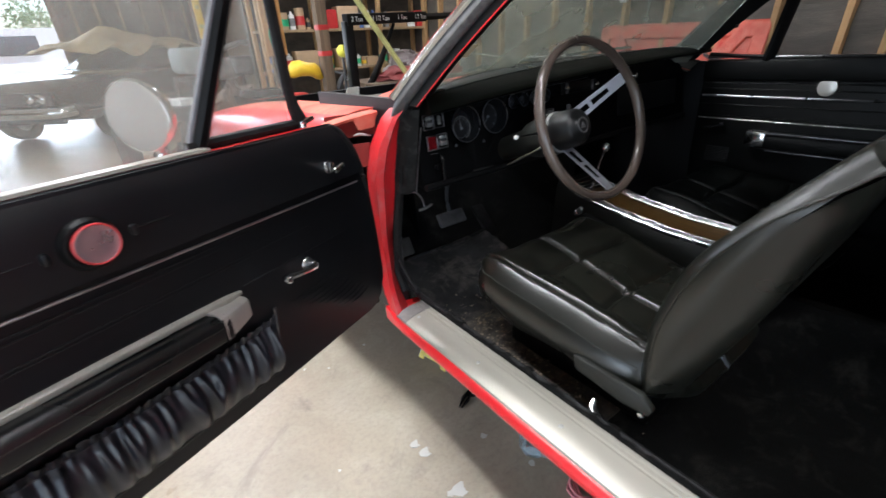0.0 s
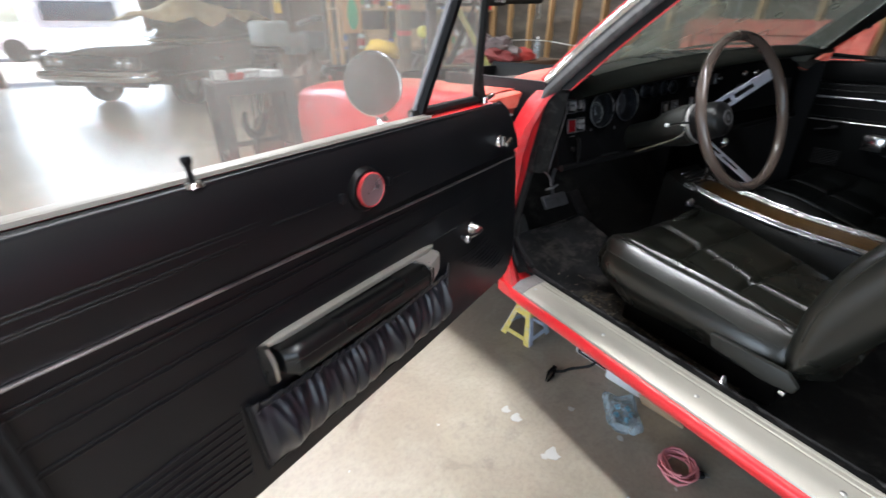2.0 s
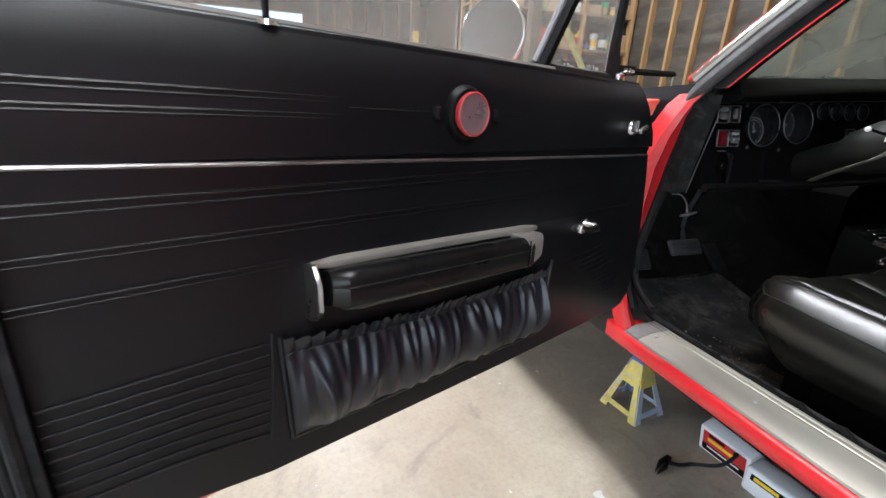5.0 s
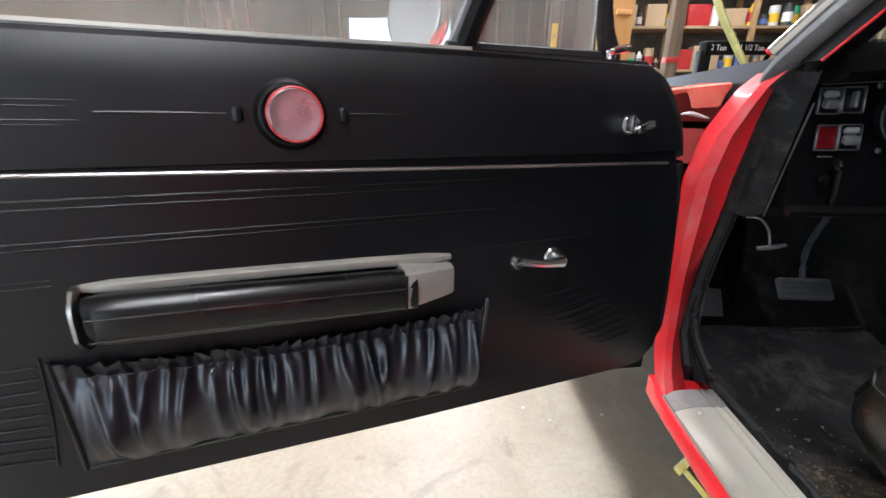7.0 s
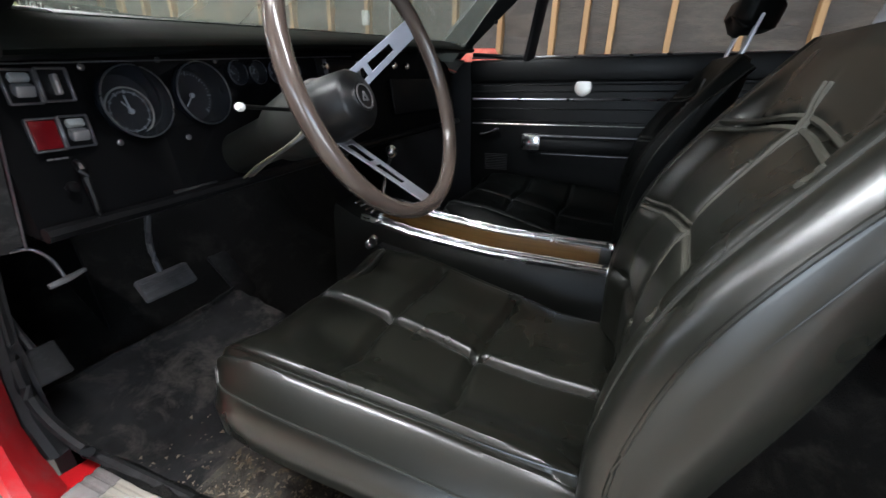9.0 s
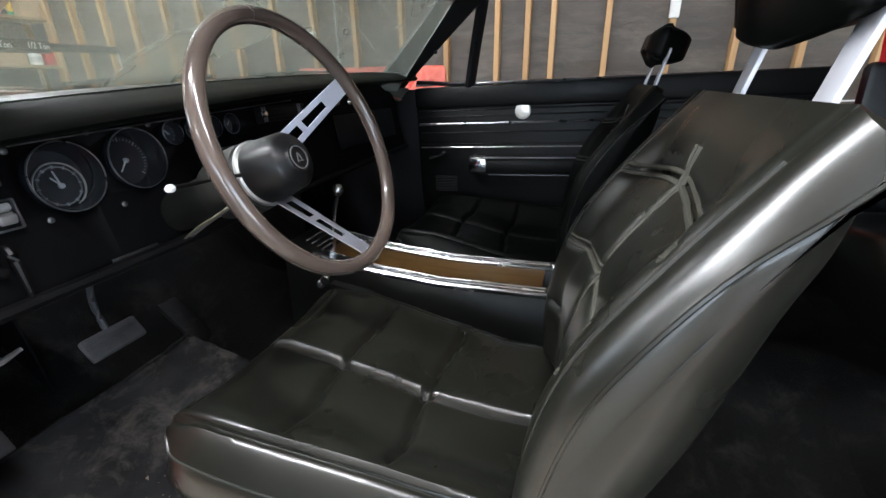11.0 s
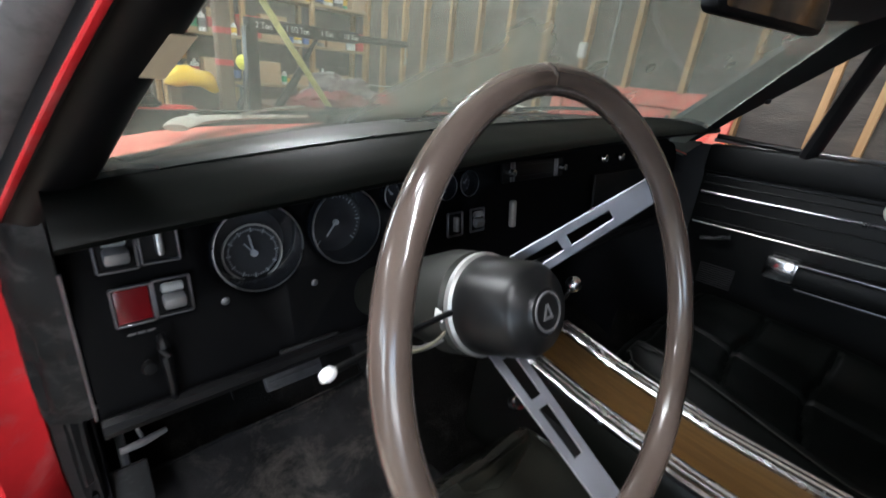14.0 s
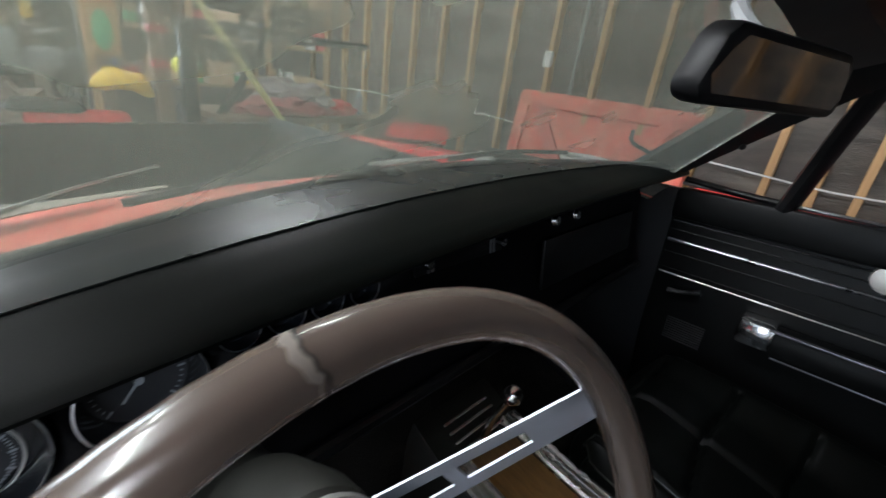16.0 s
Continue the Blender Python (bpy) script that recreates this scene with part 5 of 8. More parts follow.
# inner trim panel
outline = [(-0.030, 0.690), (-0.058, 0.715), (-0.068, 0.76), (-0.062, 0.90), (-0.052, 1.0), (-0.020, 1.10), (0.010, 1.150), (0.04, 1.178), (0.30, 1.180), (0.60, 1.180), (0.96, 1.180), (0.985, 1.165), (0.990, 1.0), (0.994, 0.80), (0.990, 0.745), (0.965, 0.715), (0.80, 0.694), (0.40, 0.686), (0.0, 0.684)]
TOUV = Matrix(((1, 0, 0, 0), (0, 0, -1, 0), (0, 1, 0, 0), (0, 0, 0, 1)))  # outline x, y -> u, z; depth -> -v
part("trim_panel", prism(outline, 0.016, TOUV, 0.003), PANEL, door, "black grained vinyl door panel")
up = []
for u in np.linspace(-0.035, 0.984, 20):
    lo, hi = 1.056, 1.176
    d0 = max(0.0, (0.02 - u) * 1.2)
    up.append([Vector((u + 0.076 * max(0.0, (z - lo) / 0.12) ** 1.2 * max(0.0, 1 - (u + 0.035) / 0.12), v, z)) for v, z in ((-0.004, lo), (0.009, lo + 0.004), (0.012, lo + 0.03), (0.011, hi - 0.04), (0.006, hi - 0.012), (-0.004, hi + 0.006), (-0.014, hi + 0.002))])
part("upper_pad", loft(up), PANEL, door, "padded upper door panel")
part("trim_strip", tube([(-0.005, 0.012, 1.043), (0.3, 0.012, 1.047), (0.65, 0.012, 1.053), (0.982, 0.012, 1.059)], 0.0033, 8, 5, 0.7), plain("dulled_trim_strip", (0.40, 0.38, 0.40), 0.34, 1.0, 0.25, 16, 200, 0.1, 0.0004), door, "bright trim strip")
for z, u0, u1, r in ((1.119, 0.70, 0.985, 0.0026), (1.114, 0.70, 0.985, 0.0020), (1.102, 0.68, 0.985, 0.0024), (1.098, 0.68, 0.985, 0.0018), (1.109, 0.575, 0.69, 0.0022), (1.109, 0.40, 0.470, 0.002), (1.030, 0.25, 0.985, 0.0024), (1.022, 0.35, 0.985, 0.0018), (0.990, 0.15, 0.985, 0.0016), (0.984, 0.30, 0.985, 0.0012), (0.952, 0.76, 0.985, 0.0018), (0.946, 0.76, 0.985, 0.0014), (0.938, 0.02, 0.33, 0.0012)):
    part("moulded_bead", tube([(u0, 0.0005 if z < 1.06 else 0.011, z), ((u0 + u1) / 2, 0.0012 if z < 1.06 else 0.012, z), (u1, 0.0008 if z < 1.06 else 0.011, z)], [0.0004, r * 0.75, r * 0.75], 6, 6), PANEL, door)
lou = bmesh.new()
for k in range(9):
    tube([(0.790 + 0.001 * k, 0.0004, 0.862 - 0.0142 * k), (0.88, 0.0010, 0.862 - 0.0130 * k), (0.978, 0.0004, 0.861 - 0.0125 * k)], [0.0015, 0.0020, 0.0015], 6, 5, bm=lou)
part("louvre_panel", lou, PANEL, door, "embossed ribs across the panel's lower corner")
part("louvre_border", tube([(0.786, 0.0006, 0.872), (0.790, 0.0008, 0.80), (0.798, 0.0006, 0.738)], 0.0012, 6, 4), PANEL, door)
rb = bmesh.new()
for k in range(10):
    s = k / 9
    a, e = Vector((0.240 - 0.165 * s, 0.0, 0.850 - 0.103 * s)), Vector((0.100 - 0.105 * s, 0.0, 0.862 - 0.103 * s))
    m = a.lerp(e, 0.5) + Vector((0, 0.0012, -0.004))
    tube([a, m, e], [0.0004, 0.0019, 0.0004], 6, 6, bm=rb)
part("moulded_ribs", rb, PANEL, door, "row of curved embossed ribs")

# courtesy reflector
dm = facing((0.519, 0.012, 1.108), (0, 1, 0))
part("reflector_cup", lathe([(0.028, 0.009), (0.031, 0.008), (0.036, 0.0), (0.036, -0.006)], dm @ pose(-0.004, 0, 0), 36), BLACK, door)
part("reflector", lathe([(0, 0.0115), (0.012, 0.0118), (0.022, 0.0115), (0.0245, 0.0122), (0.0262, 0.0115), (0.027, 0.006)], dm, 36), plain("silver_disc", (0.50, 0.33, 0.355), 0.32, 0.75, 0.08, 30, 200, 0.05), door, "round silver disc with a red rim")
part("reflector_ring", lathe([(0.0252, 0.0118), (0.0262, 0.0130), (0.0278, 0.012), (0.0278, 0.006)], dm, 36), plain("red_ring", (0.50, 0.05, 0.055), 0.35), door)
for u in (0.573, 0.470):
    part("bead_end", box(0.010, 0.012, 0.016, pose(u, 0.014, 1.108), 0.004), PANEL, door)

# armrest with its chrome ends
arm = []
for k, u in enumerate(np.linspace(0.400, 0.729, 26)):
    t = k / 25
    e = min(1.0, (1 - t) / 0.05)
    d = 0.036 + 0.016 * e ** 0.5
    zt, zb = 0.9305 + 0.0125 * t - 0.004 * (1 - e), 0.884 + 0.012 * t + 0.004 * (1 - e)
    arm.append([Vector((u, v, z)) for v, z in ((0.0, zt - 0.008), (d * 0.30, zt - 0.004), (d * 0.55, zt - 0.001), (d * 0.75, zt), (d * 0.90, zt - 0.004), (d * 0.98, zt - 0.011), (d, zt - 0.016), (d * 0.975, zt - 0.0175), (d * 0.985, zt - 0.019), (d * 0.985, (zt + zb) / 2 - 0.008), (d * 0.97, zb + 0.006), (d * 0.90, zb + 0.001), (d * 0.5, zb - 0.004), (0.0, zb - 0.008))])
part("armrest", loft(arm), vinyl_mat("glossy_armrest_vinyl", (0.0050, 0.0052, 0.0056), 0.25, 900, 0.05, 0.45), door, "padded glossy black vinyl armrest")
for zo, vo, r in ((-0.0172, 0.0512, 0.0010), (-0.0405, 0.0505, 0.0009)):
    part("piping", tube([(0.415, vo, 0.9308 + zo), (0.58, vo, 0.9374 + zo), (0.722, vo, 0.9424 + zo)], r, 6, 3), PIPING, door)
rail = []
for k in range(15):
    t = k / 14
    u, zc = 0.340 + 0.399 * t, 0.9305 + 0.0105 * t + 0.0015 * math.sin(math.pi * t)
    w = 1.0 if 0 < k < 14 else 0.55
    rail.append([Vector((u, v * w, zc + z * w)) for v, z in ((-0.002, -0.0065), (0.008, -0.0065), (0.0115, -0.004), (0.0125, 0.0), (0.0115, 0.004), (0.008, 0.0065), (-0.002, 0.0065))])
part("armrest_rail", loft(rail), DULL_TRIM, door, "bright rail along the armrest")
plate = []
for k in range(9):
    t = k / 8
    z = 0.944 - 0.066 * t
    d = 0.030 * min(1.0, 0.55 + 1.6 * t, 0.45 + 2.4 * (1 - t))
    plate.append([Vector((u, v, z)) for u, v in ((0.7345, -0.001), (0.7355, d * 0.8), (0.7385, d), (0.7425, d * 0.93), (0.7445, d * 0.5), (0.7445, -0.001))])
part("armrest_end", loft(plate), plain("worn_bright_plate", (0.40, 0.385, 0.36), 0.26, 1.0, 0.2, 20, 200, 0.08), door, "worn bright plate round the armrest's rear end")
cap = []
for k in range(7):
    t = k / 6
    u = 0.343 + 0.070 * t
    d = 0.024 + 0.029 * t ** 0.8
    zt, zb = 0.924 + 0.008 * t, 0.886 - 0.002 * t
    cap.append([Vector((u, v, z)) for v, z in ((0.0, zt), (d * 0.7, zt + 0.001), (d * 0.93, zt - 0.002), (d, zt - 0.007), (d * 1.0, (zt + zb) / 2), (d * 0.97, zb + 0.004), (d * 0.8, zb), (0.0, zb - 0.003))])
part("armrest_cap", loft(cap), plain("satin_bright_cap", (0.52, 0.49, 0.46), 0.44, 0.6, 0.1, 20, 200, 0.05), door, "bright metal armrest end")
part("cap_seam", tube([(0.4135, 0.052, 0.930), (0.4140, 0.0535, 0.91), (0.4142, 0.0515, 0.885)], 0.0013, 6, 3), BLACK, door)

# gathered map pocket
rowsp = []
N = 320


def pocket_fold(s, t):
    """How far the gathered vinyl stands off the panel: folds that start in the gathers and die out below."""
    f = 0.0
    for k, (c, lean, w, h) in enumerate(FOLDS):
        d = (s - c - lean * t) / (w * (0.7 + 0.9 * t))
        f += h * math.exp(-d * d) * (1 - 0.45 * t)
    return f


fold_rng = random.Random(12)
FOLDS = [(0.015 + 0.97 * (k + fold_rng.uniform(-0.3, 0.3)) / 26, fold_rng.uniform(-0.045, 0.045), fold_rng.uniform(0.009, 0.016), fold_rng.uniform(0.5, 1.25)) for k in range(27)]
for j in range(29):
    t = j / 28
    row = []
    for i in range(N + 1):
        s = i / N
        zt, zb = 0.851 + 0.012 * s - 0.010 * math.sin(math.pi * s), 0.724 + 0.008 * s
        u = 0.286 + 0.490 * s + 0.006 * t * (1 if s < 0.5 else -1) * abs(2 * s - 1)
        z = zt + (zb - zt) * t
        side = min(1.0, min(s, 1 - s) / 0.03)
        gather = math.sin(2 * math.pi * 30 * s + 2.4 * math.sin(11 * s) + 1.5 * noise.noise(Vector((s * 16, t * 3, 5.0))))
        neck = math.exp(-((t - 0.15) / 0.045) ** 2)
        frill = max(0.0, 1 - t / 0.13)
        belly = math.sin(math.pi * min(1.0, max(0.0, (t - 0.1) / 0.9)) ** 1.25)
        v = 0.004 + side * (0.012 * pocket_fold(s, t) * (0.35 + 0.65 * belly) * (1 - 0.6 * neck) + 0.017 * belly * (0.8 + 0.3 * noise.noise(Vector((s * 4, t * 2, 9.0)))) + 0.0040 * gather * math.exp(-t * 5.0) + 0.006 * frill - 0.003 * neck)
        z += side * (0.0045 * gather * frill + 0.003 * noise.noise(Vector((s * 30, 1.0, 2.0))) * frill)
        u += 0.0022 * math.cos(2 * math.pi * 30 * s) * frill
        row.append(Vector((u, max(0.002, v), z)))
    rowsp.append(row)
part("map_pocket", sheet(rowsp, 0.0015), vinyl_mat("soft_black_vinyl", (0.0115, 0.0125, 0.0175), 0.30, 900, 0.06, 0.5), door, "gathered soft black vinyl map pocket")
for i in range(44):
    s = 0.012 + 0.976 * i / 43
    q = rowsp[4][int(s * N)]
    part("stitch", box(0.0062, 0.0012, 0.0012, pose(q.x, q.y + 0.0016, q.z, 0, fold_rng.uniform(-14, 14), 0)), PEDAL, door)
part("pocket_binding", tube([(0.284, 0.004, 0.862), (0.290, 0.005, 0.80), (0.299, 0.004, 0.722)], 0.0015, 6, 3), PEDAL, door, "pale worn edge binding")
part("pocket_binding", tube([(0.298, 0.004, 0.722), (0.54, 0.005, 0.727), (0.770, 0.004, 0.731)], 0.0022, 6, 4), PIPING, door)
for a, bb in (((0.280, 0.862), (0.295, 0.72)), ((0.779, 0.866), (0.773, 0.729))):
    part("pocket_welt", tube([(a[0], 0.003, a[1]), (bb[0], 0.003, bb[1])], 0.003, 6), PANEL, door)

# window crank, lock lever, lock button
part("crank_hub", lathe([(0, 0.024), (0.008, 0.023), (0.011, 0.018), (0.012, 0.004), (0.015, 0.0)], facing((0.175, 0.0, 0.910), (0, 1, 0)), 20), CHROME, door, "chrome window crank hub")
part("crank_arm", tube([(0.175, 0.022, 0.910), (0.215, 0.028, 0.914), (0.262, 0.030, 0.925)], [0.008, 0.0055, 0.007], 8, 4), CHROME, door)
part("crank_knob", lathe([(0, 0.018), (0.007, 0.017), (0.010, 0.011), (0.009, 0.004), (0.005, 0.0)], facing((0.262, 0.030, 0.925), (0, 1, 0)), 18), CHROME, door)
lk = lathe([(0, 0.012), (0.010, 0.011), (0.014, 0.004), (0.015, 0.0)], facing((0.075, 0.010, 1.097), (0, 1, 0)), 18)
box(0.030, 0.012, 0.012, pose(0.066, 0.030, 1.095, 0, 18, 0), 0.004, bm=lk)
box(0.008, 0.014, 0.022, pose(0.085, 0.024, 1.10), 0.003, bm=lk)
part("inner_handle", lk, CHROME, door, "small chrome inner door handle")
part("lock_button", lathe([(0, 0.034), (0.005, 0.0335), (0.006, 0.030), (0.0056, 0.027), (0.0034, 0.022), (0.0032, 0.004), (0.004, 0.0)], pose(0.763, -0.006, 1.177), 14), BLACK, door, "black lock button")
part("lock_ferrule", lathe([(0.005, 0.006), (0.009, 0.005), (0.012, 0.0)], pose(0.763, -0.006, 1.1775), 16), CHROME, door)

# window glass, vent window, mouldings
part("belt_moulding", loft([[Vector((u, v, z)) for v, z in ((-0.040, 1.176), (-0.039, 1.186), (-0.030, 1.187), (-0.020, 1.1862), (-0.0185, 1.1835), (-0.0165, 1.1835), (-0.015, 1.187), (-0.012, 1.1868), (-0.0105, 1.182))] for u in (0.31, 0.6, 1.0)]), DULL_TRIM, door, "dull bright window sill moulding")
lean_v = lambda z: -0.046 + 0.20 * (z - 1.18)
DIV = ((0.318, 1.180), (0.220, 1.435))
REAR = ((0.995, 1.185), (1.055, 1.49))
gl = [[Vector((u, lean_v(z) + o, z)) for u, z in (DIV[0], REAR[0], REAR[1], (0.19, 1.49))] for o in (-0.002, 0.002)]
p = part("window_glass", loft(gl), DOOR_GLASS, door, "dusty door window, wound up")
p.visible_shadow = False
part("glass_edge", tube([(REAR[0][0] - 0.012, lean_v(1.18) + 0.004, 1.18), (REAR[1][0] - 0.012, lean_v(1.49) + 0.004, 1.49)], 0.011, 8, 0, 0.6), EDGE_GREY, door, "grey metal glass edge")
part("rear_channel", tube([(REAR[0][0] + 0.012, lean_v(1.16), 1.16), (REAR[1][0] + 0.012, lean_v(1.49), 1.49)], 0.014, 8), RUBBER, door, "black rubber window channel")
part("vent_divider", tube([(DIV[0][0] - 0.004, lean_v(1.17), 1.17), (0.186, lean_v(1.51), 1.51)], 0.013, 8), BLACK, door, "black vent window post")
part("divider_trim", tube([(DIV[0][0] + 0.012, lean_v(1.18), 1.18), (0.202, lean_v(1.51), 1.51)], 0.005, 6), EDGE_GREY, door)
vg = [[Vector((u, lean_v(z) + o, z)) for u, z in ((0.11, 1.195), (0.325, 1.195), (0.20, 1.47), (0.165, 1.47))] for o in (-0.0015, 0.0015)]
p = part("vent_glass", loft(vg), DOOR_GLASS, door, "dusty vent window")
p.visible_shadow = False
part("vent_frame", tube([(0.075, lean_v(1.185), 1.187), (0.105, lean_v(1.25), 1.25), (0.135, lean_v(1.40), 1.40), (0.160, lean_v(1.51), 1.51)], [0.016, 0.011, 0.010, 0.010], 8, 3), RUBBER, door, "black vent window frame")
part("vent_frame", tube([(0.075, lean_v(1.186), 1.188), (0.33, lean_v(1.186), 1.188)], 0.010, 8), RUBBER, door)
vl = box(0.032, 0.012, 0.010, pose(0.087, -0.012, 1.196, 0, 12, 0), 0.004)
lathe([(0, 0.014), (0.007, 0.012), (0.008, 0)], pose(0.096, -0.02, 1.183), 12, bm=vl)
part("vent_latch", vl, CHROME, door, "chrome vent window latch")

# outside mirror on the door's skin
mp = facing((0.350, -0.118, 1.240), (0.936, 0.352, 0.0))
part("mirror_shell", lathe([(0.0555, 0.003), (0.058, 0.002), (0.059, -0.003), (0.052, -0.022), (0.03, -0.036), (0, -0.04)], mp, 40), CHROME, door, "round chrome door mirror")
part("mirror_glass", lathe([(0, 0.002), (0.0555, 0.002), (0.0555, -0.001)], mp, 40), plain("dusty_mirror", (0.11, 0.10, 0.09), 0.22, 0.8, 0.1, 20, 150, 0.03, dust=(0.12, 0.108, 0.095), dust_at=(0.4, 0.7)), door)
part("mirror_stem", tube([(0.335, -0.125, 1.20), (0.325, -0.13, 1.18), (0.32, -0.125, 1.165)], [0.010, 0.009, 0.014], 8, 4), CHROME, door)

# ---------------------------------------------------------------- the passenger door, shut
# driver's door vinyl again, darkened to carry the shade inside the cabin
FAR_PANEL = vinyl_mat("shaded_door_vinyl", (0.0015, 0.0017, 0.0018), 0.46, 900, 0.12, 0.17)
pd = sub("passenger_door", "closed door with black vinyl inner trim, window down")
PX = 0.762


def pslab(name, y0, y1, z0, z1, depth, mat, bev=0.004, label=""):
    return part(name, box(depth, abs(y1 - y0), z1 - z0, pose(PX - depth / 2, (y0 + y1) / 2, (z0 + z1) / 2), bev), mat, pd, label)


part("door_shell", box(0.13, 1.42, 0.66, pose(PX + 0.070, -0.48, 0.86), 0.02), RED, pd)
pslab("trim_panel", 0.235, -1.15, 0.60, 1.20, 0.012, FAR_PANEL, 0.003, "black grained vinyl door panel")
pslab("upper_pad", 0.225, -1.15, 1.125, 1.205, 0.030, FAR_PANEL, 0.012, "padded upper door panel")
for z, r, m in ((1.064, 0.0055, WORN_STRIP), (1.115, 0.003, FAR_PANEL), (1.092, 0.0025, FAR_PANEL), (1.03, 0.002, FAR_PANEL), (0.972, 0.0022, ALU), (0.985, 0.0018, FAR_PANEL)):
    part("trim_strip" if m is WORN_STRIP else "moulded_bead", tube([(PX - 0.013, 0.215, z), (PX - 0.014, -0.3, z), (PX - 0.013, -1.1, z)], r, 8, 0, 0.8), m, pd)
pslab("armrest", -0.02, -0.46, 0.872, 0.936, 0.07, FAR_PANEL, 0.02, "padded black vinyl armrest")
part("armrest_rail", box(0.012, 0.42, 0.005, pose(PX - 0.072, -0.27, 0.938), 0.002), BEZEL, pd)
part("armrest_lower_rail", box(0.005, 0.40, 0.003, pose(PX - 0.071, -0.28, 0.872), 0.001), BEZEL, pd)
pslab("armrest_cap", 0.0, -0.075, 0.880, 0.944, 0.078, CHROME, 0.012, "chrome armrest end")
part("reflector", lathe([(0, 0.010), (0.022, 0.010), (0.029, 0.008), (0.031, 0)], facing((PX - 0.012, -0.205, 1.105), (-1, 0, 0)), 30), plain("pale_disc", (0.62, 0.60, 0.56), 0.4, 0.6), pd, "round silver disc")
part("crank_arm", tube([(PX - 0.03, 0.175, 0.930), (PX - 0.034, 0.14, 0.938), (PX - 0.034, 0.098, 0.954)], [0.009, 0.0055, 0.009], 8, 4), CHROME, pd, "chrome window crank")
lou = bmesh.new()
for k in range(10):
    box(0.005, 0.095, 0.0020, pose(PX - 0.014, 0.112, 0.852 - 0.0068 * k, 0, -25, 0), 0.0006, 1, bm=lou)
part("louvre_panel", lou, RUBBER, pd, "ribbed louvre moulding")
part("belt_moulding", tube([(PX - 0.012, 0.22, 1.214), (PX - 0.012, -0.3, 1.208), (PX - 0.012, -1.15, 1.20)], 0.0045, 8), WORN_STRIP, pd)
part("vent_divider", tube([(PX - 0.014, 0.0, 1.20), (PX - 0.050, -0.038, 1.35), (PX - 0.100, -0.082, 1.50)], 0.023, 8, 4, 0.7), BLACK, pd, "black vent window post")
part("vent_frame", tube([(PX - 0.012, 0.215, 1.225), (PX - 0.012, 0.10, 1.215), (PX - 0.010, 0.0, 1.21)], 0.008, 8), BLACK, pd)
p = part("vent_glass", sheet([[Vector((PX - 0.010, 0.20, 1.225)), Vector((PX - 0.010, 0.0, 1.215))], [Vector((PX - 0.085, 0.03, 1.38)), Vector((PX - 0.062, -0.040, 1.38))]], 0.003), GAUGE_GLASS, pd)
p.visible_shadow = False

part("passenger_sill", loft([[Vector((x, y, z)) for x, z in ((0.705, 0.44), (0.712, 0.57), (0.722, 0.596), (0.742, 0.604), (0.80, 0.596), (0.815, 0.56), (0.80, 0.44))] for y in (0.36, -0.2, -0.7, -1.25)]), CARPET, car, "black carpeted inner sill")

# rear of the cabin: quarter trim, rear seat, parcel shelf
for s in (-1, 1):
    part("quarter_trim", box(0.05, 1.0, 0.76, pose(s * 0.735 + 0.005, -1.72, 0.83), 0.02), PANEL, car, "black rear quarter trim")
part("rear_seat", pillow(-0.62, 0.62, -1.75, -1.10, lambda x, y: 0.80 + 0.01 * math.cos(x * 20), 0.52, 30), VINYL, car, "black vinyl rear seat")
part("rear_seat_back", box(1.24, 0.14, 0.55, pose(0, -1.80, 1.02, -22, 0, 0), 0.05, 3), VINYL, car, "black vinyl rear seat back")
for s in (-1, 1):
    rows = []
    for y, bulge, top in ((-1.28, 0.0, 1.19), (-1.5, 0.02, 1.19), (-1.72, 0.035, 1.185), (-1.84, 0.04, 1.18), (-2.0, 0.045, 1.175), (-2.2, 0.045, 1.17), (-2.4, 0.04, 1.16), (-2.52, 0.035, 1.15), (-2.7, 0.025, 1.135), (-2.95, -0.01, 1.11)):
        arch = 0.44 + 0.30 * math.sqrt(max(0.0, 1 - ((y + 2.18) / 0.37) ** 2))
        zs = [arch + (top - arch) * k for k in (0.0, 0.2, 0.45, 0.7, 0.88, 0.97, 1.0)]
        rows.append([Vector((s * (w + bulge) + 0.005, y, z)) for w, z in zip((0.80, 0.835, 0.85, 0.84, 0.815, 0.785, 0.74), zs)])
    part("quarter_panel", sheet(rows, 0.006), RED, car, "red rear quarter panel")
    part("rear_pillar", loft([[Vector((s * 0.74, -1.25, 1.20)), Vector((s * 0.74, -2.1, 1.18)), Vector((s * 0.70, -2.1, 1.18)), Vector((s * 0.70, -1.3, 1.20))], [Vector((s * 0.585, -1.15, 1.50)), Vector((s * 0.60, -1.75, 1.38)), Vector((s * 0.55, -1.75, 1.38)), Vector((s * 0.55, -1.2, 1.50))]]), RED, car, "red sail panel")

part("boot_lid", sheet([[Vector((x * 0.745 + 0.005, y, z + 0.02 * (1 - x * x))) for x in np.linspace(-1, 1, 11)] for y, z in ((-1.98, 1.245), (-2.2, 1.19), (-2.5, 1.165), (-2.8, 1.14), (-2.96, 1.11))], 0.006), RED, car, "red boot lid")
part("tail_panel", box(1.56, 0.03, 0.62, pose(0.005, -2.965, 0.80, 4, 0, 0), 0.01), RED, car, "red tail panel")
part("boot_floor", box(1.36, 1.0, 0.03, pose(0.005, -2.42, 0.60), 0.006), BLACK, car)

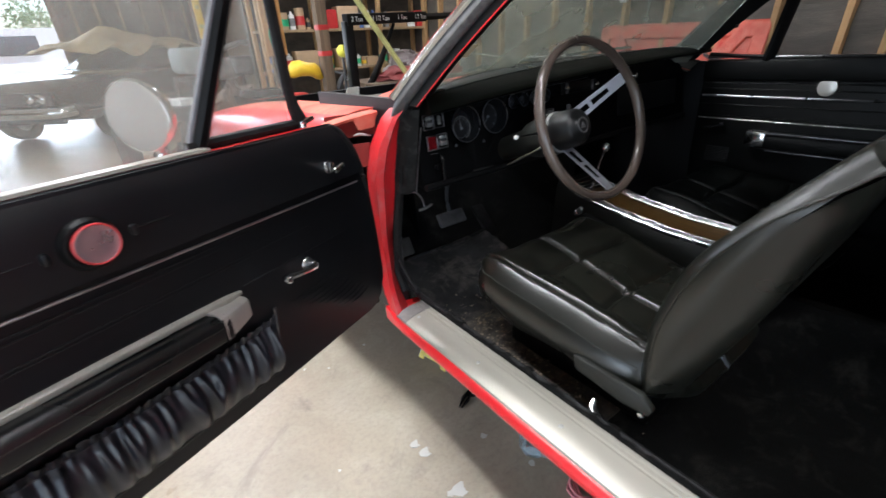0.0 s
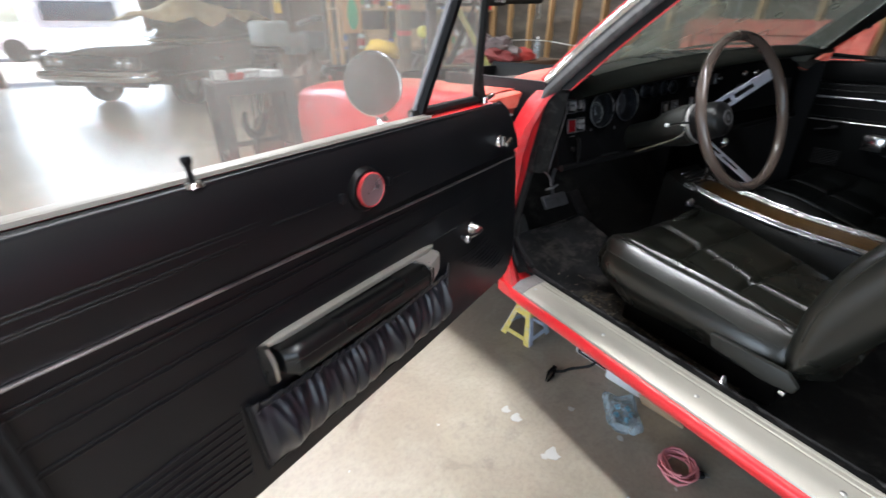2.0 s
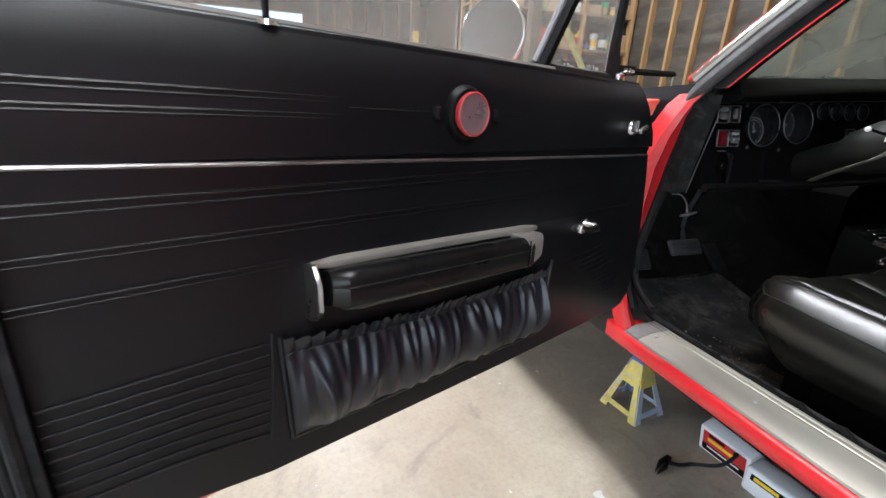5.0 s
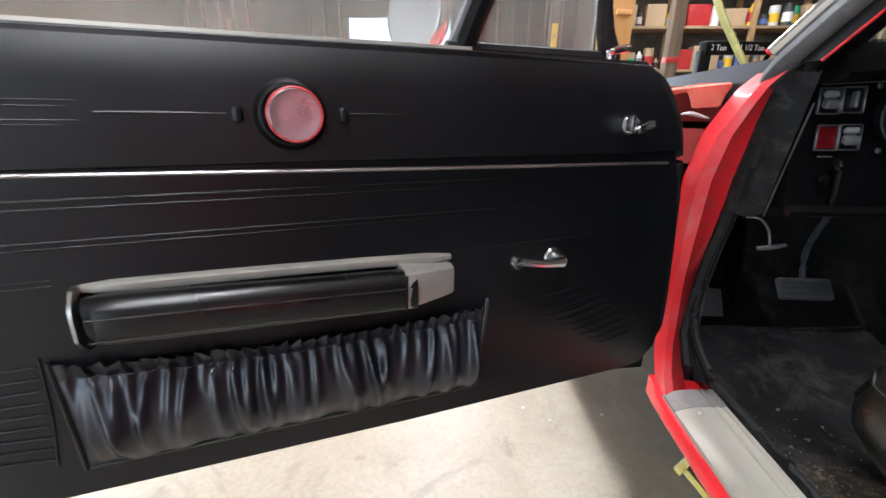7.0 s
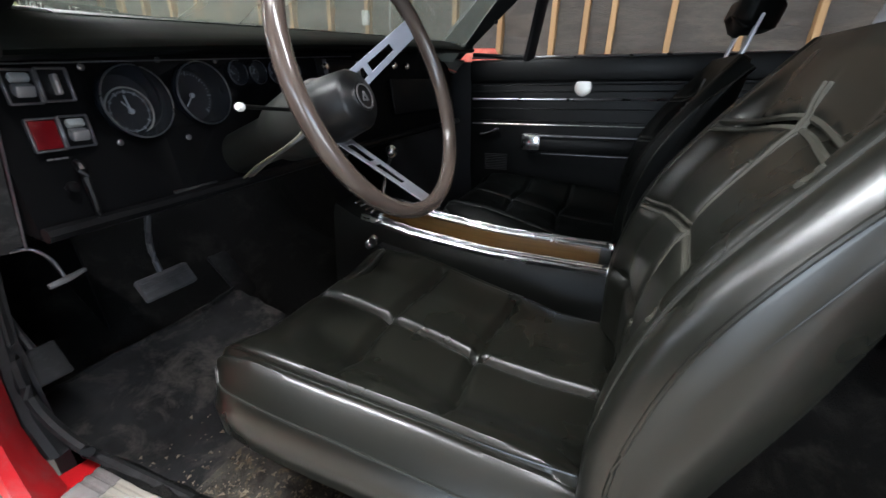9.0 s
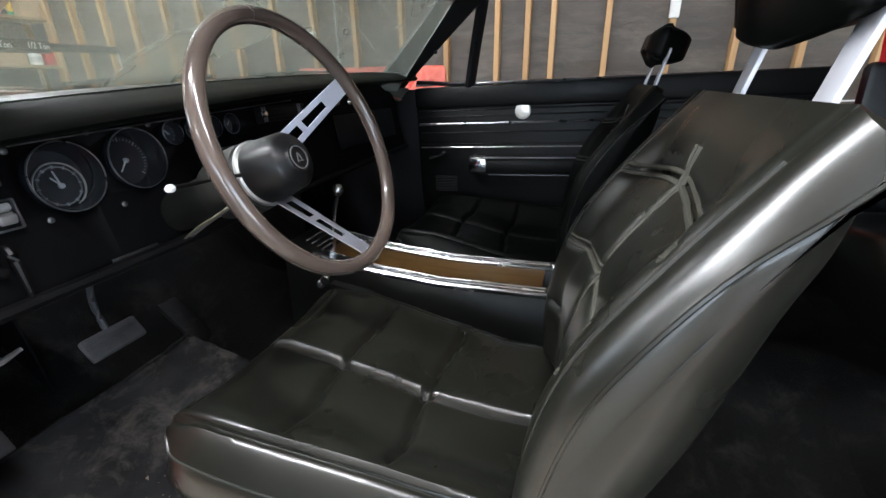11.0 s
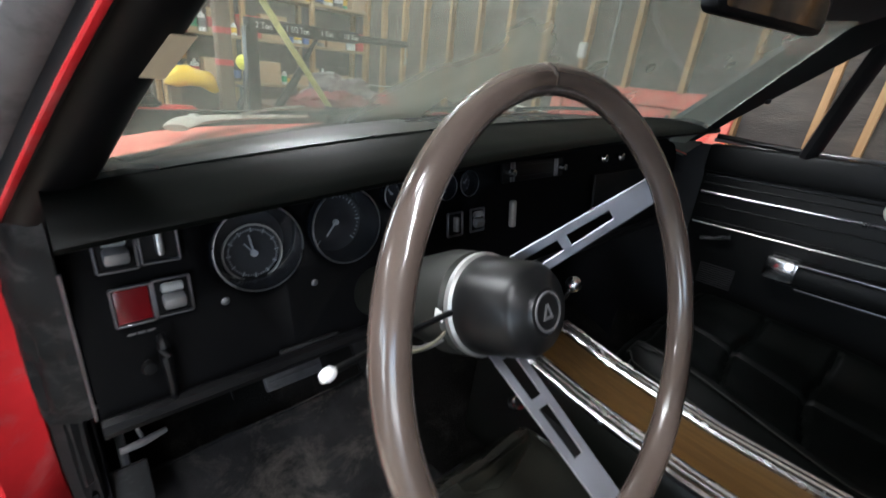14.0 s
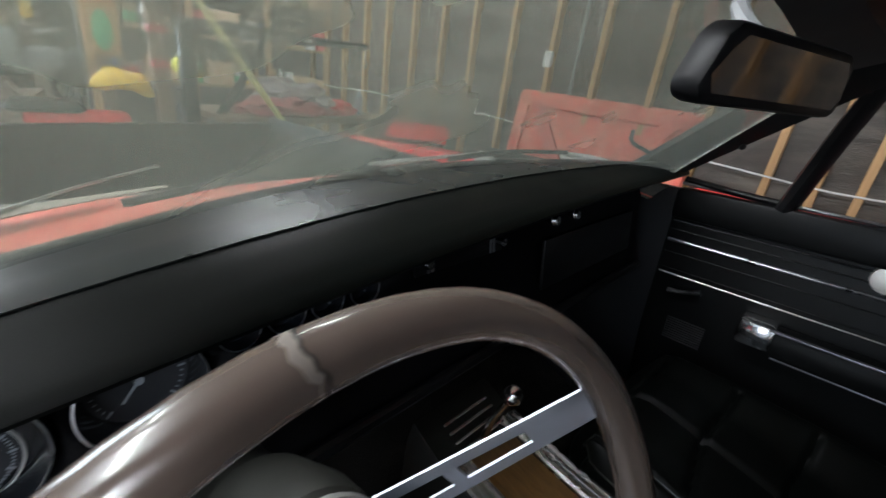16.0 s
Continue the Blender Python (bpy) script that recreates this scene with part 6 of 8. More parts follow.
# inside mirror and sun visors
ms = sub("rear_view_mirror", "black-framed inside mirror")
MM = facing((-0.038, -0.02, 1.421), (-0.28, -1, -0.10))
shape = lambda g: [(x, y) for x, y in ((-0.104 + g, -0.027 + g), (0.104 - g, -0.027 + g), (0.112 - g, -0.018 + g), (0.104 - g, 0.018 - g), (0.094 - g, 0.026 - g), (-0.086 + g, 0.026 - g), (-0.098 + g, 0.017 - g), (-0.112 + g, -0.016 + g))]
part("mirror_housing", prism(shape(0.0), 0.024, MM @ pose(0, 0, -0.018), 0.006), BLACK, ms)
part("mirror_glass", prism(shape(0.008), 0.002, MM @ pose(0, 0, 0.0045)), plain("smoky_mirror", (0.16, 0.145, 0.135), 0.06, 1.0, 0.1, 30, 150, 0.01), ms)
part("mirror_arm", tube([(-0.03, 0.0, 1.44), (-0.01, 0.03, 1.475), (0.0, 0.02, 1.51)], [0.009, 0.007, 0.012], 8, 3), GREY, ms)
for x in (-0.30, 0.31):
    part("sun_visor", box(0.44, 0.16, 0.022, pose(x, -0.075, 1.512, 8, 0, 0), 0.010, 3), PAD, car, "black sun visor folded up")

# ---------------------------------------------------------------- front end: cowl, wings, engine bay
cowl = sub("cowl", "dusty red cowl panel with wipers")
crow, grow = [], []
for x in np.linspace(-0.715, 0.725, 21):
    e = abs(x / 0.72)
    b2 = 0.235 * e ** 2.2
    yn, yf = 0.502 - b2 * 0.95, 0.595 - 0.05 * e ** 2
    zd = 0.045 * e ** 7
    crow.append([Vector((x, yn, 1.213 - zd)), Vector((x, yn + 0.012, 1.219 - zd)), Vector((x, (yn + yf) / 2, 1.224 - zd)), Vector((x, yf, 1.216 - zd)), Vector((x, yf + 0.012, 1.19 - zd))])
    grow.append([Vector((x, 0.480 - b2, 1.206)), Vector((x, 0.484 - b2, 1.226 - 0.6 * zd)), Vector((x, 0.494 - b2, 1.228 - 0.6 * zd)), Vector((x, yn + 0.006, 1.222 - zd)), Vector((x, yn + 0.010, 1.205 - zd))])
part("cowl_panel", sheet(crow, 0.004), RED_DUSTY, cowl, "dusty red cowl panel")
part("windscreen_gasket", loft(grow), plain("dusty_gasket", (0.09, 0.09, 0.078), 0.8, 0, 0.3, 14, 120, 0.3, dust=(0.20, 0.19, 0.16), dust_at=(0.45, 0.8)), cowl, "dusty grey windscreen gasket")
part("cowl_shelf", box(1.40, 0.16, 0.03, pose(0, 0.665, 1.165), 0.01), plain("dusty_black", (0.05, 0.048, 0.042), 0.8, 0, 0.3, 8, 90, 0.2, dust=(0.16, 0.15, 0.125), dust_at=(0.4, 0.75)), cowl, "dusty black cowl ledge")
part("wiper_arm", tube([(-0.575, 0.400, 1.231), (-0.560, 0.425, 1.234), (-0.540, 0.450, 1.235), (-0.483, 0.484, 1.235), (-0.413, 0.515, 1.234), (-0.32, 0.555, 1.232)], [0.014, 0.019, 0.018, 0.013, 0.009, 0.004], 8, 4, 0.30), plain("dull_beige_metal", (0.36, 0.34, 0.29), 0.5, 0.3), cowl, "silver wiper arm")
part("wiper_link", tube([(-0.476, 0.478, 1.240), (-0.40, 0.55, 1.243), (-0.31, 0.63, 1.243)], 0.0020, 6, 3), STEEL, cowl, "thin bright wiper link")
part("wiper_pivot", lathe([(0, 0.004), (0.005, 0.0035), (0.007, 0.001), (0.008, -0.002)], pose(-0.543, 0.447, 1.2395), 14), STEEL, cowl)
part("wiper_blade", tube([(-0.385, 0.452, 1.243), (-0.22, 0.470, 1.256), (-0.05, 0.452, 1.258)], 0.005, 6, 4), RUBBER, cowl, "black wiper blade")
part("wiper_blade", tube([(0.12, 0.462, 1.262), (0.30, 0.455, 1.270), (0.45, 0.40, 1.272)], 0.005, 6, 4), RUBBER, cowl, "black wiper blade")
part("wiper_arm", tube([(0.02, 0.57, 1.235), (0.12, 0.53, 1.25), (0.30, 0.46, 1.272)], [0.014, 0.009, 0.004], 8, 4, 0.5), STEEL, cowl)
for s in (-1, 1):
    rows = []
    for y, zt, w in ((0.458, 1.1715, 0.868), (0.55, 1.169, 0.885), (0.7, 1.165, 0.90), (0.95, 1.158, 0.918), (1.2, 1.15, 0.93), (1.7, 1.12, 0.94), (2.2, 1.07, 0.93), (2.55, 1.02, 0.90)):
        prof = smooth_path([(s * x + 0.005, y, z) for x, z in ((0.685, zt - 0.05), (0.69, zt - 0.005), (0.72, zt), (0.80, zt - 0.004), (w - 0.03, zt - 0.03), (w, zt - 0.10), (w + 0.015, zt - 0.25), (w, zt - 0.42), (w - 0.05, zt - 0.60))], 4)
        rows.append(prof)
    wing = part("wing", sheet([r[:15] for r in rows], 0.004), RED_DUSTY if s < 0 else RED, car, "dusty red front wing" if s < 0 else "red front wing")
    part("wing_side", sheet([r[14:] for r in rows], 0.004), RED, wing)
    part("inner_wing", sheet([[Vector((s * 0.69 + 0.005, y, 1.12)), Vector((s * 0.66 + 0.005, y, 1.0)), Vector((s * 0.50, y, 0.85)), Vector((s * 0.48, y, 0.5))] for y in (0.66, 1.2, 1.8, 2.45)], 0.004), BLACK, car, "black inner wing")
part("firewall", box(1.36, 0.02, 0.5, pose(0, 0.84, 0.86), 0.004), BLACK, car, "black bulkhead")
rs = bmesh.new()
loft([[Vector((x, y, z)) for y, z in ((2.395, 0.50), (2.395, zt - 0.004), (2.40, zt), (2.44, zt), (2.445, zt - 0.004), (2.445, 0.50))] for x, zt in ((-0.71, 1.021), (-0.60, 1.024), (-0.575, 1.034), (-0.53, 1.068), (-0.50, 1.075), (0.0, 1.083), (0.71, 1.092))], bm=rs)
part("radiator_support", rs, BLACK, car, "black radiator support panel")
part("bay_floor", box(1.2, 1.7, 0.05, pose(0, 1.6, 0.50), 0.01), DARK, car)
part("hood_hinge", loft([[Vector((x, y, z)) for x, y in ((-0.626 - k, 0.852), (-0.578 - k * 0.3, 0.848), (-0.578 - k * 0.3, 0.856), (-0.626 - k, 0.860))] for z, k in ((1.10, 0.002), (1.14, 0.001), (1.18, 0.0), (1.198, -0.003), (1.203, -0.008))]), plain("pale_bracket_paint", (0.40, 0.40, 0.36), 0.6, 0.1, 0.2, 14, 140, 0.1), car, "pale bonnet hinge bracket")
part("hood_hinge", box(0.03, 0.16, 0.10, pose(0.655, 0.76, 1.13, 15, 0, 0), 0.006), STEEL, car, "bare steel bonnet hinge")

# paper tag in the windscreen corner, scuffed post foot, primer edge of the wing
t1, t2, td = Vector((-0.610, 0.132, 1.316)), Vector((-0.626, 0.156, 1.290)), Vector((-0.045, 0.028, 0.000))
tn = (t2 - t1).cross(td).normalized() * 0.0012
part("paper_tag", loft([[t1, t2, t2 + td, t1 + td], [t1 + tn, t2 + tn, t2 + td + tn, t1 + td + tn]]), plain("brown_paper", (0.36, 0.29, 0.19), 0.8), car, "brown paper tag in the windscreen corner")
lip = []
for k in range(25):
    q = k / 24
    x, z = -0.900 + 0.150 * q, 1.146 + 0.020 * q ** 0.7
    deep = 0.007 + 0.030 * ease((q - 0.50) / 0.10) * ease((1.0 - q) / 0.10) + 0.003 * noise.noise(Vector((q * 12, 1.0, 4.0)))
    lip.append([Vector((x, 0.440, z + 0.004)), Vector((x, 0.408, z + 0.003)), Vector((x, 0.400, z)), Vector((x, 0.400, z - deep * 0.5)), Vector((x, 0.403, z - deep))])
part("wing_rear_flange", sheet(lip, 0.003), RED_DUSTY, car, "dusty red rear lip of the wing", angle=60)
part("wing_inner_face", sheet([[Vector((x, 0.452 + 0.02 * abs(x + 0.80), z)) for z in (1.164, 1.14, 1.12, 1.100)] for x in np.linspace(-0.885, -0.735, 9)], 0.003), SHADED_RED, car, "red inner face of the wing, darkened for shade")
part("wing_edge", tube([(-0.831, 0.400, 1.113), (-0.815, 0.400, 1.115), (-0.798, 0.400, 1.111), (-0.780, 0.400, 1.106)], [0.002, 0.0055, 0.0050, 0.002], 8, 5, 0.7), OFFWHITE, car, "chipped white primer on the wing's edge")
# dirt in the driver's footwell
rg4 = random.Random(8)
patch = []
for i in range(31):
    row = []
    for j in range(19):
        x, y = -0.69 + 0.50 * j / 18, -0.14 + 0.765 * i / 30
        zf = float(np.interp(y, [q[0] for q in prof_floor], [q[1] for q in prof_floor]))
        x += 0.012 * noise.noise(Vector((x * 30, y * 30, 1)))
        row.append(Vector((x, y - (0.03 if y > 0.6 else 0), zf + 0.024 + 0.16 * math.exp(-((x - 0.05) / 0.16) ** 2) + 0.007 * noise.noise(Vector((x * 22, y * 22, 3))))))
    patch.append(row)
part("footwell_carpet", sheet(patch, 0.004), FOOT_CARPET, car, "dusty worn carpet in the driver's footwell")
crumbs = bmesh.new()
for k in range(900):
    x, y = rg4.triangular(-0.71, -0.44, -0.66), rg4.gauss(0.02, 0.15)
    r = rg4.choice((0.001, 0.0013, 0.0016, 0.002, 0.0026, 0.004))
    m = pose(x, y, 0.492 + r * 0.4 + 0.16 * math.exp(-((x - 0.05) / 0.16) ** 2) + 0.014, rg4.uniform(-40, 40), rg4.uniform(-40, 40), rg4.uniform(0, 180))
    q = [crumbs.verts.new(m @ Vector((r * a * rg4.uniform(0.5, 1.5), r * b2 * rg4.uniform(0.6, 2.2), r * c * rg4.uniform(0.3, 0.8)))) for a, b2, c in ((1, 0, -1), (-0.6, 0.9, -1), (-0.6, -0.9, -1), (0.1, 0, 1))]
    for t3 in ((0, 1, 2), (0, 3, 1), (1, 3, 2), (2, 3, 0)):
        crumbs.faces.new([q[i] for i in t3])
tagged(part("floor_grit", crumbs, plain("grit", (0.16, 0.13, 0.095), 0.9, 0, 0.6, 60, 300, 0.2), car), "crumbs of grit, leaf and paint on the carpet", kind="stuff")
dirt = []
for i in range(41):
    row = []
    for j in range(21):
        x, y = -0.695 + 0.235 * j / 20, -0.30 + 0.52 * i / 40
        e = min(1.0, min(j, 20 - j) / 4, min(i, 40 - i) / 6)
        zf = float(np.interp(y, [q[0] for q in prof_floor], [q[1] for q in prof_floor]))
        h = noise.noise(Vector((x * 16, y * 16, 2))) + 0.6 * noise.noise(Vector((x * 45, y * 45, 6)))
        row.append(Vector((x + 0.02 * noise.noise(Vector((y * 14, x * 14, 0))), y, zf + 0.030 + e * (0.006 + 0.009 * h) + 0.16 * math.exp(-((x - 0.05) / 0.16) ** 2))))
    dirt.append(row)
part("floor_dirt", sheet(dirt, 0.003), plain("dry_floor_dirt", (0.055, 0.050, 0.044), 0.95, 0, 0.6, 26, 260, 0.9, 0.004, dust=(0.16, 0.12, 0.075), dust_at=(0.53, 0.70), spec=0.1), car, "dry brown dirt and leaf litter on the carpet")
part("scuff_corner", loft([[Vector((x, y, z + 0.0012)) for x, z in sc] for y in (0.258, 0.28, 0.3105)]), plain("grimy_steel", (0.17, 0.16, 0.155), 0.5, 0.45, 0.3, 18, 200, 0.1, dust=(0.26, 0.245, 0.23), dust_at=(0.52, 0.75)), car, "grimy steel corner of the scuff plate")

# ---------------------------------------------------------------- under and beside the car
FADED = plain("faded_yellow_enamel", (0.60, 0.47, 0.10), 0.5, 0, 0.25, 25, 120, 0.08, dust=(0.5, 0.5, 0.5), dust_at=(0.52, 0.7))


def jack_stand(x, y, turn, height):
    js = thing("jack_stand", "worn blue and yellow steel jack stand under the sill", "jack stand", pose(x, y, 0, 0, 0, turn), "jack stands")
    pale = plain("pale_blue_enamel", (0.42, 0.47, 0.56), 0.5, 0, 0.15, 18, 120, 0.08)
    for k in range(4):
        # one pressed side: two legs, a foot rail and a shoulder plate round an opening
        m = pose(0, 0, 0, 0, 0, 90 * k) @ pose(0, -0.082, 0, 0, 0, 0) @ Matrix.Rotation(radians(-15.5), 4, "X") @ pose(0, 0, 0, 90, 0, 0)
        paint = FADED if k == 3 else pale
        b = bmesh.new()
        for s in (-1, 1):
            prism([(s * 0.082, 0.0), (s * 0.052, 0.0), (s * 0.026, 0.135), (s * 0.045, 0.135)][::s], 0.004, m, bm=b)
        prism([(-0.056, 0.018), (0.056, 0.018), (0.052, 0.038), (-0.052, 0.038)], 0.004, m, bm=b)
        part("side_frame", b, paint, js)
        part("shoulder", prism([(-0.0455, 0.132), (0.0455, 0.132), (0.030, 0.225), (-0.030, 0.225)], 0.005, m, 0.001), FADED if k in (3, 0) else BLUE, js)
    part("collar", box(0.052, 0.052, 0.06, pose(0, 0, 0.235), 0.006), BLUE, js, "blue painted collar")
    part("post", box(0.030, 0.030, height - 0.21, pose(0, 0, (height + 0.19) / 2), 0.004), STEEL, js)
    part("saddle", prism([(-0.045, 0), (0.045, 0), (0.045, 0.035), (0.030, 0.012), (-0.030, 0.012), (-0.045, 0.035)], 0.035, pose(0, 0.0175, height - 0.014, 90, 0, 0), 0.002), STEEL, js)
    return js


jack_stand(-0.435, 0.625, 12, 0.465)
jack_stand(0.52, 0.60, -8, 0.465)
jack_stand(-0.45, -1.05, 5, 0.515)
jack_stand(0.50, -1.05, 0, 0.515)

box1 = thing("battery_charger_box", "white carton with a red and black label on the floor", "box", pose(-0.292, 0.315, 0.055, 12, 0, -82))
part("carton", box(0.17, 0.075, 0.11, None, 0.003), WHITE, box1)
part("red_label", box(0.145, 0.001, 0.085, pose(0, -0.0382, 0.0)), plain("label_red", (0.50, 0.03, 0.03), 0.4), box1, "red printed label")
part("black_label", box(0.145, 0.001, 0.028, pose(0, -0.0392, -0.026)), BLACK, box1)
part("label_bar", box(0.09, 0.001, 0.014, pose(-0.01, -0.0392, 0.012)), YELLOW, box1)
part("label_bar", box(0.055, 0.001, 0.012, pose(-0.025, -0.0392, 0.032)), BLACK, box1)
part("label_bar", box(0.11, 0.001, 0.006, pose(0.0, -0.0402, -0.02)), WHITE, box1)
box2 = thing("white_charger", "white plastic battery charger with a yellow and black label", "charger", pose(-0.292, 0.150, 0.045, 0, 0, -80))
part("case", box(0.16, 0.085, 0.09, None, 0.012, 3), WHITE, box2)
part("label_bar", box(0.10, 0.001, 0.022, pose(-0.01, -0.0432, 0.018)), BLACK, box2)
part("label_bar", box(0.07, 0.001, 0.012, pose(-0.015, -0.0442, 0.018)), YELLOW, box2)
tagged(link_bm("charger_lead", tube([(-0.335, 0.27, 0.08), (-0.36, 0.25, 0.10), (-0.40, 0.26, 0.06), (-0.44, 0.32, 0.014), (-0.48, 0.33, 0.010), (-0.52, 0.35, 0.012)], 0.006, 8, 5), RUBBER), "black charger lead with a clamp on the floor", "cable")
cl = thing("battery_clamp", "black battery clamp lying on the concrete", "clamp", pose(-0.535, 0.345, 0.012, 0, 0, 25))
for s in (-1, 1):
    part("jaw", prism([(-0.05, 0), (0.0, 0.012 * s), (0.05, 0.004 * s), (0.05, -0.004 * s), (0, 0.002 * s)], 0.016, pose(0, 0.004 * s, -0.010), 0.001), BLACK, cl)
cb = thing("cardboard_flap", "torn brown cardboard carton under the sill", "box", pose(-0.27, -0.02, 0.05, 0, 0, -80))
part("carton", box(0.16, 0.10, 0.095, None, 0.003), CARD, cb)
part("flap", box(0.16, 0.09, 0.003, pose(0, -0.085, 0.01, -55, 0, 0), 0.001), CARD, cb)
bag = pillow(-0.085, 0.085, -0.055, 0.055, lambda x, y: 0.028 + 0.012 * math.cos(x * 38) * math.cos(y * 50), 0.001, 14, 0.05, 0.01)
bob = tagged(link_bm("plastic_bag", lumpy(bag, 0.008, 26), CLEAR_BAG), "clear crumpled plastic bag with blue fittings on the floor", "bag")
bob.matrix_world = pose(-0.44, 0.055, 0.004, 0, 0, 50)
for k in range(5):
    f = link_bm("blue_fitting", lathe([(0.006, 0), (0.011, 0.002), (0.011, 0.012), (0.006, 0.014)], pose(-0.44 + 0.03 * math.cos(k * 1.4), 0.055 + 0.03 * math.sin(k * 1.4), 0.004, 20 * k, 15, 0), 12), plain("teal_plastic", (0.08, 0.30, 0.42), 0.4))
    tagged(f, "small teal plastic fitting in a clear bag", "fitting", "fittings in the bag")
coil = []
for k in range(130):
    a = k * 0.42
    r = 0.052 + 0.010 * math.sin(k * 0.37) + 0.006 * math.sin(k * 1.1)
    coil.append((-0.475 + r * math.cos(a) + 0.004 * math.sin(k), -0.195 + r * math.sin(a) * 0.95, 0.007 + 0.016 * (0.5 + 0.5 * math.sin(k * 0.21)) + 0.00012 * k))
tagged(link_bm("coiled_cord", tube(coil, 0.0045, 6), PINK), "coiled pink extension cord on the concrete", "cord")
pl = thing("cord_plug", "black plug at the end of the pink cord", "plug", pose(-0.435, -0.245, 0.012, 0, 0, -40))
part("plug_body", box(0.035, 0.022, 0.020, None, 0.005), RUBBER, pl)
for s in (-1, 1):
    part("prong", box(0.016, 0.0015, 0.006, pose(0.025, 0.005 * s, 0)), STEEL, pl)

# paint chips and dropped scraps on the floor
chips = bmesh.new()
rng = random.Random(4)
for k in range(90):
    x, y = rng.uniform(-3.2, -0.5), rng.uniform(-0.9, 3.2)
    r = rng.choice((0.004, 0.006, 0.008, 0.012))
    pts = [(r * rng.uniform(0.5, 1.3) * math.cos(a), r * rng.uniform(0.5, 1.3) * math.sin(a)) for a in np.linspace(0, 5.3, 6)]
    prism(pts, 0.0012, pose(x, y, 0.0006, 0, 0, rng.uniform(0, 360)), bm=chips)
tagged(link_bm("floor_chips", chips, OFFWHITE), "pale paint chips scattered on the concrete", "debris", kind="stuff")
for x, y, r in ((-0.79, 0.064, 0.028), (-0.80, 0.249, 0.022), (-0.81, 0.30, 0.018)):
    pts = [(r * (0.8 + 0.35 * math.sin(3 * a + x * 9)) * math.cos(a), r * (1.1 + 0.3 * math.cos(2 * a)) * math.sin(a)) for a in np.linspace(0, 5.9, 14)]
    tagged(link_bm("paint_spot", prism(pts, 0.0016, pose(x, y, 0.0006)), OFFWHITE), "dried white paint spot on the concrete", "paint spot", "paint spots")

# ---------------------------------------------------------------- things in front of the car
bench = thing("work_bench", "dark wooden workbench in front of the car", "bench", pose(1.35, 3.35, 0, 0, 0, 4))
part("benchtop", box(1.5, 0.6, 0.05, pose(0, 0, 0.92), 0.006), OLDWOOD, bench)
for x in (-0.68, 0.68):
    for y in (-0.24, 0.24):
        part("leg", box(0.07, 0.07, 0.895, pose(x, y, 0.4475), 0.004), OLDWOOD, bench)
part("shelf", box(1.4, 0.52, 0.03, pose(0, 0, 0.35), 0.004), OLDWOOD, bench)


def heap(name, c, size, mat, label, category, amount, seed, n=26, rough=5.0):
    """A crumpled heap: a dome of cloth or film pushed about by noise."""
    bm = bmesh.new()
    bmesh.ops.create_uvsphere(bm, u_segments=n * 2, v_segments=n, radius=1.0)
    for v in bm.verts:
        if v.co.z < 0:
            v.co.z *= 0.15
    for v in bm.verts:
        d = noise.noise_vector(v.co * rough * 0.4 + Vector((seed, 0, 0))) * amount + noise.noise_vector(v.co * rough + Vector((0, seed, 0))) * amount * 0.5
        v.co += d * (1 if v.co.z > -0.02 else 0.3)
        v.co.z = max(v.co.z, -0.15)
        v.co = Vector((v.co.x * size[0], v.co.y * size[1], (v.co.z + 0.15) * size[2]))
    ob = link_bm(name, bm, mat, 60)
    ob.matrix_world = pose(*c)
    return tagged(ob, label, category)


heap("plastic_bag", (1.25, 3.28, 0.946), (0.34, 0.20, 0.20), plain("grey_film", (0.20, 0.17, 0.17), 0.3, 0, 0.4, 6, 60, 0.3), "crumpled grey plastic bag on the workbench", "bag", 0.35, 3.0)
heap("red_rag", (1.12, 3.16, 0.946), (0.36, 0.16, 0.11), plain("maroon_cloth", (0.22, 0.05, 0.05), 0.8, 0, 0.4, 9, 150, 0.4), "crumpled maroon shop rag on the workbench", "rag", 0.3, 8.0)
heap("red_rag", (1.58, 3.24, 0.946), (0.22, 0.15, 0.10), plain("scarlet_cloth", (0.40, 0.05, 0.04), 0.7, 0, 0.3, 9, 150, 0.4), "crumpled bright red shop rag on the workbench", "rag", 0.3, 5.0)
bt = thing("water_bottle", "clear plastic bottle on the workbench", "bottle", pose(1.86, 3.26, 0.947))
part("bottle_body", lathe([(0, 0), (0.030, 0.0), (0.033, 0.01), (0.033, 0.06), (0.030, 0.07), (0.033, 0.08), (0.033, 0.14), (0.012, 0.18), (0.012, 0.20)], None, 18), CLEAR_BAG, bt)
part("cap", lathe([(0, 0.215), (0.013, 0.214), (0.013, 0.198)], None, 14), WHITE, bt)

# shop crane
hoist = thing("shop_crane", "black folding shop crane with white capacity marks on its boom", "crane", pose(0, 0, 0))
part("boom", box(1.05, 0.07, 0.09, look((0.95, 3.24, 1.475), (2.2, 3.60, 1.51)) @ pose(0, 0, 0, 0, 90, 0) @ pose(0, 0, 0, 90, 0, 0), 0.008), BLACK, hoist)
part("boom_extension", tube([(1.40, 3.37, 1.485), (2.15, 3.585, 1.508)], 0.030, 4), BLACK, hoist)
part("mast", box(0.08, 0.08, 1.40, pose(0.47, 3.11, 0.75), 0.008), BLACK, hoist)
part("ram", tube([(0.50, 3.12, 0.75), (0.80, 3.20, 1.10), (1.02, 3.26, 1.43)], [0.032, 0.03, 0.014], 12), BLACK, hoist)
for s in (-1, 1):
    part("base_leg", tube([(0.42, 3.10 + 0.1 * s, 0.10), (1.55, 3.42 + 0.5 * s, 0.08)], 0.035, 4), BLACK, hoist)
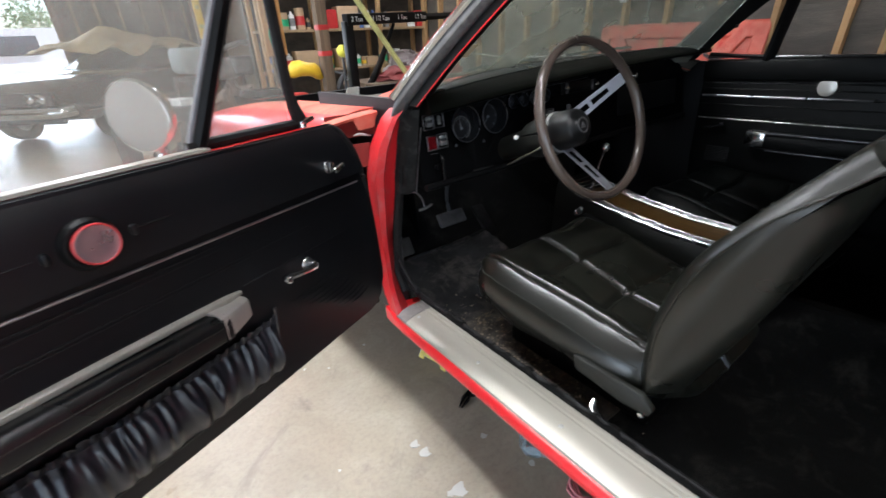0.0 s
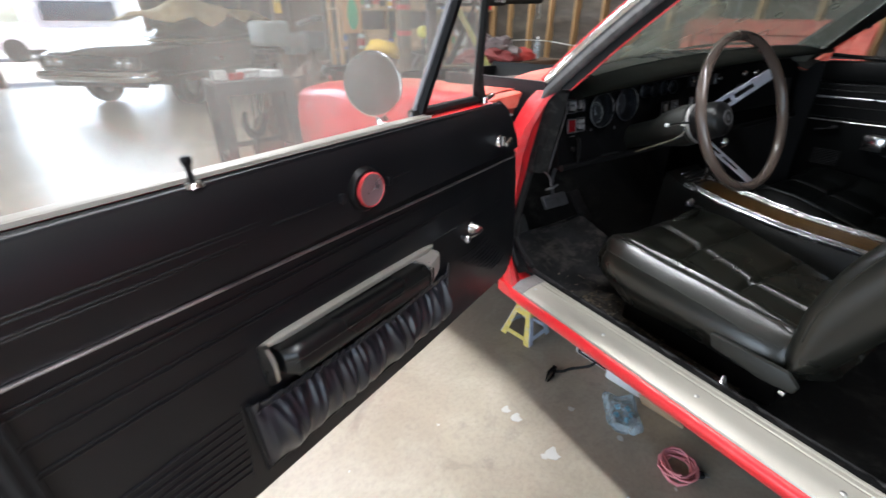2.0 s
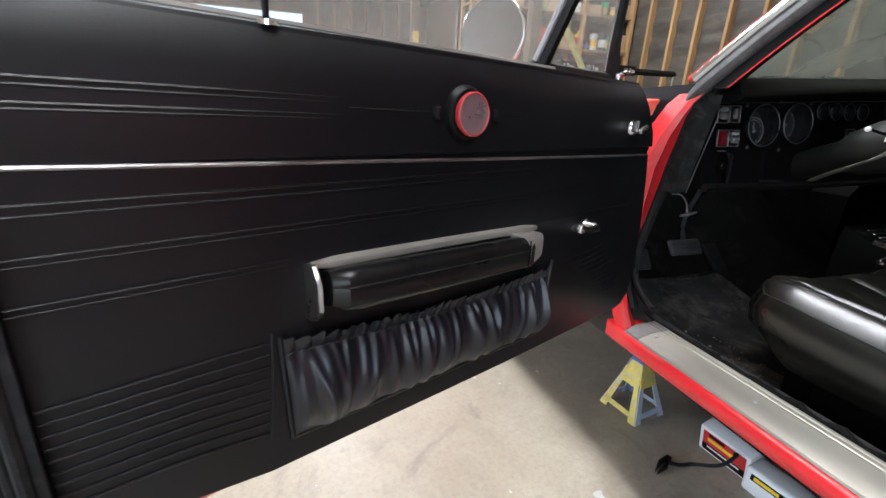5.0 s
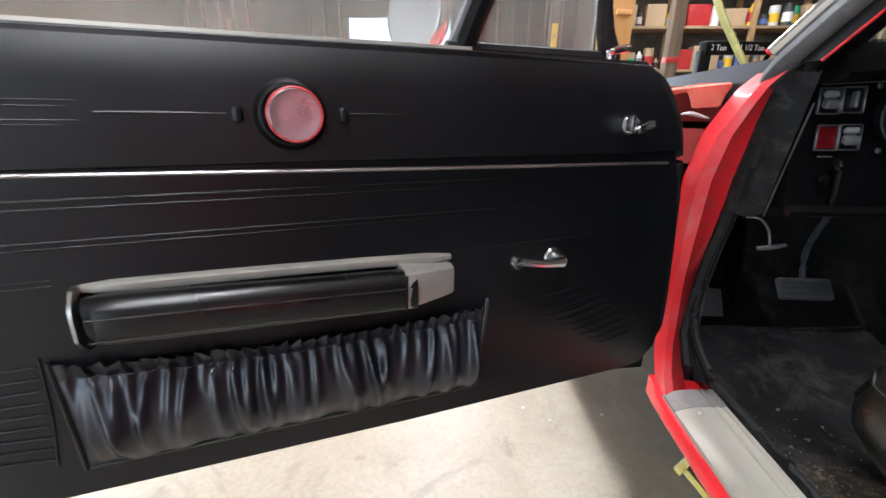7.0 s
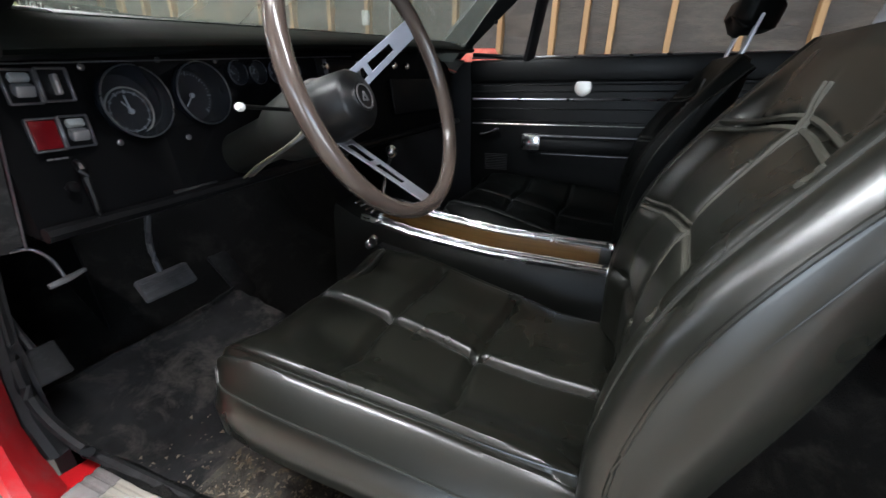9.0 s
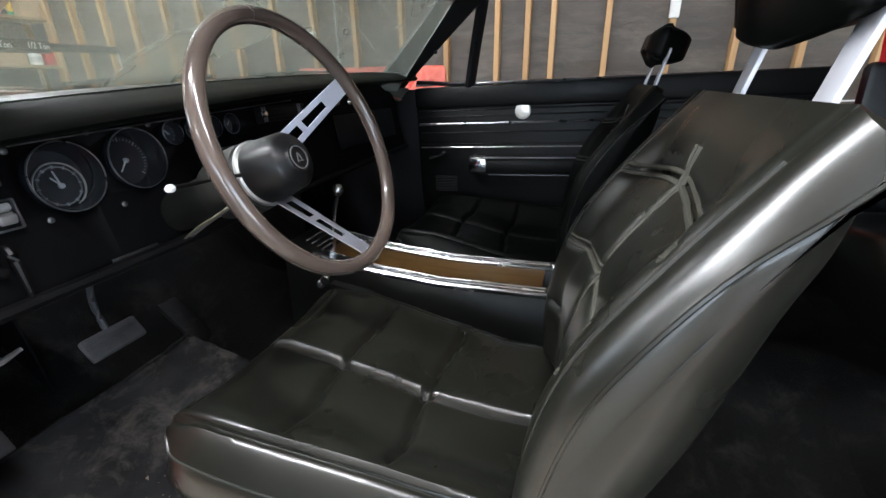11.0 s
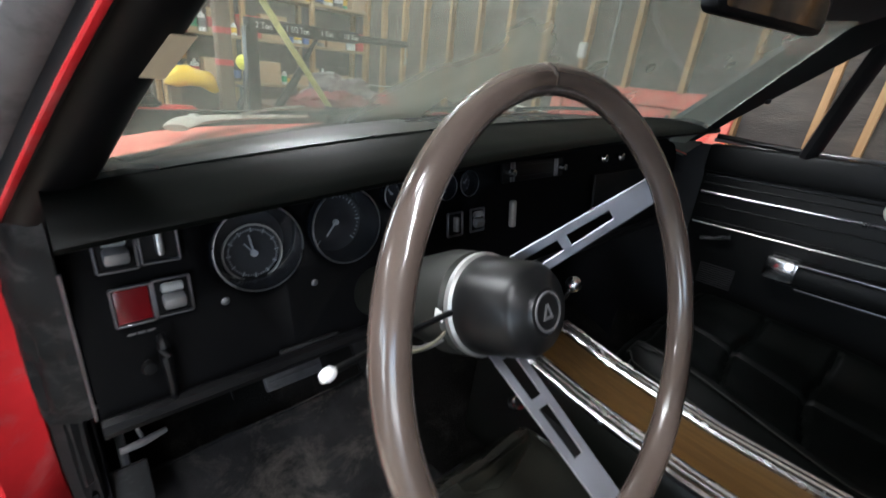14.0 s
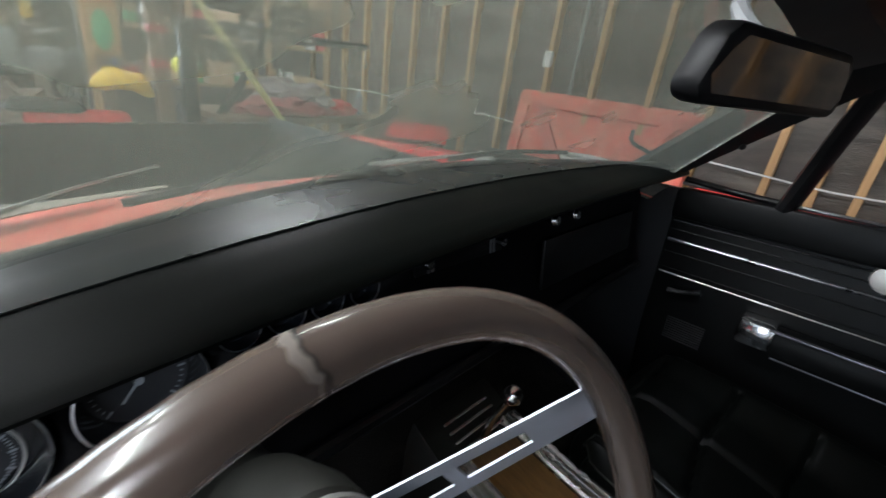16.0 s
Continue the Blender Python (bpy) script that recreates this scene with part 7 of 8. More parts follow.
part("base_beam", box(0.12, 0.62, 0.08, pose(0.45, 3.10, 0.09), 0.006), BLACK, hoist)
part("hook", tube([(2.14, 3.58, 1.49), (2.14, 3.58, 1.40), (2.17, 3.59, 1.36), (2.14, 3.58, 1.335), (2.12, 3.57, 1.35)], 0.008, 8, 4), STEEL, hoist)


def text_on(words, size, at, mat, parent, label=""):
    cu = bpy.data.curves.new("lettering", "FONT")
    cu.body, cu.size, cu.extrude, cu.align_x, cu.align_y = words, size, 0.0008, "CENTER", "CENTER"
    tmp = new("tmp_text", cu)
    me = bpy.data.meshes.new_from_object(tmp.evaluated_get(bpy.context.evaluated_depsgraph_get()))
    bpy.data.objects.remove(tmp)
    me.materials.append(mat)
    ob = new("lettering", me)
    ob.parent = parent
    ob.matrix_local = at
    if label:
        tagged(ob, label)
    return ob


bdir = Vector((1.25, 0.36, 0.035)).normalized()
face_n = Vector((bdir.y, -bdir.x, 0.0)).normalized()
for t, w in ((0.10, "2 Ton"), (0.38, "1 1/2 Ton"), (0.66, "1 Ton"), (0.92, "1/2 Ton")):
    c = Vector((0.45, 3.096, 1.461)) + bdir * (1.03 * t) + face_n * 0.0365
    text_on(w, 0.055, facing(c, face_n), WHITE, hoist, "white capacity marking")

# post with red tape, leaning lime pole, timber board with the green oval
post = thing("timber_post", "weathered timber post with red tape", "post", pose(0.45, 3.62, 0))
part("post", box(0.10, 0.10, 3.48, pose(0, 0, 1.74), 0.006), OLDWOOD, post)
for z in (1.20, 1.42):
    part("red_tape", box(0.104, 0.104, 0.045, pose(0, 0, z), 0.004), BRICKRED, post)
tagged(link_bm("lime_pole", tube([(0.40, 2.98, 1.80), (0.518, 2.98, 1.60), (0.908, 2.98, 1.067), (1.70, 2.98, 0.01)], 0.038, 8, 3, 0.5), LIME), "faded lime-yellow pole leaning on the shop crane", "pole")
cap = thing("yellow_work_lamp", "small yellow work lamp head on a stand", "lamp", pose(0.484, 3.30, 1.22, 0, 0, 20))
part("lamp_head", lathe([(0, 0.05), (0.04, 0.045), (0.055, 0.0), (0.045, -0.03), (0.02, -0.05), (0, -0.05)], pose(0, 0, 0, 70, 0, 0), 16), plain("acid_yellow", (0.75, 0.72, 0.08), 0.4), cap)
part("lamp_stand", tube([(0, 0, -0.03), (0.01, 0.03, -0.6), (0.01, 0.03, -1.21)], 0.012, 8), DARK, cap)
part("lamp_foot", lathe([(0, 0.02), (0.12, 0.015), (0.13, 0)], pose(0.01, 0.03, -1.22), 18), DARK, cap)
sign = thing("timber_board", "orange-brown timber board with a green oval", "sign", pose(0.33, 4.68, 0, 0, 0, 12))
part("board", box(0.24, 0.03, 2.30, pose(0, 0, 2.32), 0.004), ORANGE_WOOD, sign)
part("support", box(0.10, 0.05, 3.48, pose(0.0, 0.045, 1.74), 0.004), OLDWOOD, sign)
part("green_oval", lathe([(0, 0.006), (0.06, 0.005), (0.07, 0.0), (0.07, -0.004)], pose(0, -0.016, 1.36, 90, 0, 0) @ Matrix.Diagonal((1, 2.2, 1, 1)), 28), GREEN, sign)
part("board_shoe", box(0.16, 0.05, 0.05, pose(0, -0.03, 1.95), 0.006), ORANGE_WOOD, sign)

# yellow plastic fairing on a red machine
mc = thing("yellow_motorcycle", "yellow and red motorcycle half hidden behind the engine bay", "motorcycle", pose(0.22, 3.66, 0, 0, 0, -8))
fr = []
for k, (x, hz, d, z) in enumerate(((-0.175, 0.012, 0.02, 1.03), (-0.15, 0.035, 0.05, 1.045), (-0.09, 0.075, 0.08, 1.075), (-0.02, 0.07, 0.10, 1.085), (0.06, 0.060, 0.10, 1.07), (0.12, 0.075, 0.08, 1.05), (0.155, 0.060, 0.05, 1.03), (0.175, 0.02, 0.03, 1.0))):
    fr.append([Vector((x, d * math.cos(a), z + hz * math.sin(a))) for a in np.linspace(0, 2 * math.pi, 17)[:-1]])
part("tank_fairing", loft(fr), YELLOW, mc, "bright yellow plastic fairing")
part("seat", pillow(-0.60, -0.22, -0.11, 0.11, lambda x, y: 0.93, 0.86, 12), BLACK, mc)
part("red_side_panel", box(0.55, 0.20, 0.14, pose(-0.25, 0, 0.80), 0.05, 3), BRICKRED, mc)
for x in (-0.62, 0.62):
    b = bmesh.new()
    rg = []
    for i in range(36):
        a = 2 * math.pi * i / 36
        d = Vector((math.cos(a), 0, math.sin(a)))
        rg.append([p + Vector((x, 0, 0.31)) for p in ring(d * 0.26, d, Vector((0, 1, 0)), 0.05, 0.045, 8)])
    loft(rg, caps=False, loop=True, bm=b)
    part("tyre", b, RUBBER, mc)
    part("rim", lathe([(0.03, 0.06), (0.03, 0.02), (0.215, 0.012), (0.22, -0.012), (0.03, -0.02), (0.03, -0.06)], pose(x, 0, 0.31, 90, 0, 0), 24), STEEL, mc)
part("frame", tube([(-0.62, 0, 0.31), (-0.2, 0, 0.45), (0.1, 0, 0.40), (0.30, 0, 0.85), (0.40, 0, 1.0)], 0.03, 8, 3), DARK, mc)
part("engine", box(0.30, 0.24, 0.28, pose(-0.02, 0, 0.48), 0.04), STEEL, mc)
part("fork", tube([(0.62, 0, 0.31), (0.50, 0, 0.75), (0.42, 0, 0.99)], 0.028, 8), STEEL, mc)
part("handlebar", tube([(0.36, -0.30, 1.02), (0.42, -0.12, 1.0), (0.42, 0.12, 1.0), (0.36, 0.30, 1.02)], 0.013, 8, 3), DARK, mc)

# red panel leaning on the stud wall: inner side of a car lid
lid = thing("red_car_lid", "dusty red car lid leaning upside down against the stud wall", "car panel", pose(2.50, 1.44, 0.004) @ pose(0, 0, 0, 0, 9, 0))
part("skin", box(0.02, 1.42, 1.36, pose(0.03, 0, 0.68), 0.02, 3), RED_DUSTY, lid)
for y, w in ((-0.66, 0.10), (0.66, 0.10)):
    part("inner_rail", box(0.035, w, 1.30, pose(0.002, y, 0.68), 0.012, 3), RED_DUSTY, lid)
for z in (0.06, 1.29):
    part("inner_rail", box(0.035, 1.40, 0.11, pose(0.002, 0, z), 0.012, 3), RED_DUSTY, lid)
part("brace", box(0.034, 0.10, 1.45, pose(0.0, -0.12, 0.68, 35, 0, 0), 0.012, 3), RED_DUSTY, lid)
part("brace", box(0.034, 0.10, 1.45, pose(0.001, 0.12, 0.68, -35, 0, 0), 0.012, 3), RED_PRIMER, lid)
part("hinge", tube([(-0.03, -0.30, 1.18), (-0.08, -0.34, 1.10), (-0.06, -0.50, 1.05)], 0.014, 8, 3), DARK, lid)
bx = thing("white_tub", "white plastic tub on the bench by the wall", "tub", pose(2.15, 1.20, 0.0))
part("tub", lathe([(0.14, 0.98), (0.15, 1.0), (0.16, 1.0), (0.13, 0.86), (0, 0.86)], None, 24), OFFWHITE, bx)
part("stand", box(0.40, 0.40, 0.86, pose(0, 0, 0.43), 0.01), CARD, bx)
rp = thing("red_wing_panel", "spare red body panel lying on a dark stand", "car panel", pose(1.85, 2.42, 0, 0, 0, 40))
pr = [[Vector((-0.30 + 0.6 * i / 10, y, 0.90 + 0.10 * math.sin(math.pi * (0.1 + 0.75 * i / 10)) - 0.25 * y * y)) for y in np.linspace(-0.22, 0.22, 7)] for i in range(11)]
part("panel_skin", sheet(pr, 0.006), RED, rp)
part("stand", box(0.45, 0.35, 0.88, pose(0, 0, 0.44), 0.01), DARK, rp)
part("black_end", box(0.14, 0.34, 0.08, pose(0.34, 0, 0.915), 0.03, 3), BLACK, rp)
part("stand_shelf", box(0.75, 0.36, 0.03, pose(0.05, 0, 0.866), 0.004), DARK, rp)

# outlet box and conduit on the stud wall
ob_ = thing("outlet_box", "pale electric outlet box on a stud", "outlet", pose(FELT_X - 0.105, 1.95, 1.58))
part("box", box(0.035, 0.065, 0.115, None, 0.006), OFFWHITE, ob_)
ob2 = thing("outlet_box", "pale electric outlet box on a stud", "outlet", pose(FELT_X - 0.105, -0.92, 1.66))
part("box", box(0.035, 0.065, 0.115, None, 0.006), OFFWHITE, ob2)
tagged(link_bm("conduit", tube([(FELT_X - 0.02, 1.75, 3.4), (FELT_X - 0.02, 1.75, 1.2)], 0.012, 8), GREY), "grey conduit running down the felt wall", "conduit")

# ---------------------------------------------------------------- shelves on the near north wall
shelf = thing("shelving", "rough timber shelves full of cans and boxes", "shelf", pose(1.55, 5.38, 0))
for x in (-1.20, -0.4, 0.4, 1.17):
    for y in (-0.19, 0.17):
        part("upright", box(0.045, 0.07, 2.9, pose(x, y, 1.45), 0.003), STUD, shelf)
for z in (0.45, 0.95, 1.42, 1.88, 2.32):
    part("shelf_board", box(2.42, 0.40, 0.03, pose(0, 0, z), 0.003), BOARD, shelf)
rng = random.Random(11)
tones = [OFFWHITE, WHITE, BRICKRED, DARK, GREY, YELLOW, GREEN, BLUE, CARD, CARD]
for z in (0.965, 1.435, 1.895, 2.335):
    x = 0.42
    while x < 2.68:
        m = rng.choice(tones)
        y = 5.28 + rng.uniform(-0.03, 0.05)
        if rng.random() < 0.30:
            w, d, h = rng.uniform(0.14, 0.30), rng.uniform(0.16, 0.24), rng.uniform(0.10, 0.26)
            o = thing("storage_box", "cardboard box among cans on the timber shelf", "box", pose(x + w / 2, y + 0.05, z, 0, 0, rng.uniform(-8, 8)), "boxes on the shelves")
            part("carton", box(w, d, h, pose(0, 0, h / 2), 0.004), CARD if rng.random() < 0.7 else m, o)
            part("tape", box(w + 0.002, 0.045, 0.002, pose(0, 0, h + 0.0005)), BOARD, o)
            x += w + 0.02
        else:
            r, h = rng.uniform(0.028, 0.06), rng.uniform(0.10, 0.24)
            o = thing("paint_can" if r > 0.045 else "bottle", "can of workshop fluid on the timber shelf" if r > 0.045 else "workshop bottle standing on the timber shelf", "can" if r > 0.045 else "bottle", pose(x + r, y, z), "cans on the shelves")
            part("body", lathe([(0, 0), (r, 0), (r, h * 0.8), (r * (0.97 if r > 0.045 else 0.45), h * 0.86), (r * (0.97 if r > 0.045 else 0.35), h)] + [(0, h)], None, 14), m, o)
            part("label", lathe([(r * 1.01, h * 0.2), (r * 1.012, h * 0.62)], None, 14), rng.choice(tones), o)
            x += 2 * r + rng.uniform(0.005, 0.05)
lv = thing("spirit_level", "yellow spirit level hung on a timber post", "level", pose(0.10, 7.30, 0))
part("post", box(0.14, 0.14, 3.48, pose(0, 0.1, 1.74), 0.006), OLDWOOD, lv)
part("level_body", box(0.10, 0.03, 0.85, pose(0, 0.01, 1.80), 0.004), YELLOW, lv)
for z in (1.55, 1.80, 2.05):
    part("vial", box(0.06, 0.034, 0.05, pose(0, 0.009, z), 0.004), LIME, lv)

# ---------------------------------------------------------------- folding bench with tools, grey engine, cloth
STAND_GREY = plain("grimy_stand_grey", (0.085, 0.085, 0.09), 0.5, 0.2, 0.3, 10, 120, 0.1)
wb = thing("folding_workstand", "grey folding work stand with tools and papers on it", "work stand", pose(-1.05, 3.60, 0, 0, 0, 10))
part("top", box(0.62, 0.40, 0.045, pose(0, 0, 0.86), 0.006), STAND_GREY, wb)
for x in (-0.27, 0.27):
    for y in (-0.16, 0.16):
        part("leg", loft([[Vector((x + (x * 0.10) * q - s * 0.045 * w, y * (1 + 0.12 * q) + d * 0.012, 0.84 - 0.834 * q)) for s, d in ((-1, -1), (1, -1), (1, 1), (-1, 1))] for q, w in ((0, 1.1), (0.5, 0.9), (1, 0.7))]), STAND_GREY, wb)
    part("side_rail", box(0.025, 0.33, 0.05, pose(x * 1.07, 0, 0.24), 0.004), STAND_GREY, wb)
part("brace", box(0.54, 0.02, 0.045, pose(0, 0.165, 0.30), 0.004), STAND_GREY, wb)
part("side_apron", box(0.60, 0.02, 0.07, pose(0, -0.19, 0.81), 0.004), STAND_GREY, wb)
clamp = thing("hanging_clamp", "dark forked clamp hung under the folding work stand", "clamp", pose(-1.05, 3.60, 0.0, 0, 0, 10))
part("fork", tube([(-0.10, -0.06, 0.62), (-0.115, -0.06, 0.50), (-0.05, -0.06, 0.41), (0.03, -0.06, 0.47), (0.07, -0.06, 0.60)], [0.018, 0.028, 0.034, 0.026, 0.014], 8, 4), DARK, clamp)
part("stem", tube([(-0.05, -0.06, 0.42), (-0.06, -0.05, 0.20), (-0.05, -0.05, 0.01)], [0.028, 0.022, 0.035], 8, 4), DARK, clamp)
part("hook", tube([(-0.05, -0.055, 0.42), (-0.02, -0.03, 0.62), (-0.02, -0.02, 0.838)], 0.008, 6, 4), DARK, clamp)
for k, (x, y, w, d, h, m) in enumerate(((-0.22, -0.05, 0.10, 0.10, 0.07, OFFWHITE), (-0.02, 0.02, 0.20, 0.14, 0.03, WHITE), (0.02, 0.02, 0.17, 0.12, 0.03, OFFWHITE), (0.18, -0.02, 0.13, 0.16, 0.05, WHITE), (-0.10, -0.12, 0.12, 0.05, 0.05, BRICKRED))):
    zz = 0.884 + (0.031 if k == 2 else 0)
    o = thing("tool_box" if k in (0, 4) else "paper_stack", "small parts box on the folding work stand" if k in (0, 4) else "stack of papers on the folding work stand", "box" if k in (0, 4) else "papers", pose(-1.05 + x, 3.60 + y, zz, 0, 0, 10 + 7 * k), "clutter on the work stand")
    part("body", box(w, d, h, pose(0, 0, h / 2), 0.004), m, o)
heap("brown_tarpaulin", (-0.40, 4.15, 0.0), (0.54, 0.34, 0.74), BROWN_CLOTH, "brown cloth draped over a stand", "cloth", 0.36, 2.0, 40, 7.0)
eng = thing("grey_engine", "grey engine on a stand under daylight from the doorway", "engine", pose(-0.25, 5.94, 0, 0, 0, 15))
part("block", box(0.41, 0.40, 0.29, pose(-0.11, 0, 1.14), 0.06, 4), plain("sage_grey", (0.22, 0.25, 0.255), 0.5, 0, 0.15, 5, 80, 0.08), eng)
part("cylinder", lathe([(0, 0.0), (0.11, 0.0), (0.13, 0.03), (0.13, 0.32), (0.105, 0.35), (0, 0.35)], pose(0.06, 0, 1.01, 0, 90, 0), 24), GREY, eng)
part("gear_case", box(0.34, 0.34, 0.22, pose(0.50, 0, 1.04), 0.05, 3), plain("slate_grey", (0.11, 0.12, 0.13), 0.5), eng)
part("pipe", tube([(0.2, -0.18, 1.25), (0.5, -0.22, 1.32), (0.8, -0.15, 1.22)], 0.03, 8, 4), STEEL, eng)
for x in (-0.3, 0.6):
    for y in (-0.2, 0.2):
        part("stand_leg", tube([(x, y, 0.95), (x * 1.15, y * 1.3, 0.0)], 0.025, 6), DARK, eng)
part("stand_rail", box(1.0, 0.06, 0.05, pose(0.15, 0, 0.93), 0.004), DARK, eng)

# ---------------------------------------------------------------- the black coupe with the tan tarpaulin
bc = thing("black_coupe", "black classic coupe with chrome bumper and tarpaulin on its roof", "car", pose(-1.0, 9.83, 0, 0, 0, 140))
# built nose towards +y, width along x
prof = [(-2.05, 0.55, 0.80), (-1.85, 0.42, 0.98), (-0.9, 0.36, 0.99), (0.3, 0.35, 0.98), (1.2, 0.36, 0.97), (2.0, 0.38, 0.94), (2.35, 0.42, 0.88), (2.45, 0.50, 0.80)]
rg = []
for y, z0, z1 in prof:
    w = 0.95 - 0.10 * max(0, (abs(y) - 1.9)) * 1.6
    rg.append([Vector((x * w, y, z)) for x, z in ((-0.94, z0), (-1.0, z0 + 0.14), (-1.0, z0 + 0.32), (-0.94, z1 - 0.06), (-0.80, z1), (0, z1 + 0.025), (0.80, z1), (0.94, z1 - 0.06), (1.0, z0 + 0.32), (1.0, z0 + 0.14), (0.94, z0))])
GLOSS = plain("gloss_black", (0.006, 0.006, 0.008), 0.12, 0, 0.2, 4, 100, 0.02, coat=0.5)
part("body", loft(rg), GLOSS, bc)
cab = [[Vector((x * w, y, z)) for x, z in ((-1, 0.96), (-0.92, zt - 0.06), (-0.75, zt), (0.75, zt), (0.92, zt - 0.06), (1, 0.96))] for y, w, zt in ((0.55, 0.72, 1.0), (0.0, 0.66, 1.30), (-0.7, 0.64, 1.33), (-1.7, 0.66, 1.05))]
part("cabin", loft(cab), plain("dark_glass", (0.01, 0.012, 0.014), 0.08), bc, "dark windows and roof")
part("front_bumper", tube([(-0.93, 2.30, 0.55), (-0.80, 2.50, 0.54), (0, 2.56, 0.54), (0.80, 2.50, 0.54), (0.93, 2.30, 0.55)], 0.075, 10, 5, 1.0), CHROME, bc, "chrome front bumper")
part("grille", box(1.62, 0.05, 0.17, pose(0, 2.455, 0.72), 0.01), DARK, bc, "black grille")
for x in (-0.66, -0.50, 0.50, 0.66):
    part("headlight", lathe([(0, 0.02), (0.055, 0.014), (0.07, 0.0), (0.072, -0.02)], facing((x, 2.485, 0.72), (0, 1, 0)), 20), CHROME, bc, "round headlight")
part("lower_valance", box(1.6, 0.06, 0.10, pose(0, 2.36, 0.42), 0.02), DARK, bc)
for x in (-0.82, 0.82):
    for y in (1.50, -1.45):
        part("tyre", lathe([(0.19, 0.09), (0.27, 0.10), (0.32, 0.085), (0.33, 0.0), (0.32, -0.085), (0.27, -0.10), (0.19, -0.09)], pose(x, y, 0.331, 0, 90, 0), 28), RUBBER, bc)
        part("wheel_disc", lathe([(0, 0.05), (0.06, 0.06), (0.19, 0.03), (0.19, -0.03), (0, -0.03)], pose(x, y, 0.331, 0, 90 if x > 0 else -90, 0), 20), STEEL, bc)
for s in (-1, 1):
    part("side_trim", box(0.01, 4.2, 0.02, pose(s * 0.957, 0, 0.52), 0.003), CHROME, bc)
tarp = []
for i in range(31):
    row = []
    for j in range(25):
        u, v = i / 30 * 2 - 1, j / 24 * 2 - 1
        x, y = u * 0.98, -0.35 + v * 1.15
        base = 1.36 - 0.30 * max(0.0, abs(v) - 0.45) ** 1.3 - 0.34 * max(0.0, abs(u) - 0.68) ** 1.2
        row.append(Vector((x, y, base + 0.13 * noise.noise(Vector((x * 2.2, y * 2.2, 1.0))) + 0.05 * noise.noise(Vector((x * 7, y * 7, 4.0))) + 0.05 + 0.24 * math.exp(-((u - 0.1) ** 2 + (v - 0.35) ** 2) / 0.18))))
    tarp.append(row)
tp = tagged(link_bm("tan_tarpaulin", sheet(tarp, 0.012), TARP, 60), "crumpled tan canvas tarpaulin on the black car's roof", "tarpaulin")
tp.matrix_world = bc.matrix_world.copy()

# ---------------------------------------------------------------- far wall: exit, planks, outside
for x0, x1, h in ((-6.72, -5.66, 1.98), (-4.55, -1.75, 3.05)):
    f = thing("door_frame", "orange-brown timber door frame in the far wall", "door frame", pose(0, 12.0, 0))
    for x in (x0, x1):
        part("jamb", box(0.10, 0.16, h, pose(x, 0, h / 2), 0.006), ORANGE_WOOD if h < 2.5 else OLDWOOD, f)
    part("head", box(x1 - x0 + 0.30, 0.16, 0.10, pose((x0 + x1) / 2, 0, h + 0.05), 0.006), ORANGE_WOOD if h < 2.5 else OLDWOOD, f)
ex = thing("outside_column", "pale post standing outside the open exit", "post", pose(-6.10, 13.2, 0))
part("column", box(0.55, 0.3, 2.6, pose(0, 0, 1.3), 0.01), plain("pale_render", (0.62, 0.64, 0.60), 0.8), ex)
studn = None
for x in [-8.8 + 0.41 * k for k in range(25)]:
    if -6.85 < x < -5.55 or -4.7 < x < -1.65:
        continue
    st = link_bm("wall_stud", box(0.05, 0.10, TOP - 0.02, pose(0, 0, 0), 0.004), BROWN_STUD) if studn is None else new("wall_stud", studn)
    studn = st.data
    st.parent = bpy.data.objects["wall_north"]
    st.location = (x, 11.94, TOP / 2)
rng = random.Random(21)
for k in range(11):
    x = -9.0 + 0.15 * k + rng.uniform(-0.03, 0.03) + 0.45
    h = rng.uniform(2.1, 3.1)
    pk_ = thing("leaning_plank", "old brown plank leaning against the far wall", "plank", pose(x, 11.35 + rng.uniform(-0.15, 0.15), 0.02, -9, rng.uniform(-5, 5), 0), "planks")
    part("plank", box(rng.uniform(0.10, 0.18), 0.03, h, pose(0, 0, h / 2), 0.003), OLDWOOD if k % 3 else BOARD, pk_)
fan = thing("drum_fan", "grey round drum fan by the far wall", "fan", pose(-5.02, 11.3, 0))
part("drum", lathe([(0.40, 0.10), (0.53, 0.12), (0.56, 0.0), (0.53, -0.12), (0.40, -0.10), (0, -0.08)], pose(0, 0, 0.57, 90, 0, 0), 36), plain("dusty_tan_steel", (0.15, 0.13, 0.12), 0.6, 0, 0.15, 4, 80, 0.1), fan)
part("stand", box(0.60, 0.34, 0.10, pose(0, 0, 0.05), 0.02), DARK, fan)
pic = thing("picture_frame", "pale empty frame hung on the far wall", "frame", pose(-5.18, 11.86, 1.35))
for a, c in (((0.62, 0.03, 0.06), (0, 0, 0.30)), ((0.62, 0.03, 0.06), (0, 0, -0.30)), ((0.06, 0.03, 0.54), (0.28, 0, 0)), ((0.06, 0.03, 0.54), (-0.28, 0, 0))):
    part("frame_bar", box(*a, pose(*c), 0.004), OFFWHITE, pic)
part("backing", box(0.52, 0.01, 0.56, pose(0, 0.012, 0)), DARK, pic)
crate = thing("white_crate", "white box with a red mark on the floor by the wall", "box", pose(-6.9, 8.6, 0))
part("carton", box(0.30, 0.26, 0.30, pose(0, 0, 0.15), 0.01), WHITE, crate)
part("red_mark", lathe([(0, 0.002), (0.06, 0.001), (0.06, -0.001)], pose(0, -0.131, 0.16, 90, 0, 0), 16), BRICKRED, crate)


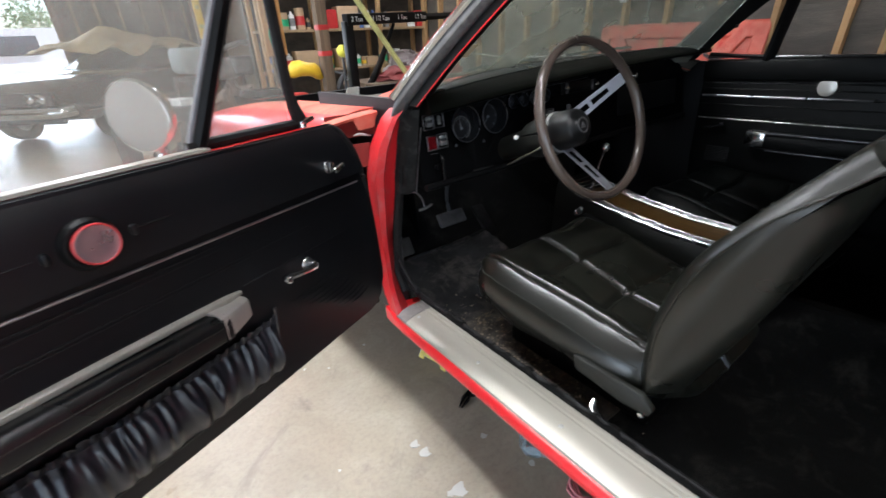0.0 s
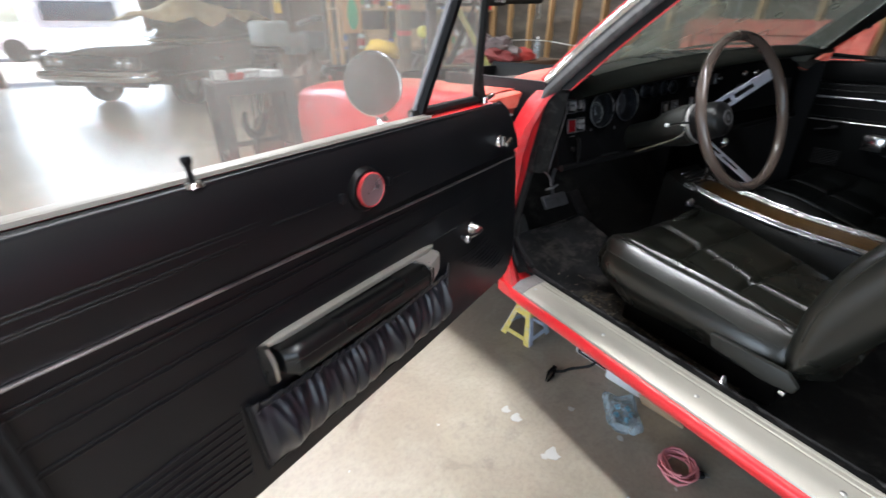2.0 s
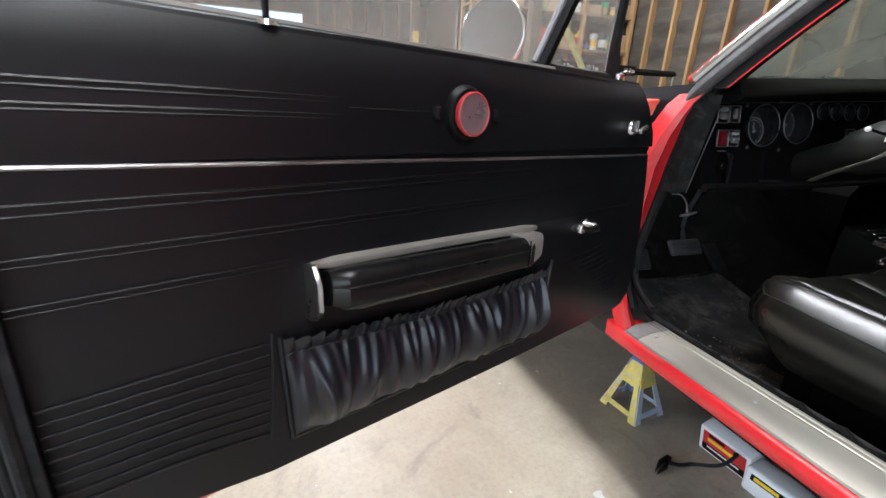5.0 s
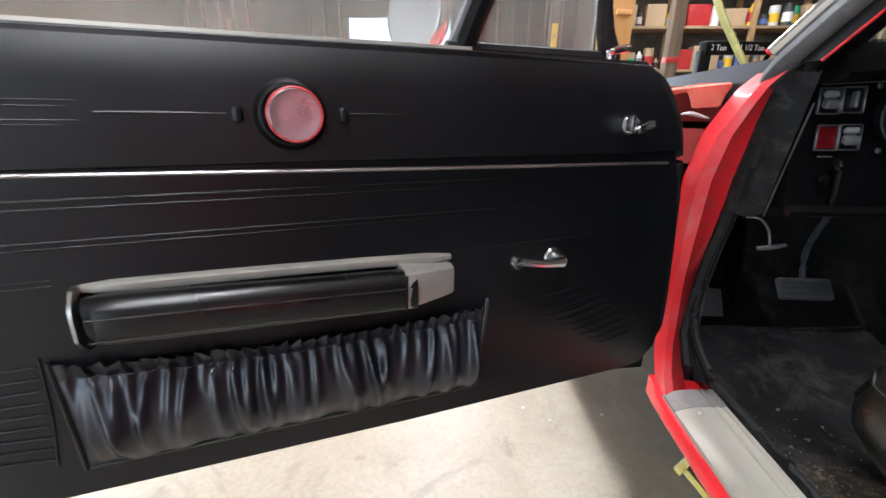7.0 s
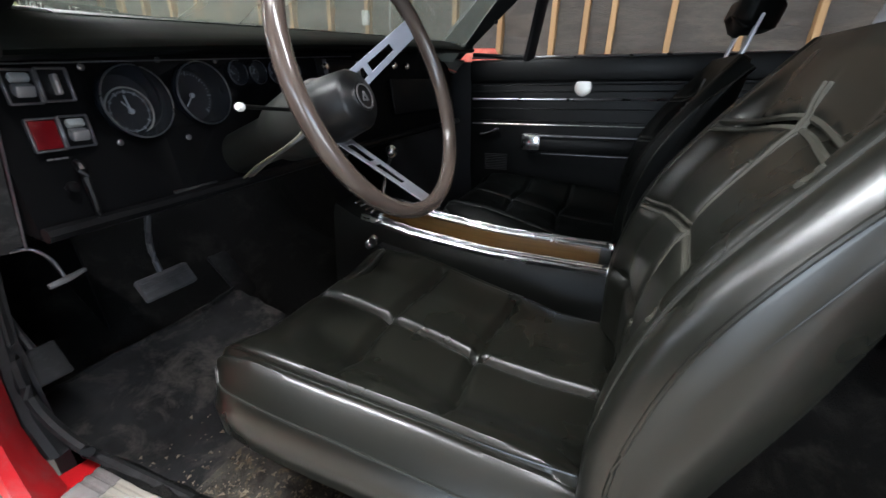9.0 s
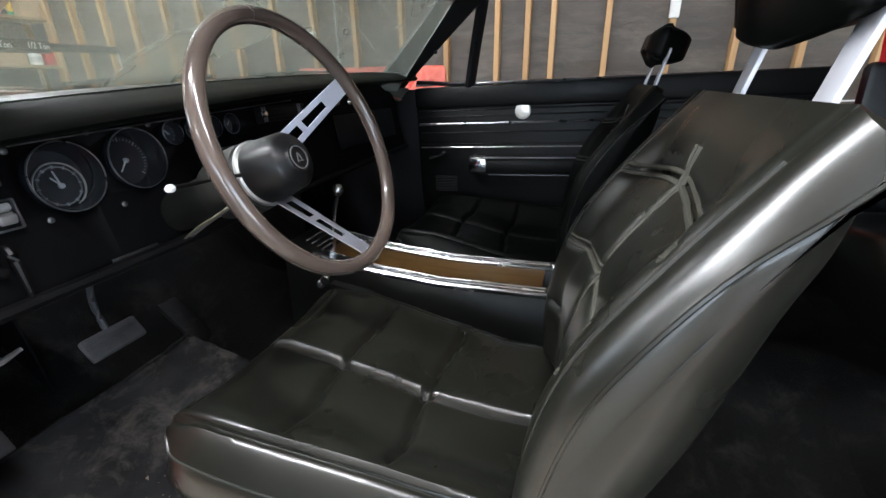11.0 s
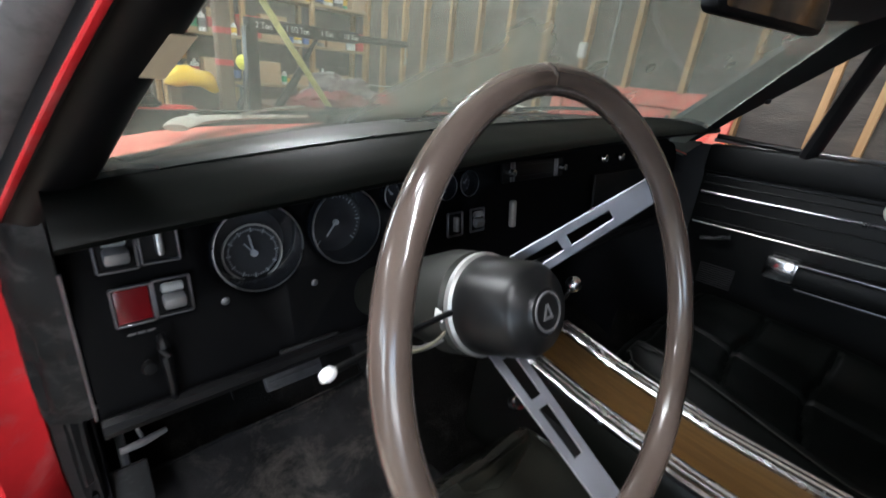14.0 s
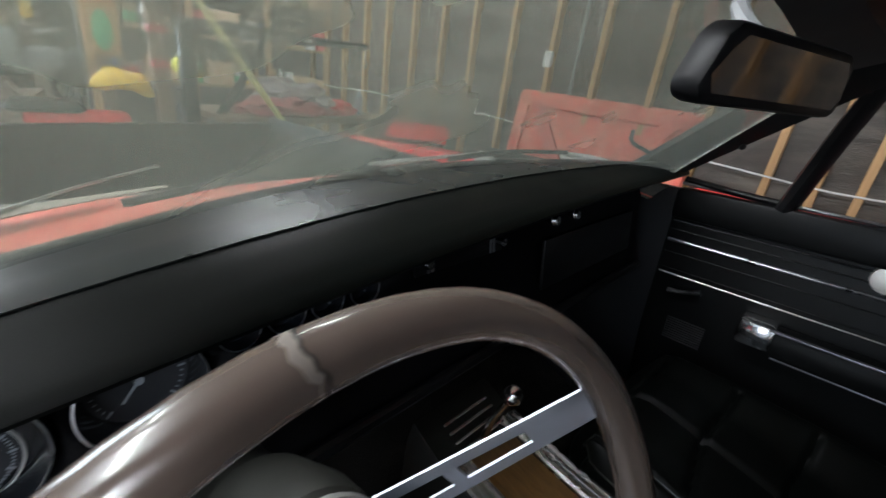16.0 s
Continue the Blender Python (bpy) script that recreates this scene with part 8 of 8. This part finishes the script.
def parked(name, label, at, paint, van):
    v = thing(name, label, "vehicle", at)
    h = 1.9 if van else 1.40
    rg = [[Vector((x * 0.92, y, z)) for x, z in ((-1, 0.35), (-1, 0.85), (-0.95, 0.95), (0.95, 0.95), (1, 0.85), (1, 0.35))] for y in (-2.3, -2.2, 2.2, 2.3)]
    part("body", loft(rg), paint, v)
    y0, y1 = (-2.1, 1.1) if van else (-1.4, 0.9)
    part("cabin", loft([[Vector((x * w, y, z)) for x, z in ((-0.86, 0.94), (-0.76, h), (0.76, h), (0.86, 0.94))] for y, w in ((y0, 1), (y0 + 0.25, 0.98), (y1 - 0.35, 0.98), (y1, 0.96))]), paint, v)
    for s in (-1, 1):
        part("side_window", box(0.02, (y1 - y0) * 0.62, (h - 1.0) * 0.6, pose(s * 0.835, (y0 + y1) / 2, 0.96 + (h - 0.96) * 0.5, 0, s * -6, 0), 0.005), plain("car_window", (0.02, 0.03, 0.05), 0.1), v)
        for y in (-1.4, 1.45):
            part("tyre", lathe([(0, 0.1), (0.25, 0.1), (0.33, 0.08), (0.33, -0.08), (0.25, -0.1), (0, -0.1)], pose(s * 0.84, y, 0.33, 0, 90, 0), 20), RUBBER, v)
    for x in (-0.7, 0.7):
        part("tail_light", box(0.20, 0.03, 0.12, pose(x, -2.315, 0.75), 0.01), RED_LENS, v)
    return v


parked("white_van", "white van parked outside the open doorway", pose(-3.9, 19.5, 0.0, 0, 0, 80), WHITE, True)
parked("red_hatchback", "red car parked outside the open doorway", pose(-7.0, 17.0, 0.0, 0, 0, 15), BRICKRED, False)
for k, (x, y) in enumerate(((-6.5, 78), (7, 80), (14, 82))):
    tr = thing("tree", "green leafy tree far across the yard", "tree", pose(x, y, 0), "far trees")
    part("trunk", tube([(0, 0, 0), (0.1, 0, 2), (0.0, 0.1, 4)], [0.25, 0.2, 0.1], 8, 2), OLDWOOD, tr)
    lf = bmesh.new()
    rr = random.Random(k)
    for q in range(420):
        d = Vector((rr.gauss(0, 1), rr.gauss(0, 1), rr.gauss(0, 0.8)))
        d = d.normalized() * (2.6 * rr.random() ** 0.4)
        c = Vector((d.x, d.y, 4.6 + d.z))
        a, b2 = Vector((rr.uniform(-1, 1), rr.uniform(-1, 1), rr.uniform(-1, 1))).normalized() * 0.28, Vector((rr.uniform(-1, 1), rr.uniform(-1, 1), rr.uniform(-1, 1))).normalized() * 0.20
        lf.faces.new([lf.verts.new(c + a), lf.verts.new(c + b2), lf.verts.new(c - a), lf.verts.new(c - b2)])
    part("crown", lf, plain("leaves", (0.07, 0.13, 0.04), 0.7, 0, 0.4, 1.5, 20, 0.1), tr)
